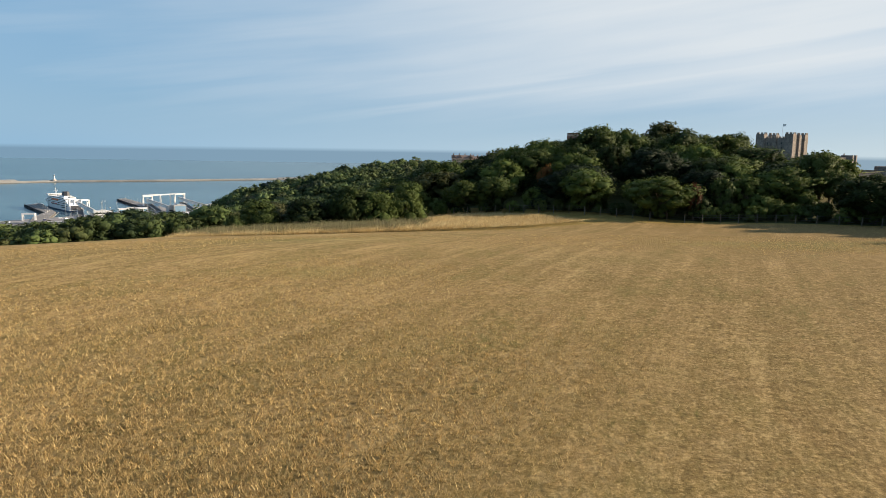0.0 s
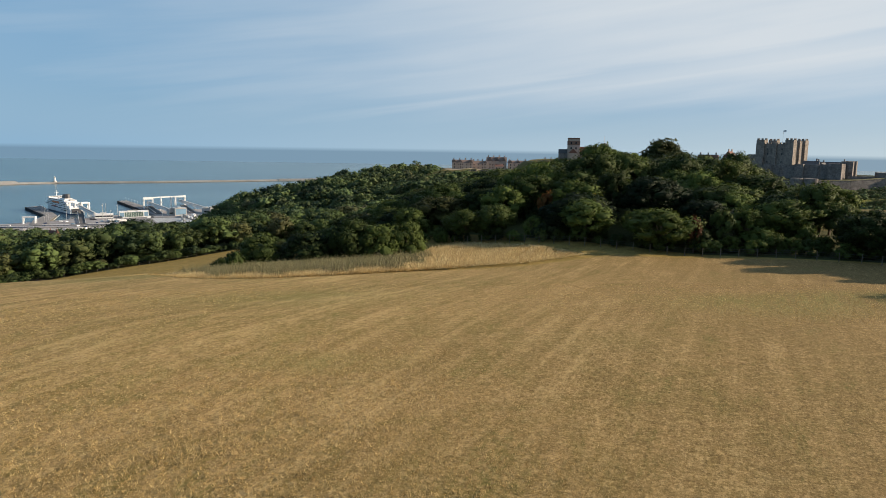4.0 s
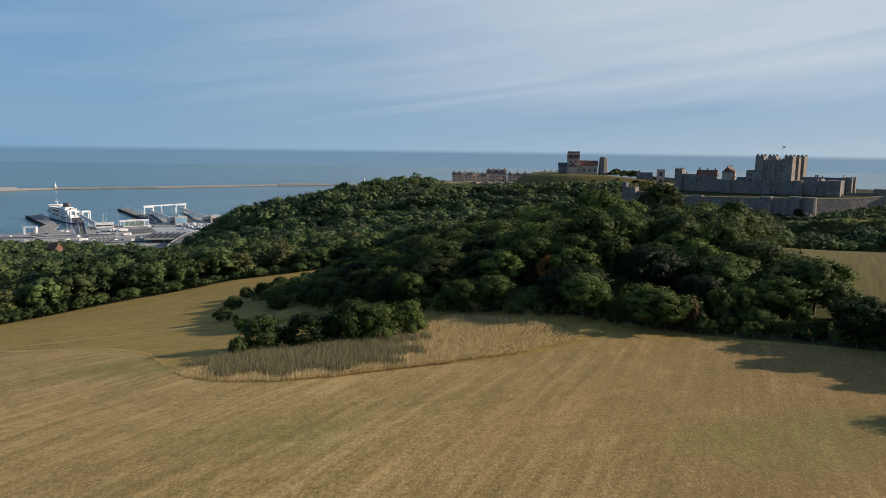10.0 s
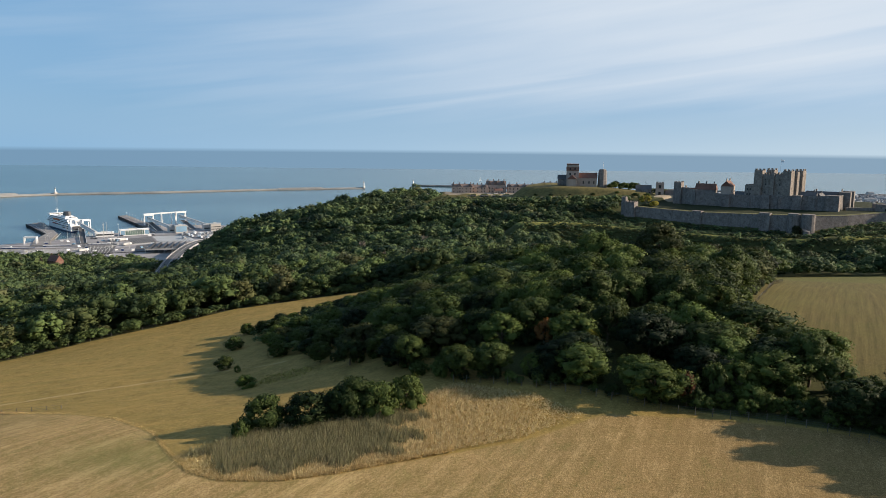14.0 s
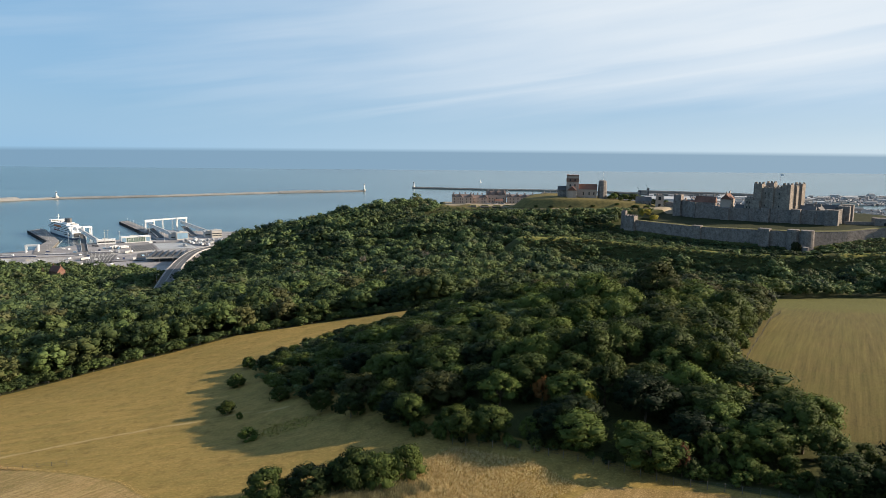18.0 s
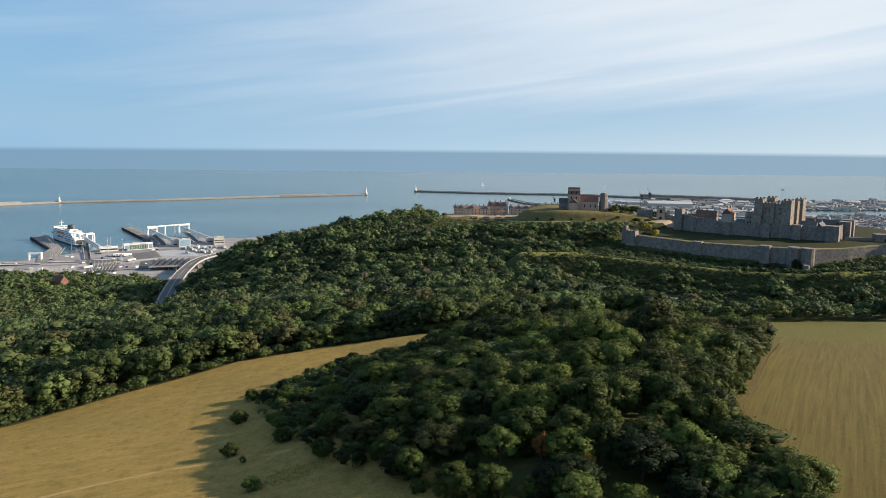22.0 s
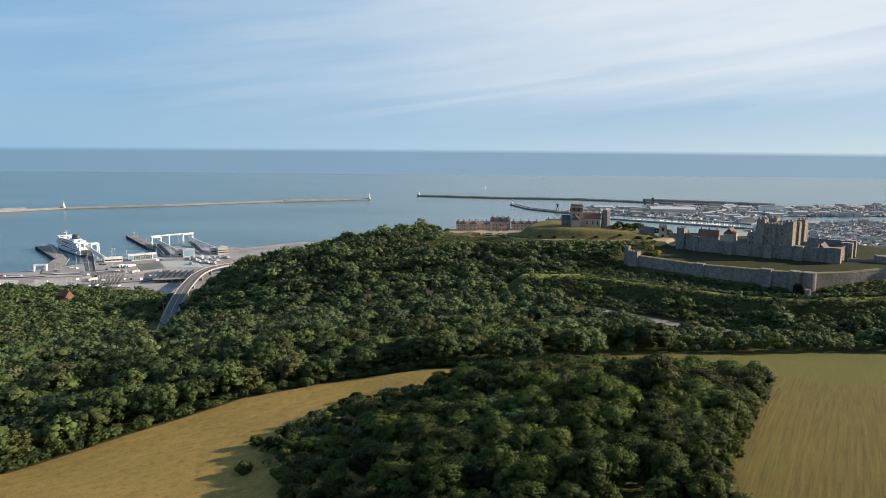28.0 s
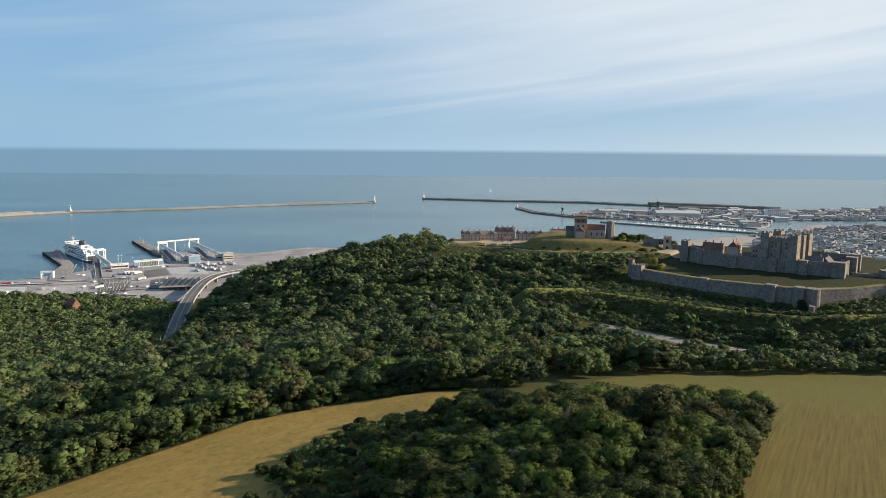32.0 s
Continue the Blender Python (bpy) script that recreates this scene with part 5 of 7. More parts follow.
inner = thing("curtain_wall", pose(262, 617, 110), "inner curtain wall of grey ragstone with square towers", "castle wall")
inner.matrix_world = pose(0, 0, 0)
INNER = [(253, 634), (262, 617), (282, 600), (307.5, 579), (326, 563.5), (347, 546), (360, 556), (372, 571), (388, 590)]
wall_run(inner, INNER, [106] * 9, [123, 121, 118.2, 118.8, 119.6, 120.8, 121, 121.5, 121.5], 2.6, 1, False)
TURN = math.degrees(math.atan2(-0.639, 0.769))
tower(inner, 252, 634, 7, 9, 106, 128, TURN)
tower(inner, 282, 599, 6.8, 8.4, 103, 119.2, TURN, 0.93, False)
tower(inner, 307.5, 578, 6.8, 8.4, 103, 120.3, TURN, 0.95, False)
tower(inner, 326, 562, 6.8, 8.4, 103, 121.2, TURN, 0.95, False)
tower(inner, 347, 546, 10, 9, 103, 122.2, TURN, 0.97, False)
for x, y in ((368, 563), (381, 578)):
    tower(inner, x, y, 8, 9, 103, 124, TURN + 90, 0.97, False)
for x, y, z in ((297.5, 587.5, 117.4), (315, 572, 117.8), (337, 554, 118.6)):
    part("buttress", Solid().prism(square(x - 1.1, y - 2.4, x + 1.1, y + 1.2), 103, z, 0.85), M_STONE, inner)

barb = thing("barbican", pose(392, 545, 107, 0, 0, -20), "low ruined ragstone barbican with an arched gateway", "castle wall")
part("wall", Solid().prism(square(-9, -5, 9, 5), -4, 8.5, 0.98), M_STONE, barb)
# a dark slab on the wall stands for the shade inside the gateway
part("gateway", Solid().prism(square(-2, -5.15, 1, -4.9), -1, 5), M_GLASS, barb)
part("wall", Solid().prism(square(-30, -3, -9, -1), -4, 5.0), M_STONE, barb)


def house(name, x, y, z, w, d, eave, ridge, turn, wallm, roofm, label, along="x", chimneys=(), rows=(), group="", n=4):
    """A gabled building: w along its local x, d along y. rows: heights of window rows on both long sides."""
    h = thing(name, pose(x, y, z, 0, 0, turn), label, "building", group)
    s = Solid().box(-w / 2, -d / 2, -3, w / 2, d / 2, eave)
    if along == "x":
        s.add([(-w / 2, -d / 2, eave), (-w / 2, d / 2, eave), (-w / 2, 0, ridge - 0.15), (w / 2, -d / 2, eave), (w / 2, d / 2, eave), (w / 2, 0, ridge - 0.15)], [(0, 2, 1), (3, 4, 5)])
    else:
        s.add([(-w / 2, -d / 2, eave), (w / 2, -d / 2, eave), (0, -d / 2, ridge - 0.15), (-w / 2, d / 2, eave), (w / 2, d / 2, eave), (0, d / 2, ridge - 0.15)], [(0, 1, 2), (3, 5, 4)])
    part("wall", s, wallm, h)
    part("roof", Solid().gable(-w / 2, -d / 2, w / 2, d / 2, eave, ridge, along), roofm, h)
    for cx, cy in chimneys:
        part("chimney", Solid().box(cx - 0.6, cy - 0.45, eave, cx + 0.6, cy + 0.45, ridge + 2.0), wallm, h)
    for r in rows:
        openings(h, [(-w / 2 + w * (i + 0.5) / n, r) for i in range(n)], 1.0, 1.5, "x", -d / 2)
    return h


house("castle_range", 288, 610, 112, 13, 9, 14, 19, TURN + 90, M_STONE2, M_TILE, "tall stone house with a brown tiled roof inside the inner wall", chimneys=((-5, 0), (5.5, 0)), rows=(4, 9))
house("castle_range", 274, 624, 112, 18, 8, 10, 15.5, TURN, M_STONE, M_TILE, "stone range with a red-brown roof inside the inner wall", chimneys=((-7, 0), (0, 0), (7, 0)), rows=(5,))
house("castle_range", 300, 596, 112, 20, 7, 6.5, 10, TURN, M_STONE, M_SLATE, "low stone range with a slate roof inside the inner wall")
house("castle_range", 352, 572, 110, 20, 8, 8, 12.5, TURN + 90, M_STONE, M_SLATE, "long stone range with a dark slate roof beside the keep", chimneys=((3, 0),))
house("castle_range", 366, 592, 110, 26, 8, 9, 13, TURN, M_STONE, M_SLATE, "long stone range with a dark slate roof beside the keep", chimneys=((-5, 0),))

house("castle_range", 264, 634, 112, 14, 8, 7, 11, TURN, M_STONE2, M_TILE, "low stone range with a brown roof behind the inner wall", chimneys=((-5, 0), (5, 0)))
house("castle_range", 338, 566, 112, 12, 7, 8, 12, TURN, M_STONE, M_SLATE, "stone lean-to range with a slate roof against the inner wall", chimneys=((4, 0),))
house("castle_range", 378, 584, 110, 14, 8, 9.5, 13.5, TURN + 90, M_STONE2, M_SLATE, "short stone range with a slate roof by the gate towers", chimneys=((4, 0),))

# church, ancient lighthouse and gate on the hill
CT = -14
church = thing("church", pose(178, 724, 118.5, 0, 0, CT), "flint church with a square tower and red tiled roofs", "church")
tw = part("tower", Solid().prism(square(-13, -6.5, 0, 6.5), -2, 22.6, 0.985), M_STONE2, church)
part("belfry", Solid().box(-13.1, -6.6, 16.5, 0.1, 6.6, 20.5), M_BRICKRED, church, "red brick belfry stage")
part("parapet", Solid().box(-12.9, -6.4, 22.4, -0.1, 6.4, 24.0), M_BRICKRED, church)
part("nave", Solid().box(0, -5.2, -2, 19, 5.2, 9), M_STONE2, church)
part("gable", Solid().add([(19, -5.2, 9), (19, 5.2, 9), (19, 0, 14.4)], [(0, 1, 2)]), M_STONE2, church)
part("roof", Solid().gable(0, -5.2, 19, 5.2, 9, 14.6), M_TILE, church, "red tiled nave roof")
part("transept", Solid().box(-11.5, -15, -2, -2, -6.5, 8), M_STONE2, church)
part("roof", Solid().gable(-11.5, -15, -2, -6.5, 8, 12.5, "y"), M_TILE, church)
part("chancel", Solid().box(-22, -4.6, -2, -13, 4.6, 7.5), M_STONE, church)
part("roof", Solid().gable(-22, -4.6, -13, 4.6, 7.5, 12), M_SLATE, church, "grey slate chancel roof")
openings(church, [(5, 3), (11, 3), (16, 3)], 1.2, 3.2, "x", -5.2)
openings(church, [(-9, 12), (-4, 12), (-9, 17.5), (-4, 17.5)], 1.4, 2.2, "x", -6.62)
pharos = thing("ancient_lighthouse", pose(202, 718, 118.5), "ruined octagonal flint lighthouse tower", "tower")
part("wall", Solid().tube(0, 0, -2, 17.5, 5.2, 4.2, 8), M_STONE, pharos)
part("rim", Solid().tube(0, 0, 17.5, 18.6, 3.6, 3.2, 8), M_STONE, pharos)
part("flagpole", Solid().tube(0.5, 0, 18, 26, 0.16, 0.1, 6), M_WHITE, pharos)
gate = thing("gate_tower", pose(251, 681, 112.5, 0, 0, -20), "square ragstone gate tower with a lit arched entrance", "tower")
part("wall", Solid().prism(square(-4, -4, 4, 4), -3, 12.5, 0.98), M_STONE2, gate)
merlons(gate, square(-3.6, -3.6, 3.6, 3.6), 12.4, 2.4, (1.2, 0.6, 1.1))
# dark slabs in place of the arches' shaded insides
openings(gate, [(0, 0), (0, 7)], 2.4, 3.4, "x", -4.0, "archway")
house("gate_lodge", 236, 686, 112.5, 15, 8, 5.5, 10, -14, M_STONE, M_SLATE, "dark stone lodge with a slate roof beside the gate", chimneys=((-5, 0),), rows=(2,))
lw = thing("curtain_wall", pose(0, 0, 0), "broken low ragstone wall along the hilltop", "castle wall")
wall_run(lw, [(256, 680), (275, 668), (262, 650), (254, 636)], [108] * 4, [117, 115.5, 116, 117], 1.8, 1, False)

# barracks on the cliff top: linked blocks with gables and chimneys
for i, (bx, by, w, tall, roof, gables) in enumerate(((58, 792, 24, 7.2, 10.6, (-9.5, -2.5, 9.5)), (79, 797, 19, 6.4, 9.6, (5.5,)), (99, 803, 23, 9.0, 14.0, (-8, 0, 8)), (100, 786, 9, 3.6, 6.0, ()), (127, 794, 31, 7.2, 10.4, (-13, -4, 5, 13)))):
    b = house("barracks", bx, by, 106, w, 11, tall, roof, -3, M_BARRACK, M_ROOFBROWN if i != 3 else M_TILE, "long Victorian barracks block of pinkish stone with gables", rows=(1.0, 4.4) if tall > 5 else (1.0,), n=max(3, int(w / 4.2)), group="barracks row",
              chimneys=[(-w / 2 + 2 + k * (w - 4) / 3, 1.5) for k in range(4)] if tall > 5 else [(2, 0)])
    for k in gables:
        part("cross_gable", Solid().box(k - 2.3, -6.6, -3, k + 2.3, 0, tall + 0.4), M_BARRACK, b)
        part("cross_roof", Solid().gable(k - 2.3, -6.6, k + 2.3, 0, tall + 0.4, roof + 0.3, "y"), M_ROOFBROWN, b)
        openings(b, [(k, 1.2), (k, 4.6)], 1.1, 1.7, "x", -6.65)
officers = house("barracks", 166, 800, 108, 26, 12, 6.5, 10.5, -8, M_BARRACK, M_ROOFBROWN, "dark stone barracks wing behind the church mound", rows=(1.5,), n=6, group="barracks row", chimneys=((-10, 0), (-3, 0), (4, 0), (11, 0)))
for x, y, w in ((68, 753, 7), (80, 750, 10), (93, 748, 11), (104, 750, 9)):
    m = thing("battery_casemate", pose(x, y, 104.6, 0, 0, -12), "low turfed gun casemate with a pale stone front", "fortification", "battery")
    part("mound", Solid().prism(square(-w / 2 - 1, -3, w / 2 + 1, 7), -2, 2.8, 0.6), M_TURF, m)
    part("front", Solid().box(-w / 2, -3.6, -2, w / 2, -2.6, 2.0), M_STONE2, m)
    # dark slab painted as the shade within the casemate
    part("opening", Solid().box(-w / 2 + 1, -3.75, -0.5, w / 2 - 1, -3.5, 1.3), M_GLASS, m)
for x, y, turn in ((96, 778, 20), (104, 779, 160), (88, 779, 10)):
    t = thing("parked_car", pose(x, y, float(height(x, y)), 0, 0, turn), "parked car on the gravel before the barracks", "car", "cars at the barracks")
    part("body", Solid().prism(square(-2.1, -0.9, 2.1, 0.9), 0.3, 0.95, 0.97), M_SHED, t)
    part("cabin", Solid().prism(square(-1.2, -0.8, 1.2, 0.8), 0.95, 1.5, 0.8), M_GLASS, t)
for x, y, tall, wide in ((211, 706, 8, 11), (216, 716, 9, 12), (224, 712, 8, 12), (233, 712, 9, 13), (206, 702, 5, 8), (216, 698, 4, 6), (226, 700, 3, 5), (240, 722, 9, 13), (250, 730, 9, 13), (260, 726, 8, 13), (270, 716, 7, 12), (280, 704, 6, 11), (262, 694, 5, 8), (142, 690, 3.0, 6), (128, 700, 2.6, 5), (182, 678, 3.0, 6), (160, 684, 2.2, 4), (206, 676, 2.6, 6), (222, 668, 4, 9), (232, 664, 3.4, 8), (28, 872, 4, 6), (36, 874, 3, 5), (46, 876, 3, 5), (395, 560, 6, 8), (404, 556, 7, 9), (412, 550, 6, 9), (300, 468, 7, 9), (318, 470, 5, 7), (262, 484, 4, 6), (400, 540, 5, 7)):
    tree("bush", x, y, tall, wide, "dark green bush on the castle hill", "bushes on the castle hill", low=-0.05)
# bright leafy crowns stand in for a grassy mound; its sunlight is in their colour
for x, y, tall, wide in ((206, 592, 8.5, 13), (212, 586, 6, 9)):
    tree("castle_bush", x, y, tall, wide, "bright yellow-green bush standing in for a sunlit grass mound", "bushes on the castle hill", LIME_CROWN, -0.1)
# added bush that darkens the towers' foot, for shade as well as ivy
tree("castle_bush", 284, 487, 10, 8, "dark bush for the ivy and shade at the round towers' foot", "bushes on the castle hill", None, -0.1)
tree("castle_bush", 198, 596, 6, 10, "dark ivy-grown stump of a tower at the wall's corner", "bushes on the castle hill", None, -0.1)

# ---- ferry port ----
s = Solid().prism([(-1300, 985), (-640, 940), (-430, 900), (-300, 880), (-200, 960), (-190, 1100), (-150, 1330), (-60, 1400), (-60, 1412), (-240, 1412), (-335, 1330), (-480, 1350), (-505, 1310), (-450, 1210),
                    (-520, 1215), (-580, 1110), (-640, 1052), (-1300, 1090)], -4, 3.6)
tagged(new("pavement", mesh_of("pavement", s, M_APRON)), "wide grey dock apron of the ferry port", "pavement", kind="structure")


def lot(name, ring, lines, material, label, z=3.65):
    """A marked surface: its ring of four corners, with painted lines from the first side across to the third."""
    t = thing(name, pose(ring[0][0], ring[0][1], z), label, "pavement", kind="structure")
    t.matrix_world = pose(0, 0, 0)
    part("surface", Solid().prism(ring, z - 0.3, z), material, t)
    (ax, ay), (bx, by), (cx, cy), (dx, dy) = ring
    for i in range(1, lines):
        u = i / lines
        part("lane_line", Solid().beam((ax + (bx - ax) * u, ay + (by - ay) * u, z), (dx + (cx - dx) * u, dy + (cy - dy) * u, z), 0.45 if lines > 5 else 0.4), M_LINE, t)
    return t


lot("lorry_park", [(-472, 1136), (-442, 1163), (-410, 1100), (-436, 1074)], 9, M_ASPHALT, "dark lorry park with pale lane lines")
lot("lorry_park", [(-440, 1166), (-391, 1184), (-352, 1116), (-406, 1100)], 13, M_GREYROOF, "pale grey lorry park with lane lines")
lot("lorry_park", [(-520, 1085), (-470, 1088), (-436, 1000), (-470, 985)], 8, M_ASPHALT, "dark lorry park with pale lane lines")
lot("lorry_park", [(-500, 1050), (-452, 1052), (-428, 970), (-462, 960)], 9, M_ASPHALT, "dark lorry park with pale lane lines", 3.72)
lot("lorry_park", [(-560, 1000), (-505, 1020), (-470, 955), (-540, 938)], 10, M_CONCRETE, "pale lorry park with lane lines")
lot("lorry_park", [(-640, 1000), (-585, 1005), (-560, 950), (-625, 955)], 9, M_GREYROOF, "pale grey lorry park with lane lines")
lot("lorry_park", [(-425, 1060), (-395, 1085), (-365, 1010), (-400, 985)], 3, M_ASPHALT, "dark tarmac yard beside the toll canopy")


def road(name, pts, wide, z0, material, label):
    """A raised road deck through (x, y, z), with kerb walls and paint."""
    r = thing(name, pose(0, 0, 0), label, "road")
    fine = []
    for i in range(len(pts) - 1):
        p0, p1, p2, p3 = (Vector(pts[max(0, min(len(pts) - 1, i + k))]) for k in (-1, 0, 1, 2))
        for j in range(6):
            u = j / 6
            fine.append(0.5 * (2 * p1 + (p2 - p0) * u + (2 * p0 - 5 * p1 + 4 * p2 - p3) * u * u + (3 * p1 - p0 - 3 * p2 + p3) * u ** 3))
    fine.append(Vector(pts[-1]))

    def ribbon(o0, o1, zlo, zhi):
        s = Solid()
        rows = []
        for i, p in enumerate(fine):
            d = (fine[min(i + 1, len(fine) - 1)] - fine[max(i - 1, 0)])
            n = Vector((-d.y, d.x, 0)).normalized()
            rows.append([p + n * o0 + Vector((0, 0, zlo)), p + n * o1 + Vector((0, 0, zlo)), p + n * o1 + Vector((0, 0, zhi)), p + n * o0 + Vector((0, 0, zhi))])
        for a, b in zip(rows, rows[1:]):
            s.add(a + b, [(0, 1, 5, 4), (1, 2, 6, 5), (2, 3, 7, 6), (3, 0, 4, 7)])
        s.add(rows[0], [(0, 1, 2, 3)]).add(rows[-1], [(3, 2, 1, 0)])
        return s
    part("deck", ribbon(-wide / 2, wide / 2, -1.4, 0), material, r, "dark tarmac deck")
    for o in (-wide / 2, wide / 2):
        part("parapet", ribbon(o - 0.3, o + 0.3, -1.6, 0.6), M_CONCRETE, r, "pale concrete parapet")
    for o in (-wide / 2 + 1.0, wide / 2 - 1.0, 0):
        part("line", ribbon(o - 0.18, o + 0.18, 0.0, 0.05), M_LINE, r)
    return r, fine


jub, deck = road("viaduct", [(-222, 570, 31), (-240, 640, 29), (-268, 740, 24.5), (-291, 832, 21), (-308, 913, 18), (-320, 999, 15.5), (-314, 1062, 13.5), (-280, 1112, 12), (-225, 1150, 10)], 15, 0, M_ASPHALT, "curving dark road viaduct running down to the port")
for p in deck[14::4]:
    gz = max(3.0, float(height(p.x, p.y)) - 1)
    if p.z - 1.5 > gz:
        part("pier", Solid().prism(square(p.x - 2.2, p.y - 1.0, p.x + 2.2, p.y + 1.0), gz - 1, p.z - 1.2), M_CONCRETE, jub)
for p in deck[4::6]:
    l = thing("street_lamp", pose(p.x - 7.0, p.y, p.z), "tall grey street lamp beside the viaduct", "street lamp", "viaduct lamps")
    part("pole", Solid().tube(0, 0, 0, 11, 0.16, 0.1, 6), M_GREYROOF, l)
    part("arm", Solid().beam((0, 0, 10.9), (2.2, 0, 11.3), 0.14), M_GREYROOF, l)
    part("lamp_head", Solid().box(1.8, -0.2, 11.2, 2.8, 0.2, 11.4), M_GREYROOF, l)

# the ferry at its berth, bow to sea
ferry = thing("ferry", pose(-603, 1247, 0, 0, 0, 133), "large white car ferry berthed stern to the quay", "ferry")
hull_y = ((0, 11.5), (20, 12.5), (100, 12.5), (125, 11), (143, 6.5), (156, 0.5))
for name, z0, z1, k0, k1, material, lab in (("boot_topping", -2, 2.2, 0.9, 0.96, M_NAVY, "dark blue waterline band"), ("hull", 2.2, 12.5, 0.96, 1.0, M_WHITE, "white steel hull")):
    ring = [(x, w) for x, w in hull_y] + [(x, -w) for x, w in hull_y[::-1]]
    n = len(ring)
    s = Solid().add([(x * (0.985 if z0 < 2 else 0.99), y * k0, z0) for x, y in ring] + [(x, y * k1, z1) for x, y in ring],
                    [tuple(range(n))[::-1], tuple(range(n, 2 * n))] + [(i, (i + 1) % n, n + (i + 1) % n, n + i) for i in range(n)])
    part(name, s, material, ferry, lab)
for i, (x0, x1, w, z) in enumerate(((6, 134, 12, 12.5), (10, 128, 11.6, 15.4), (16, 122, 11.2, 18.3), (30, 118, 10.4, 21.2))):
    dk = part("deck_house", Solid().box(x0, -w, z, x1, w, z + 2.85), M_WHITE, ferry)
    for side in (-1, 1):
        part("window_band", Solid().box(x0 + 4, side * w - 0.06, z + 1.0, x1 - 4, side * w + 0.06, z + 2.0), M_GLASS, dk)
br = part("bridge", Solid().box(104, -14.5, 24.1, 116, 14.5, 27.4), M_WHITE, ferry)
part("window_band", Solid().box(115.9, -13, 25.4, 116.1, 13, 26.7), M_GLASS, br)
part("window_band", Solid().box(103.9, -13, 25.4, 104.1, 13, 26.7), M_GLASS, br)
part("mast", Solid().tube(108, 0, 27.4, 38, 0.7, 0.3, 8), M_WHITE, ferry)
part("radar_arm", Solid().box(107, -3.5, 33, 108, 3.5, 33.5), M_WHITE, ferry)
part("funnel", Solid().prism([(44, -5), (60, -5), (62, 0), (60, 5), (44, 5), (42, 0)], 24, 34, 0.8), M_DARK, ferry, "black raked funnel")
part("funnel_casing", Solid().prism(square(38, -7, 66, 7), 24, 26.5, 0.95), M_WHITE, ferry)
for side in (-1, 1):
    for x in (64, 76, 88):
        part("lifeboat", Solid().prism([(x - 4.5, side * 11.6 - 1.4), (x + 4.5, side * 11.6 - 1.4), (x + 5.6, side * 11.6), (x + 4.5, side * 11.6 + 1.4), (x - 4.5, side * 11.6 + 1.4), (x - 5.6, side * 11.6)], 17.6, 20.4, 0.85), M_ORANGE, ferry, "orange lifeboat")
for z, x0, x1 in ((9.6, 6, 138), (6.2, 10, 60)):
    for side in (-1, 1):
        part("window_band", Solid().box(x0, side * 12.45 - 0.1, z, x1 * 0.72, side * 12.45 + 0.12, z + 1.1), M_GLASS, ferry, "dark row of hull openings")
for x, w, h in ((20, 6, 2.6), (30, 4, 2.0), (70, 5, 2.2), (84, 6, 1.8), (94, 3, 3.4)):
    part("deck_gear", Solid().prism(square(x - w / 2, -w * 0.7, x + w / 2, w * 0.7), 24, 24 + h, 0.85), M_SHED, ferry)
for side in (-1, 1):
    part("stern_pillar", Solid().box(0.5, side * 10 - 1.2, 11, 5, side * 10 + 1.2, 22), M_WHITE, ferry)
part("hull_stripe", Solid().box(62, -12.62, 10.9, 96, -12.4, 12.2), M_RED, ferry, "red and blue painted mark")
part("hull_stripe", Solid().box(62, 12.4, 10.9, 96, 12.62, 12.2), M_RED, ferry, "red and blue painted mark")
part("stern_door", Solid().box(-1.2, -8, 4, 0.2, 8, 11), M_DARK, ferry)


def slab(name, label, ring, top, material=M_QUAY, cap=M_APRON, category="quay"):
    t = thing(name, pose(0, 0, 0), label, category)
    part("wall", Solid().prism(ring, -4, top - 0.5), material, t)
    part("surface", Solid().prism(ring, top - 0.5, top, 0.997), cap, t)
    return t


slab("finger_pier", "narrow dark piled pier beside the ferry berth", [(-738, 1330), (-730, 1366), (-716, 1352), (-612, 1195), (-580, 1110), (-550, 1050), (-578, 1050), (-606, 1110), (-628, 1186)], 4.6, M_QUAY, M_PIERTOP)
slab("finger_pier", "straight concrete pier reaching out into the harbour", [(-634, 1494), (-624, 1513), (-506, 1340), (-486, 1318), (-508, 1306), (-522, 1324)], 4.6, M_QUAY, M_PIERTOP)
me = mesh_of("timber_post", Solid().tube(0, 0, -4, 5.4, 0.7, 0.7, 8), M_DARK)
for (ax, ay), (bx, by), n in (((-738, 1330), (-622, 1180), 26), ((-634, 1494), (-524, 1326), 26)):
    f = thing("pier_fender", pose(ax, ay, 0), "dark timber fender along the side of the pier", "fender", "pier fenders")
    for i in range(n):
        p = part("timber_post", me, None, f)
        p.location = ((bx - ax) * i / n - 0.7, (by - ay) * i / n - 0.5, 0)


def portal(x, y, z, w, h, turn, label, deep=5.0):
    """A white steel portal frame over a link span."""
    g = thing("linkspan_portal", pose(x, y, z, 0, 0, turn), label, "gantry", "link span portals")
    for a in (-1, 1):
        for b in (-1, 1):
            part("leg", Solid().box(a * w / 2 - 0.8, b * deep / 2 - 0.8, -1, a * w / 2 + 0.8, b * deep / 2 + 0.8, h), M_WHITE, g)
        part("side_panel", Solid().box(a * w / 2 - 0.5, -deep / 2, h * 0.72, a * w / 2 + 0.5, deep / 2, h), M_WHITE, g)
    for b in (-1, 1):
        part("crossbeam", Solid().box(-w / 2 - 1, b * deep / 2 - 0.7, h - 1.6, w / 2 + 1, b * deep / 2 + 0.7, h + 0.6), M_WHITE, g)
    return g


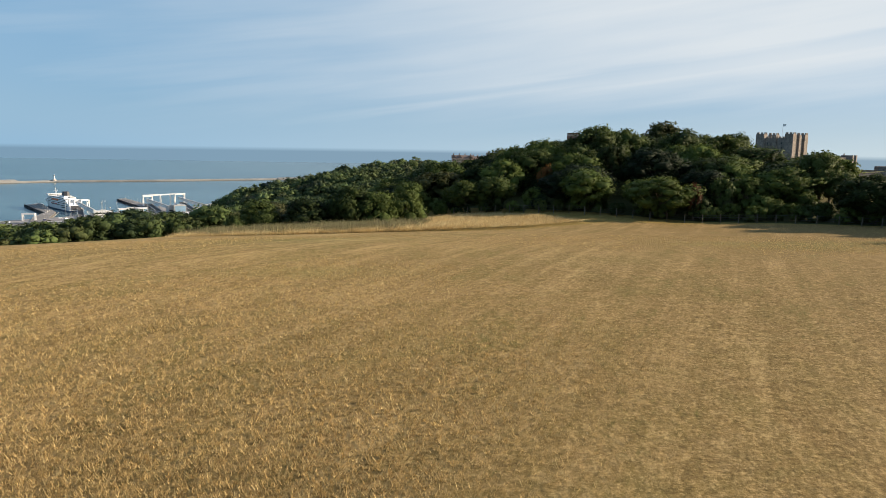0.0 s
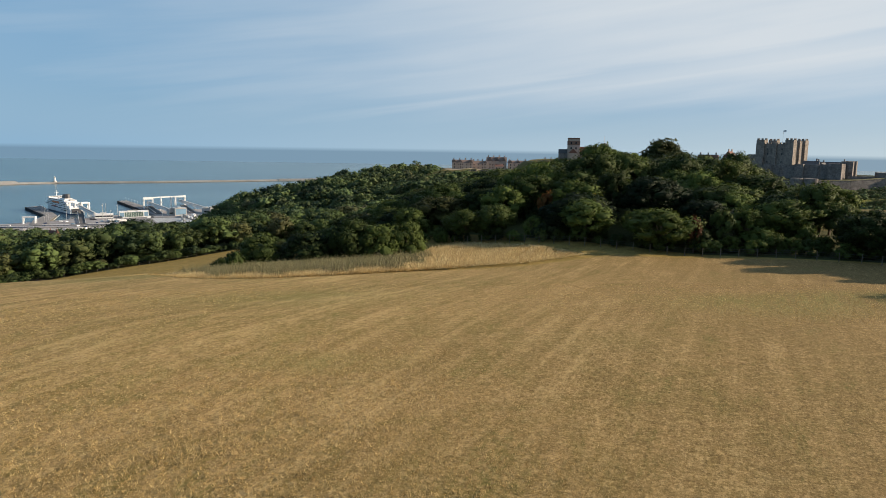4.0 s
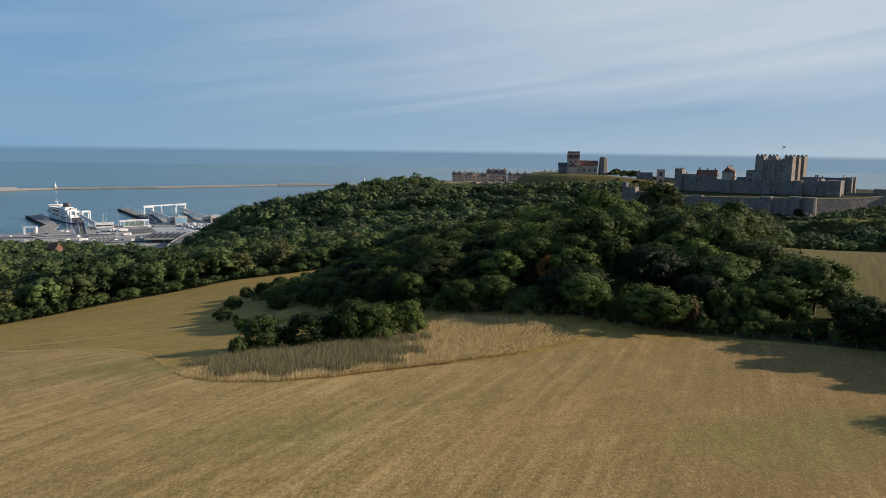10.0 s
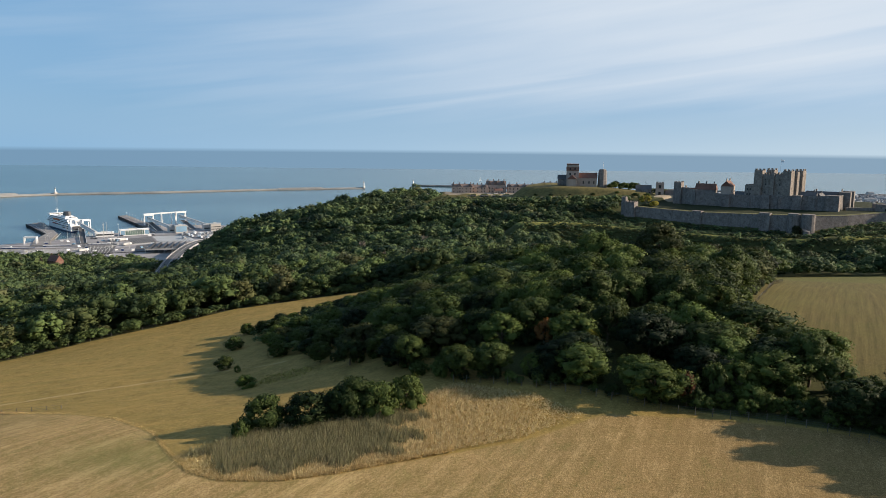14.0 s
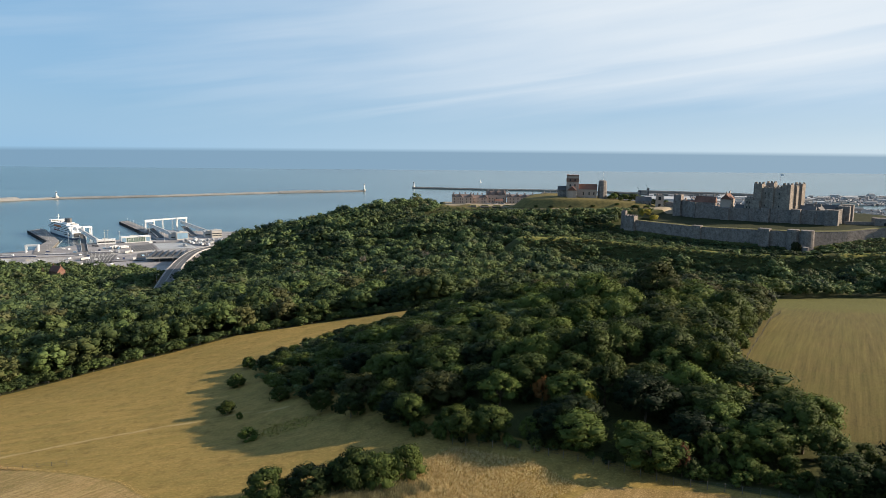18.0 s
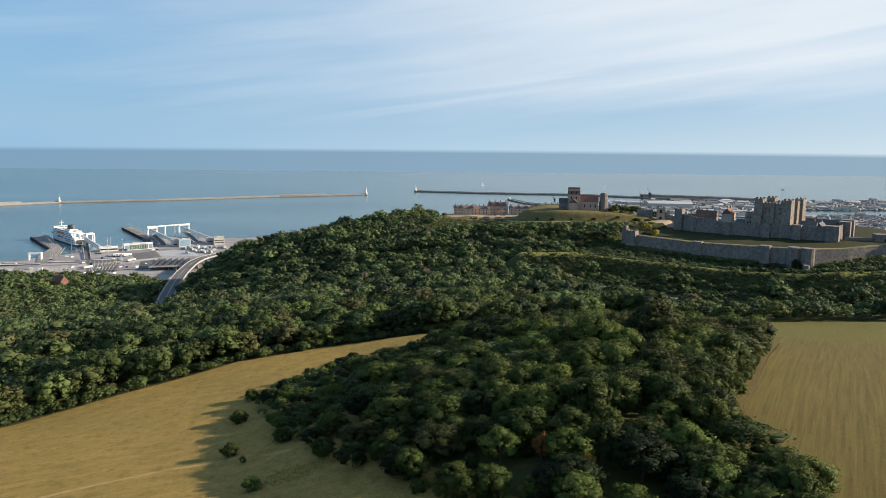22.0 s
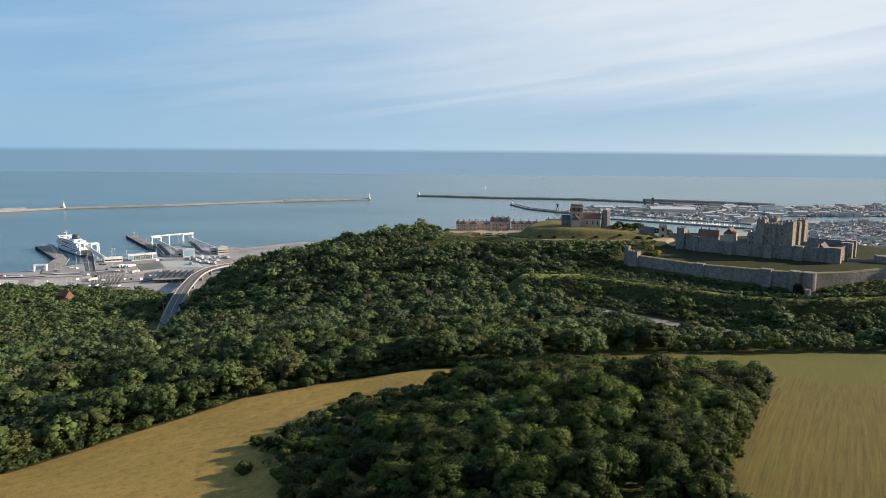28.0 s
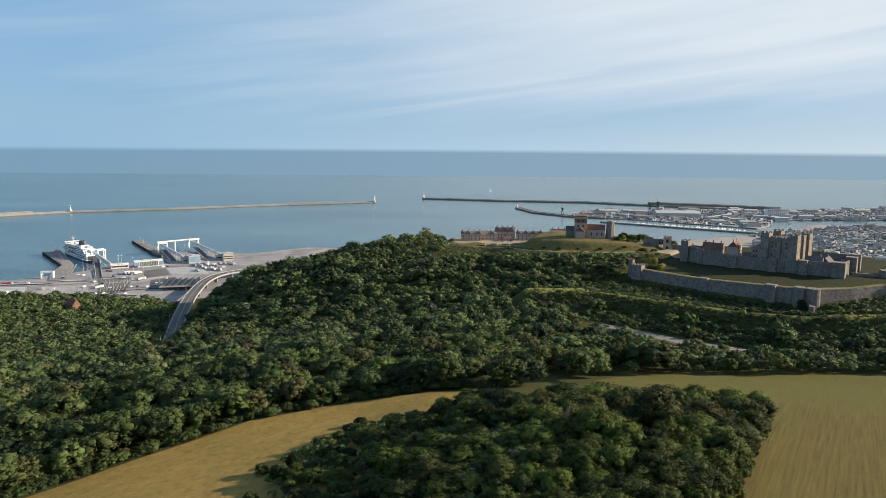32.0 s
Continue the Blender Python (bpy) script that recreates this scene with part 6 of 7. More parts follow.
portal(-590, 1071, 3.6, 17, 11, 10, "white steel portal frame over a small link span")
portal(-509, 1334, 3.6, 16, 20, 32, "tall white steel portal frame over a ferry link span", 7)
portal(-461, 1372, 3.6, 18, 22, 32, "tall white steel portal frame over a ferry link span", 7)
portal(-601, 1262, 3.6, 24, 17, 42, "white steel passenger gantry at the ferry's stern", 10)
gb = thing("gantry_bridge", pose(0, 0, 0), "long white box girder linking the two portals", "gantry")
part("girder", Solid().beam((-520, 1338, 24), (-452, 1380, 26), 2.4), M_WHITE, gb)
for x, y in ((-492, 1354), (-476, 1364)):
    part("column", Solid().box(x - 1, y - 1, 3, x + 1, y + 1, 25), M_WHITE, gb)


def walkway(a, b, w, label, legs=3, material=M_WHITE):
    g = thing("covered_walkway", pose(0, 0, 0), label, "walkway", "passenger walkways")
    part("tube", Solid().beam(a, b, w), material, g)
    part("roof", Solid().beam((a[0], a[1], a[2] + w * 0.55), (b[0], b[1], b[2] + w * 0.55), w * 0.7), M_GREYROOF, g)
    for i in range(1, legs + 1):
        u = i / (legs + 1)
        p = [a[k] + (b[k] - a[k]) * u for k in range(3)]
        part("leg", Solid().box(p[0] - 0.5, p[1] - 0.5, 2.5, p[0] + 0.5, p[1] + 0.5, p[2]), M_GREYROOF, g)


walkway((-593, 1240, 14), (-530, 1158, 9), 4.5, "white covered passenger walkway sloping down from the ferry")
walkway((-521, 1362, 13), (-422, 1222, 9), 4.0, "long white covered walkway down to the terminal building")
walkway((-472, 1400, 14), (-364, 1252, 9), 4.0, "long white covered walkway down to the terminal building")
for a, b, w in (((-598, 1250, 6), (-512, 1075, 4.2), 9), ((-512, 1345, 8), (-455, 1240, 4.2), 10), ((-462, 1385, 8), (-405, 1270, 4.2), 10)):
    g = thing("vehicle_ramp", pose(0, 0, 0), "dark steel vehicle ramp to a ferry berth", "ramp", "vehicle ramps")
    d = Vector((b[0] - a[0], b[1] - a[1])).normalized()
    n = Vector((-d.y, d.x)) * w / 2
    q = [(a[0] - n.x, a[1] - n.y), (b[0] - n.x, b[1] - n.y), (b[0] + n.x, b[1] + n.y), (a[0] + n.x, a[1] + n.y)]
    zz = (a[2], b[2], b[2], a[2])
    part("deck", Solid().add([(*p, z - 0.8) for p, z in zip(q, zz)] + [(*p, z) for p, z in zip(q, zz)], [(3, 2, 1, 0), (4, 5, 6, 7), (0, 1, 5, 4), (1, 2, 6, 5), (2, 3, 7, 6), (3, 0, 4, 7)]), M_ASPHALT, g)
    for i in (0, 3):
        j = (1, 2)[i == 3]
        part("side_rail", Solid().beam((*q[i], zz[i] + 0.9), (*q[j], zz[j] + 0.9), 0.9), M_GREYROOF, g)


def block(name, x, y, w, d, h, turn, wallm, roofm, label, bands=(), group="", z=3.6, panel=None):
    """A flat-roofed building with a parapet, rows of glazing and roof plant."""
    b = thing(name, pose(x, y, z, 0, 0, turn), label, "building", group)
    part("wall", Solid().box(-w / 2, -d / 2, -1, w / 2, d / 2, h), wallm, b)
    part("roof", Solid().box(-w / 2 - 0.3, -d / 2 - 0.3, h, w / 2 + 0.3, d / 2 + 0.3, h + 0.6), roofm, b)
    for z0, z1 in bands:
        part("window_band", Solid().box(-w / 2 + 0.8, -d / 2 - 0.08, z0, w / 2 - 0.8, -d / 2 + 0.1, z1), M_GLASS, b)
        part("window_band", Solid().box(w / 2 - 0.1, -d / 2 + 0.8, z0, w / 2 + 0.08, d / 2 - 0.8, z1), M_GLASS, b)
    if panel:
        part("painted_panel", Solid().box(-w / 2 + 1, -d / 2 - 0.12, 2, w / 2 - 1, -d / 2 + 0.1, h - 1), panel, b)
    part("roof_plant", Solid().box(-w * 0.2, -d * 0.2, h + 0.6, w * 0.1, d * 0.15, h + 2.2), M_GREYROOF, b)
    return b


b = block("terminal_building", -478, 1186, 46, 12, 10, 30, M_WHITE, M_WHITE, "long white terminal building with a glazed green front")
part("glazing", Solid().box(-15, -6.15, 1, 15, -5.9, 8.8), M_GREENGLASS, b, "greenish glazed front")
for i in range(12):
    part("mullion", Solid().box(-15 + i * 2.7 - 0.15, -6.3, 1, -15 + i * 2.7 + 0.15, -5.9, 8.8), M_WHITE, b)
for x in (-19, 19):
    part("painted_panel", Solid().box(x - 3, -6.15, 1.5, x + 3, -5.9, 8.5), M_BLUE, b, "pale blue picture panel")
block("terminal_building", -519, 1166, 28, 10, 7, 24, M_WHITE, M_WHITE, "low white terminal building below the walkway", ((2, 4.5),))
block("terminal_building", -412, 1222, 20, 16, 13, 33, M_PALE, M_GREYROOF, "square terminal building with a bright blue painted front", panel=M_BLUE)
block("terminal_building", -428, 1226, 12, 16, 11, 33, M_GREYROOF, M_GREYROOF, "grey terminal annexe with a dark window band", ((3, 5),))
block("terminal_building", -359, 1252, 18, 15, 13, 25, M_PALE, M_GREYROOF, "square pale terminal building with a lettered front", ((3, 4.5), (7, 8.5)))
block("terminal_building", -376, 1262, 16, 15, 10, 25, M_GREYROOF, M_GREYROOF, "grey terminal annexe with a dark window band", ((3, 5),))
sh = thing("toll_canopy", pose(-352, 1006, 3.6, 0, 0, 12), "long dark saw-tooth canopy over the check-in lanes", "canopy")
for i in range(7):
    x = -34 + i * 8.6
    part("roof_bay", Solid().add([(x, -22, 7), (x + 8.2, -22, 7), (x + 8.2, -22, 11), (x, 22, 7), (x + 8.2, 22, 7), (x + 8.2, 22, 11)], [(0, 1, 2), (3, 5, 4), (0, 2, 5, 3), (0, 3, 4, 1), (1, 4, 5, 2)]), M_ROOFDARK, sh)
    part("valley", Solid().box(x + 8.2, -22, 6.6, x + 8.6, 22, 11.2), M_DARK, sh)
    for y in (-18, 0, 18):
        part("column", Solid().box(x - 0.3, y - 0.3, -0.5, x + 0.3, y + 0.3, 7), M_GREYROOF, sh)
part("fascia", Solid().box(-34, -22.6, 5.2, 26.2, -22, 7), M_PALE, sh)


def lorry(x, y, turn, label, body, z=3.75, cabm=None):
    t = thing("lorry", pose(x, y, z, 0, 0, turn), label, "lorry", "parked lorries")
    part("trailer", Solid().box(-6.8, -1.25, 1.1, 6.0, 1.25, 4.1), body, t)
    part("cab", Solid().prism([(6.4, -1.2), (8.6, -1.2), (8.8, 0), (8.6, 1.2), (6.4, 1.2)], 0.6, 3.7, 0.96), cabm or M_WHITE, t)
    for wx in (-5.6, -4.4, 5.0, 7.6):
        for wy in (-1.05, 1.05):
            part("wheel", Solid().beam((wx, wy - 0.18, 0.5), (wx, wy + 0.18, 0.5), 0.85), M_DARK, t)


trucks = random.Random(3)
spots = [(-484, 1112, 62), (-480, 1108, 62), (-476, 1110, 62), (-470, 1112, 62), (-466, 1109, 62), (-476, 996, 65), (-622, 1018, 8), (-600, 1022, 8), (-440, 1060, 65)]
spots += [(-372 + trucks.uniform(-26, 40), 1165 + trucks.uniform(-30, 45), 118 + trucks.uniform(-8, 8)) for _ in range(26)]
for i, (x, y, a) in enumerate(spots):
    red = i == 6
    lorry(x, y, a, "red articulated lorry parked on the dock apron" if red else "white articulated lorry parked on the dock apron", M_RED if red else (M_WHITE, M_SHED, M_GREYROOF)[i % 3])
for i in range(34):
    x, y = trucks.uniform(-560, -370), trucks.uniform(950, 1190)
    row = trucks.choice((62, 242, 15))
    mast = i % 4 == 0
    if mast:
        t = thing("light_mast", pose(x, y, 3.6), "tall slim lighting mast on the dock apron", "light mast", "dock lighting masts")
        part("pole", Solid().tube(0, 0, 0, 26, 0.35, 0.18, 6), M_GREYROOF, t)
        part("lamp_ring", Solid().tube(0, 0, 25.4, 26.2, 1.3, 1.2, 8), M_GREYROOF, t)
    else:
        t = thing("van", pose(x, y, 3.75, 0, 0, row), "small white van on the dock apron", "van", "parked vans")
        part("body", Solid().box(-2.4, -0.95, 0.4, 1.4, 0.95, 2.3).box(1.4, -0.9, 0.4, 2.5, 0.9, 1.5), trucks.choice((M_WHITE, M_WHITE, M_DARK, M_BLUE)), t)
        for wx in (-1.6, 1.6):
            for wy in (-0.85, 0.85):
                part("wheel", Solid().beam((wx, wy - 0.1, 0.32), (wx, wy + 0.1, 0.32), 0.6), M_DARK, t)

house("cottage", -434, 838, 11, 17, 10, 6, 12.5, -32, M_BRICKRED, M_TILE, "red brick house with a red and slate roof among trees", chimneys=((-7, 0), (7, 0)), rows=(1.5, 4.5))
house("cottage", -455, 842, 10, 9, 7, 4.5, 8, -32, M_BRICKRED, M_TILE, "small red brick house among the trees", chimneys=((3, 0),), rows=(1.5,), n=2)

# kiosks, fences and rails on the apron
yard = random.Random(21)
for i in range(17):
    x, y = yard.uniform(-590, -380), yard.uniform(945, 1200)
    if y > 1210 - (x + 590) * 0.1 or y > 1060 + (x + 590) * 1.4:
        continue
    w, d, h = yard.uniform(2.5, 5), yard.uniform(2.2, 3.5), yard.uniform(2.4, 3.2)
    k = thing("kiosk", pose(x, y, 3.6, 0, 0, yard.choice((12, 62, 28))), "small dockside cabin on the apron", "cabin", "dock cabins")
    part("wall", Solid().box(-w / 2, -d / 2, -0.2, w / 2, d / 2, h), yard.choice((M_WHITE, M_GREYROOF, M_PALE, M_NAVY)), k)
    part("roof", Solid().box(-w / 2 - 0.3, -d / 2 - 0.3, h, w / 2 + 0.3, d / 2 + 0.3, h + 0.3), M_GREYROOF, k)
for a, b in (((-640, 1035), (-470, 1050)), ((-560, 1048), (-440, 1070)), ((-640, 940), (-400, 945)), ((-480, 960), (-380, 1000)), ((-600, 1005), (-520, 1030))):
    k = thing("barrier_wall", pose(0, 0, 0), "long low concrete barrier across the dock apron", "barrier", "dock barriers")
    part("wall", Solid().beam((*a, 4.0), (*b, 4.0), 1.2), M_DARK if a[1] < 1000 else M_CONCRETE, k)

for a, b in (((-628, 1014), (-560, 1026)), ((-556, 1042), (-520, 1050)), ((-500, 1062), (-470, 1070))):
    k = thing("traffic_barrier", pose(0, 0, 0), "low blue and white barrier beside the dock road", "barrier", "dock barriers")
    part("wall", Solid().beam((*a, 4.3), (*b, 4.3), 1.5), M_NAVY, k)
    part("stripe", Solid().beam((*a, 5.3), (*b, 5.3), 0.9), M_WHITE, k)
for (ax, ay), (bx, by), n in (((-722, 1342), (-612, 1170), 7), ((-618, 1490), (-512, 1330), 7), ((-598, 1150), (-566, 1066), 4)):
    for i in range(n):
        u = (i + 0.5) / n
        l = thing("pier_lamp", pose(ax + (bx - ax) * u, ay + (by - ay) * u, 4.6), "slim grey lamp post on the pier", "street lamp", "pier lamps")
        part("pole", Solid().tube(0, 0, 0, 9, 0.22, 0.14, 6), M_GREYROOF, l)
        part("lamp_head", Solid().box(-0.3, -0.9, 8.9, 0.3, 0.9, 9.2), M_WHITE, l)
for (ax, ay), (bx, by) in (((-731, 1334), (-622, 1182)), ((-628, 1498), (-514, 1334)), ((-604, 1190), (-574, 1112))):
    r = thing("pier_railing", pose(0, 0, 0), "pale railing along the edge of the pier", "railing", "pier railings")
    for z in (5.2, 5.8):
        part("rail", Solid().beam((ax, ay, z), (bx, by, z), 0.22), M_GREYROOF, r)
    for i in range(13):
        u = i / 12
        part("post", Solid().beam((ax + (bx - ax) * u, ay + (by - ay) * u, 4.5), (ax + (bx - ax) * u, ay + (by - ay) * u, 5.9), 0.22), M_GREYROOF, r)
# lane markings that sweep across the apron
for k, (off, material) in enumerate(((0, M_LINE), (7, M_LINE), (16, M_LINE), (24, M_ASPHALT))):
    pts = [(-640, 985 + off), (-560, 990 + off), (-500, 1012 + off), (-450, 1050 + off), (-410, 1085 + off * 0.8), (-360, 1098 + off * 0.6)]
    t = thing("lane_marking", pose(0, 0, 0), "painted lane line on the dock apron", "marking", kind="structure")
    for (ax, ay), (bx, by) in zip(pts, pts[1:]):
        part("line", Solid().beam((ax, ay, 3.62), (bx, by, 3.62), 0.5 if material is M_LINE else 0.46), material, t)

# ---- outer harbour, moles and town ----
def mole(name, pts, wide, top, label, material=M_CONCRETE, ledge=True):
    t = thing(name, pose(0, 0, 0), label, "breakwater")
    for (ax, ay), (bx, by) in zip(pts, pts[1:]):
        d = Vector((bx - ax, by - ay)).normalized()
        n = Vector((-d.y, d.x))

        def band(o0, o1, z0, z1, sh=1.0):
            q = [Vector((ax, ay)) + n * o0, Vector((bx, by)) + n * o0, Vector((bx, by)) + n * o1, Vector((ax, ay)) + n * o1]
            return Solid().add([(*p, z0) for p in q] + [(*p, z1) for p in q], [(3, 2, 1, 0), (4, 5, 6, 7), (0, 1, 5, 4), (1, 2, 6, 5), (2, 3, 7, 6), (3, 0, 4, 7)])
        part("wall", band(-wide / 2, wide / 2, -4, top), material, t)
        if ledge:
            part("parapet", band(wide / 2 - 2.2, wide / 2 + 0.4, top, top + 1.6), material, t)
        part("weed_line", band(-wide / 2 - 0.3, wide / 2 + 0.3, -4, 1.2), M_QUAY, t, "dark tidal band")
    return t


mole("breakwater", [(-1700, 1790), (-1240, 2026), (-1102, 2156), (-836, 2270), (-482, 2471), (-180, 2594)], 13, 4.2, "long pale stone breakwater across the harbour mouth", M_BREAK)
mole("breakwater", [(-1500, 1885), (-1250, 2022), (-1180, 2090)], 22, 8.5, "broad raised end of the stone breakwater", M_BREAK)
mole("breakwater", [(-480, 2472), (-330, 2535)], 16, 6.5, "raised gun battery on the breakwater", M_BREAK)
mole("pier", [(1, 2790), (288, 2695), (627, 2640), (850, 2511), (1090, 2386)], 16, 5.5, "long stone pier closing the western harbour", M_GREYSTONE)
mole("pier", [(850, 2535), (1100, 2420), (1250, 2330)], 14, 13, "high dark sea wall behind the western dock", M_GREYSTONE)
mole("pier", [(334, 2385), (367, 2222), (455, 2098), (560, 2050)], 15, 4.5, "low inner pier with a small beacon", M_GREYSTONE)
mole("marina_wall", [(520, 1952), (562, 1920), (700, 1815), (858, 1700)], 14, 4.0, "long pale marina breakwater", M_CONCRETE, False)


def lighthouse(x, y, z, h, r, label):
    t = thing("lighthouse", pose(x, y, z), label, "lighthouse", "harbour lighthouses")
    part("base", Solid().tube(0, 0, -1, 4, r * 2.0, r * 1.9, 12), M_PALE, t)
    part("tower", Solid().tube(0, 0, 4, h, r, r * 0.72, 12), M_WHITE, t)
    part("gallery", Solid().tube(0, 0, h, h + 0.7, r * 1.15, r * 1.15, 12), M_PALE, t)
    part("lantern", Solid().tube(0, 0, h + 0.7, h + 3.2, r * 0.6, r * 0.6, 10), M_GLASS, t)
    part("cap", Solid().tube(0, 0, h + 3.2, h + 5.0, r * 0.7, r * 0.1, 10), M_WHITE, t)


lighthouse(-1102, 2156, 5, 13.5, 2.8, "white lighthouse tower on the stone breakwater")
lighthouse(-183, 2590, 5, 20, 3.0, "white lighthouse at the end of the breakwater")
lighthouse(4, 2790, 5, 18, 3.2, "white lighthouse at the end of the long pier")
lighthouse(334, 2383, 4, 12, 2.2, "small white beacon at the end of the inner pier")
for pts, label in (([(455, 2098), (470, 2190), (560, 2300), (740, 2270), (800, 2350), (1100, 2390), (1250, 2330), (1700, 2480), (2000, 2200), (1650, 2040), (1250, 2040), (1060, 2015), (965, 1855), (905, 1800), (620, 2028)],
                    "broad grey quay of the western docks"),):
    s = Solid().prism(pts, -4, 3.0)
    tagged(new("pavement", mesh_of("pavement", s, M_APRON)), label, "pavement", kind="structure")
for i, (x, y) in enumerate(((600, 1905), (668, 1865), (735, 1828), (800, 1782), (850, 1752))):
    t = thing("pontoon", pose(x, y, 0, 0, 0, 42), "floating marina pontoon with moored yachts", "pontoon", "marina pontoons")
    part("deck", Solid().box(-2, 0, -0.4, 2, 86, 0.8), M_CONCRETE, t)
    for k in range(12):
        for side in (-1, 1):
            if (k * 7 + i + side) % 3:
                y0 = 5 + k * 6.6
                x0 = side * 8
                bt = part("yacht_hull", Solid().prism([(x0 - 5, y0 - 1.4), (x0 + 3, y0 - 1.5), (x0 + 6, y0), (x0 + 3, y0 + 1.5), (x0 - 5, y0 + 1.4)], 0, 1.6), M_WHITE, t)
                part("mast", Solid().tube(x0, y0, 1.6, 13, 0.12, 0.08, 5), M_WHITE, bt)
wh = house("warehouse", 800, 2110, 3, 135, 62, 13, 19, -8, M_GREYROOF, M_SHED, "very large pale grey dockside warehouse", n=10)
house("warehouse", 610, 2210, 3, 60, 26, 9, 13, -6, M_SHED, M_SHED, "white dockside warehouse with a low roof")
house("warehouse", 700, 2200, 3, 40, 24, 8, 12, -6, M_WHITE, M_GREYROOF, "white dockside warehouse with a low roof")
hotel = block("grand_building", 1130, 2128, 66, 26, 22, -6, M_WHITE, M_ROOFDARK, "tall cream waterfront building with many windows", [(3.3 + 4 * k, 3.9 + 4 * k) for k in range(5)], z=3)
for k in range(11):
    part("pier_strip", Solid().box(-32 + k * 6.3, -13.4, 0, -30.6 + k * 6.3, -12.9, 22), M_PALE, hotel)
for x, y, h in ((735, 2170, 44), (775, 2210, 52), (445, 2140, 30)):
    t = thing("dock_crane", pose(x, y, 3), "tall dark dockside crane with a raised jib", "crane", "dock cranes")
    for a in (-1, 1):
        for b in (-1, 1):
            part("leg", Solid().beam((a * 5, b * 5, 0), (a * 2, b * 2, h * 0.45), 0.7), M_DARK, t)
    part("tower", Solid().box(-1.8, -1.8, h * 0.4, 1.8, 1.8, h * 0.7), M_DARK, t)
    part("cabin", Solid().box(-4.5, -2.4, h * 0.62, 3, 2.4, h * 0.74), M_DARK, t)
    part("jib", Solid().beam((0, 0, h * 0.7), (-9, 3, h), 0.8), M_DARK, t)

town = random.Random(11)
LAND = [(455, 2098), (620, 2028), (905, 1800), (965, 1855), (1060, 2015), (1650, 2040), (1950, 2200), (1700, 2440), (1250, 2310), (1100, 2370), (800, 2330), (740, 2255), (560, 2280)]
n = 0
while n < 150:
    x, y = town.uniform(470, 1950), town.uniform(1820, 2420)
    if not inside(x, y, LAND) or (720 < x < 885 and 2060 < y < 2160) or (1090 < x < 1170 and 2105 < y < 2150):
        continue
    n += 1
    w, d, h = town.uniform(10, 46), town.uniform(8, 20), town.uniform(4, 10)
    what = town.choice(((M_SHED, M_GREYROOF, "white and grey harbour shed"), (M_GREYROOF, M_ROOFDARK, "grey sheet-metal harbour shed"), (M_PALE, M_SLATE, "pale rendered harbour building with a dark roof"), (M_SHED, M_SHED, "low white harbour shed"), (M_CONCRETE, M_ROOFDARK, "low grey-roofed harbour building")))
    house("harbour_shed", x, y, 2.9, w, d, h, h + d * 0.16, town.uniform(-25, 10), what[0], what[1], what[2] + " on the western quay", group="western harbour sheds")
for k in range(420):
    x, y = town.uniform(560, 1500), town.uniform(980, 1860)
    if y > 1500 + (x - 520) * 0.5 or y > 1850 or x / y > 0.80 or x / y < 0.5:
        continue
    w, d, h = town.uniform(8, 24), town.uniform(7, 11), town.uniform(5, 9.5)
    what = town.choice(((M_PALE, M_ROOFDARK, "cream terraced town house with a grey roof"), (M_SHED, M_GREYROOF, "white seafront house with a pale roof"), (M_PALE, M_GREYROOF, "pale flat-fronted town house with a grey roof"), (M_STONE2, M_ROOFDARK, "brownish town house with a grey roof"), (M_SHED, M_ROOFDARK, "white town house with a grey roof")))
    house("town_house", x, y, float(height(x, y)) - 0.1, w, d, h, h + 3.2, town.choice((-20, -18, 70, 66)) + town.uniform(-5, 5), what[0], what[1], what[2], chimneys=((w * 0.4, 0), (-w * 0.4, 0)), rows=(1.5, 4.2), n=4, group="town houses")
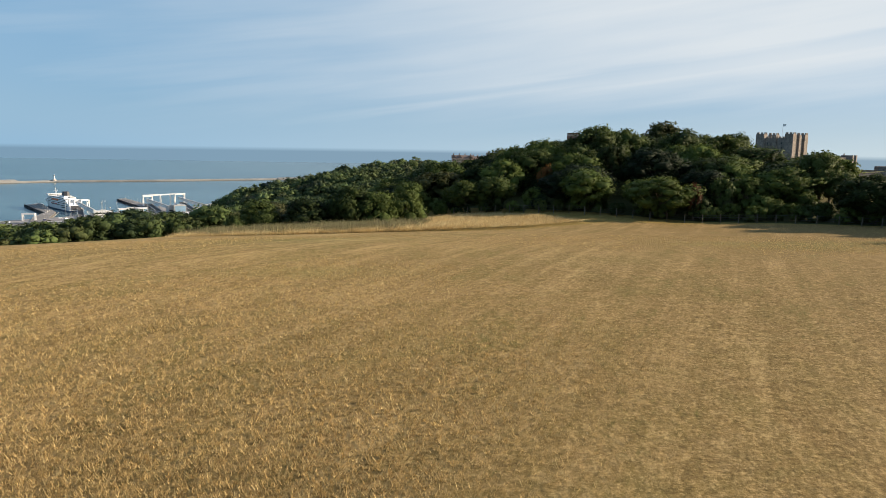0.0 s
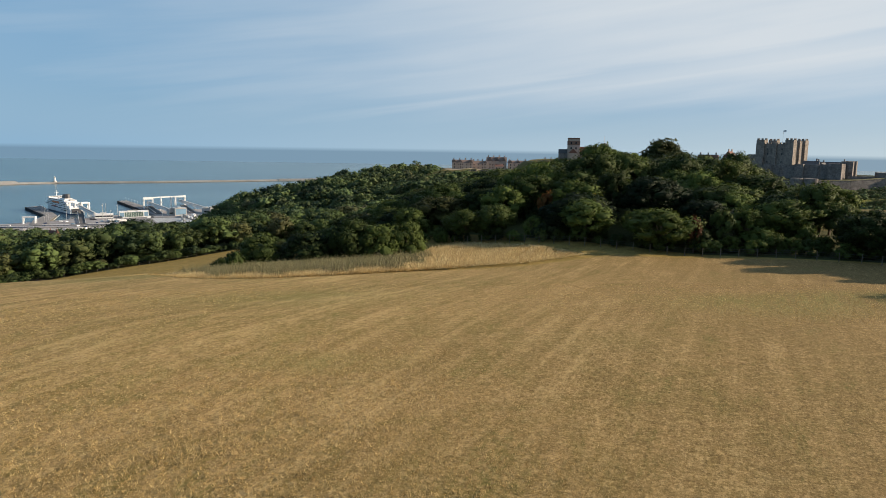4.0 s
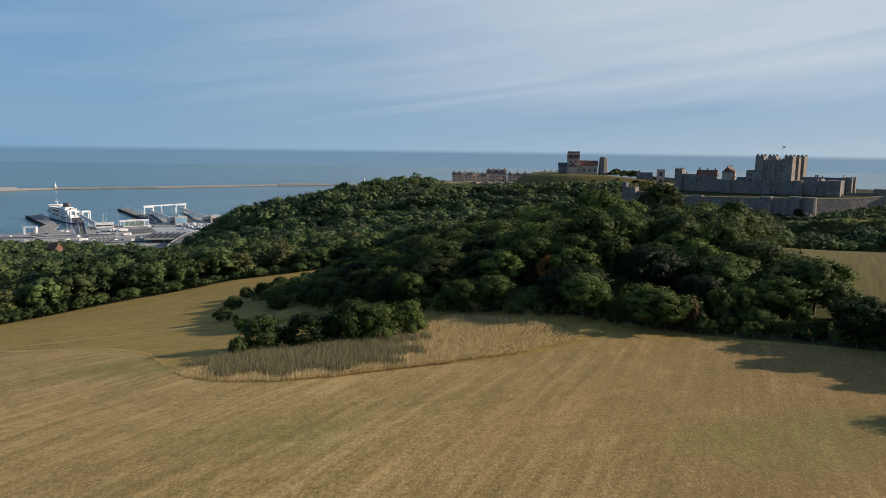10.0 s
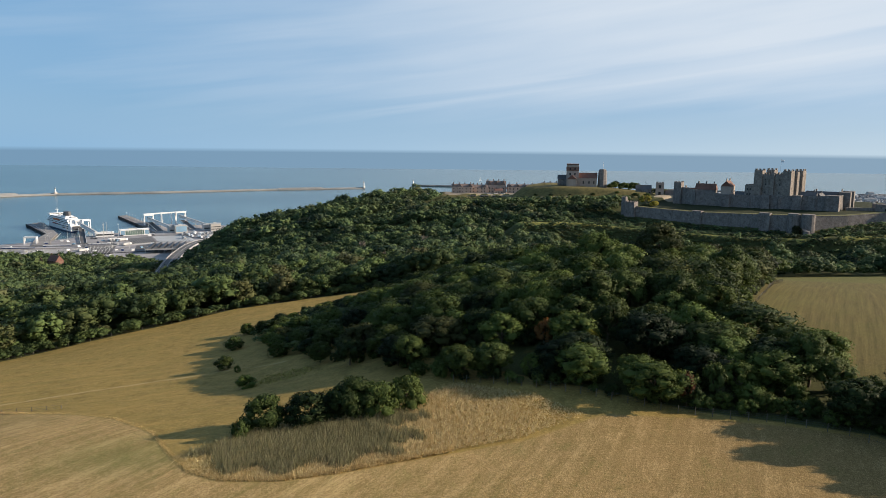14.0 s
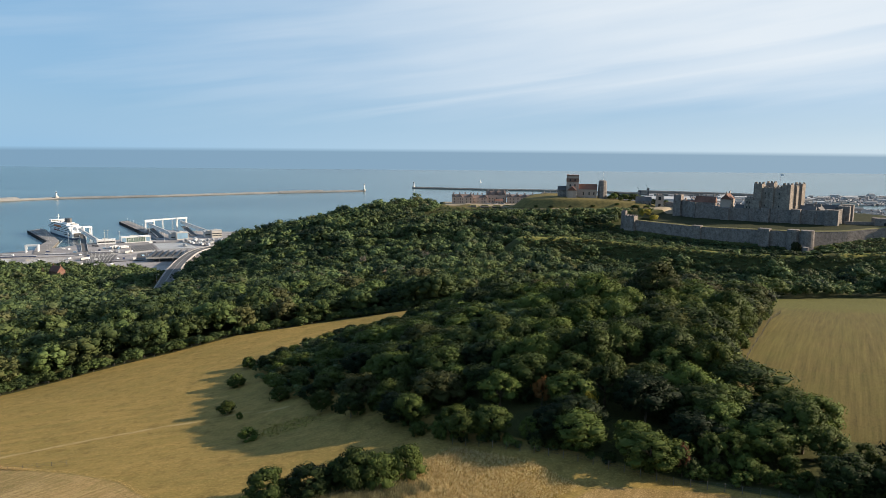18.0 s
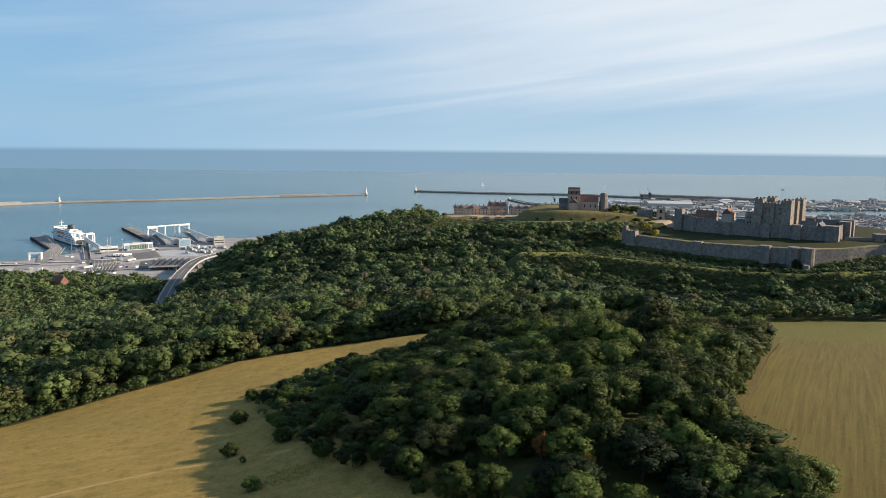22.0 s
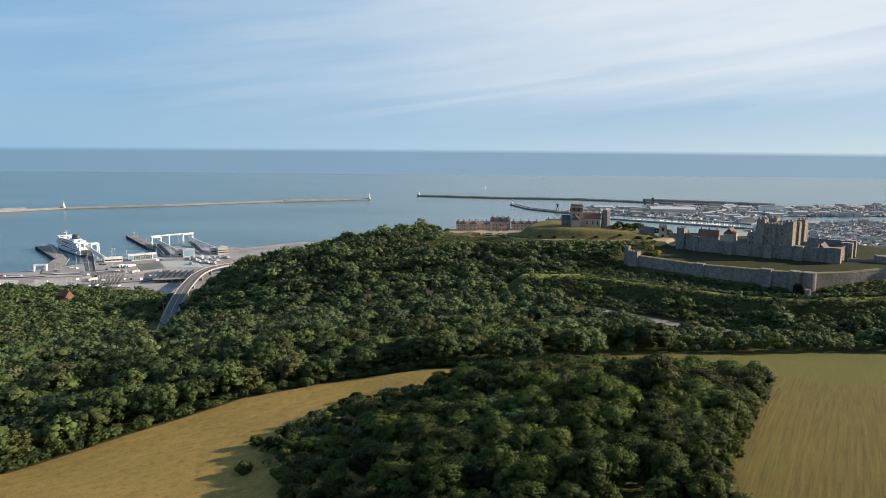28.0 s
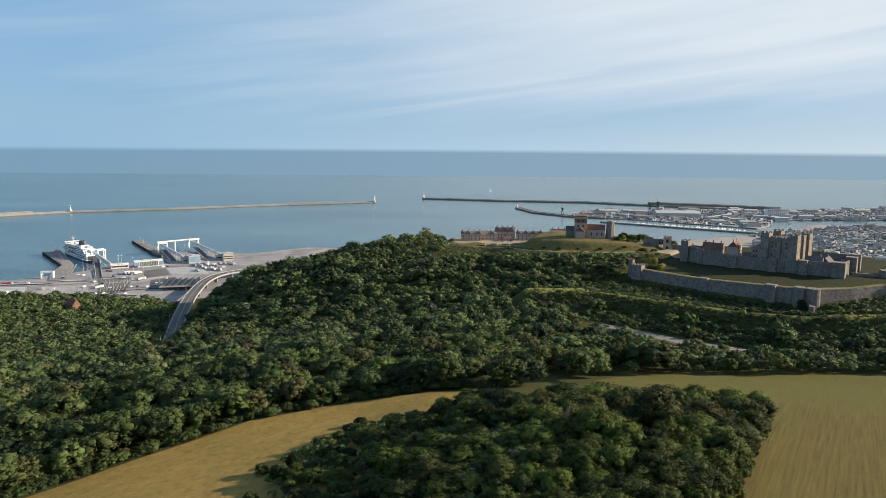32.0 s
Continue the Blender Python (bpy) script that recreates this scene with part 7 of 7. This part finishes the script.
t = thing("sailing_boat", pose(330, 3300, 0, 0, 0, 20), "small sailing boat with a white sail", "boat")
part("hull", Solid().prism([(-5, -1.5), (4, -1.5), (7, 0), (4, 1.5), (-5, 1.5)], -0.5, 1.5), M_WHITE, t)
part("sail", Solid().add([(-4, -0.05, 2.5), (1, -0.05, 2.5), (1, -0.05, 16), (-4, 0.05, 2.5), (1, 0.05, 2.5), (1, 0.05, 16)], [(0, 1, 2), (3, 5, 4), (0, 3, 4, 1), (1, 4, 5, 2), (2, 5, 3, 0)]), M_WHITE, t)
part("mast", Solid().tube(1.1, 0, 1.5, 17, 0.15, 0.1, 5), M_WHITE, t)


# containers, boats on hard standing and parked vehicles, too many to count
cl = np.random.default_rng(5)
for label, x0, x1, y0, y1, count, floor_ in (("rows of containers, boats and vehicles on the western quay", 470, 1900, 1830, 2420, 4200, 3.0), ("parked cars and small roofs in the streets of the town", 620, 1450, 1000, 1850, 5200, None)):
    s = Solid()
    for x, y, w, d, h, a in zip(cl.uniform(x0, x1, count), cl.uniform(y0, y1, count), cl.uniform(2, 12, count), cl.uniform(2, 6, count), cl.uniform(1.4, 5.5, count), cl.choice([-0.4, 1.17, -0.1, 0.6], count)):
        if (floor_ is not None and not inside(x, y, LAND)) or (floor_ is None and (y > 1500 + (x - 520) * 0.5 or x / y > 0.82 or x / y < 0.5)):
            continue
        z = floor_ if floor_ is not None else float(height(x, y))
        s.box(-w / 2, -d / 2, -0.2, w / 2, d / 2, h, Matrix.Translation((x, y, z)) @ Matrix.Rotation(a, 4, "Z"))
    m = mat("assorted paint", 0.6)
    k = Nodes(m)
    r = k.island()
    c = k.mix(k.ramp(r, 0.0, 0.5), (0.47, 0.475, 0.475), (0.22, 0.225, 0.23))
    c = k.mix(k.ramp(r, 0.62, 0.85), c, (0.14, 0.15, 0.17))
    c = k.mix(k.ramp(r, 0.95, 0.97), c, (0.20, 0.14, 0.11))
    k.color(c)
    tagged(new("quay_clutter" if floor_ else "town_clutter", mesh_of("clutter", s, m)), label, "clutter", kind="stuff")
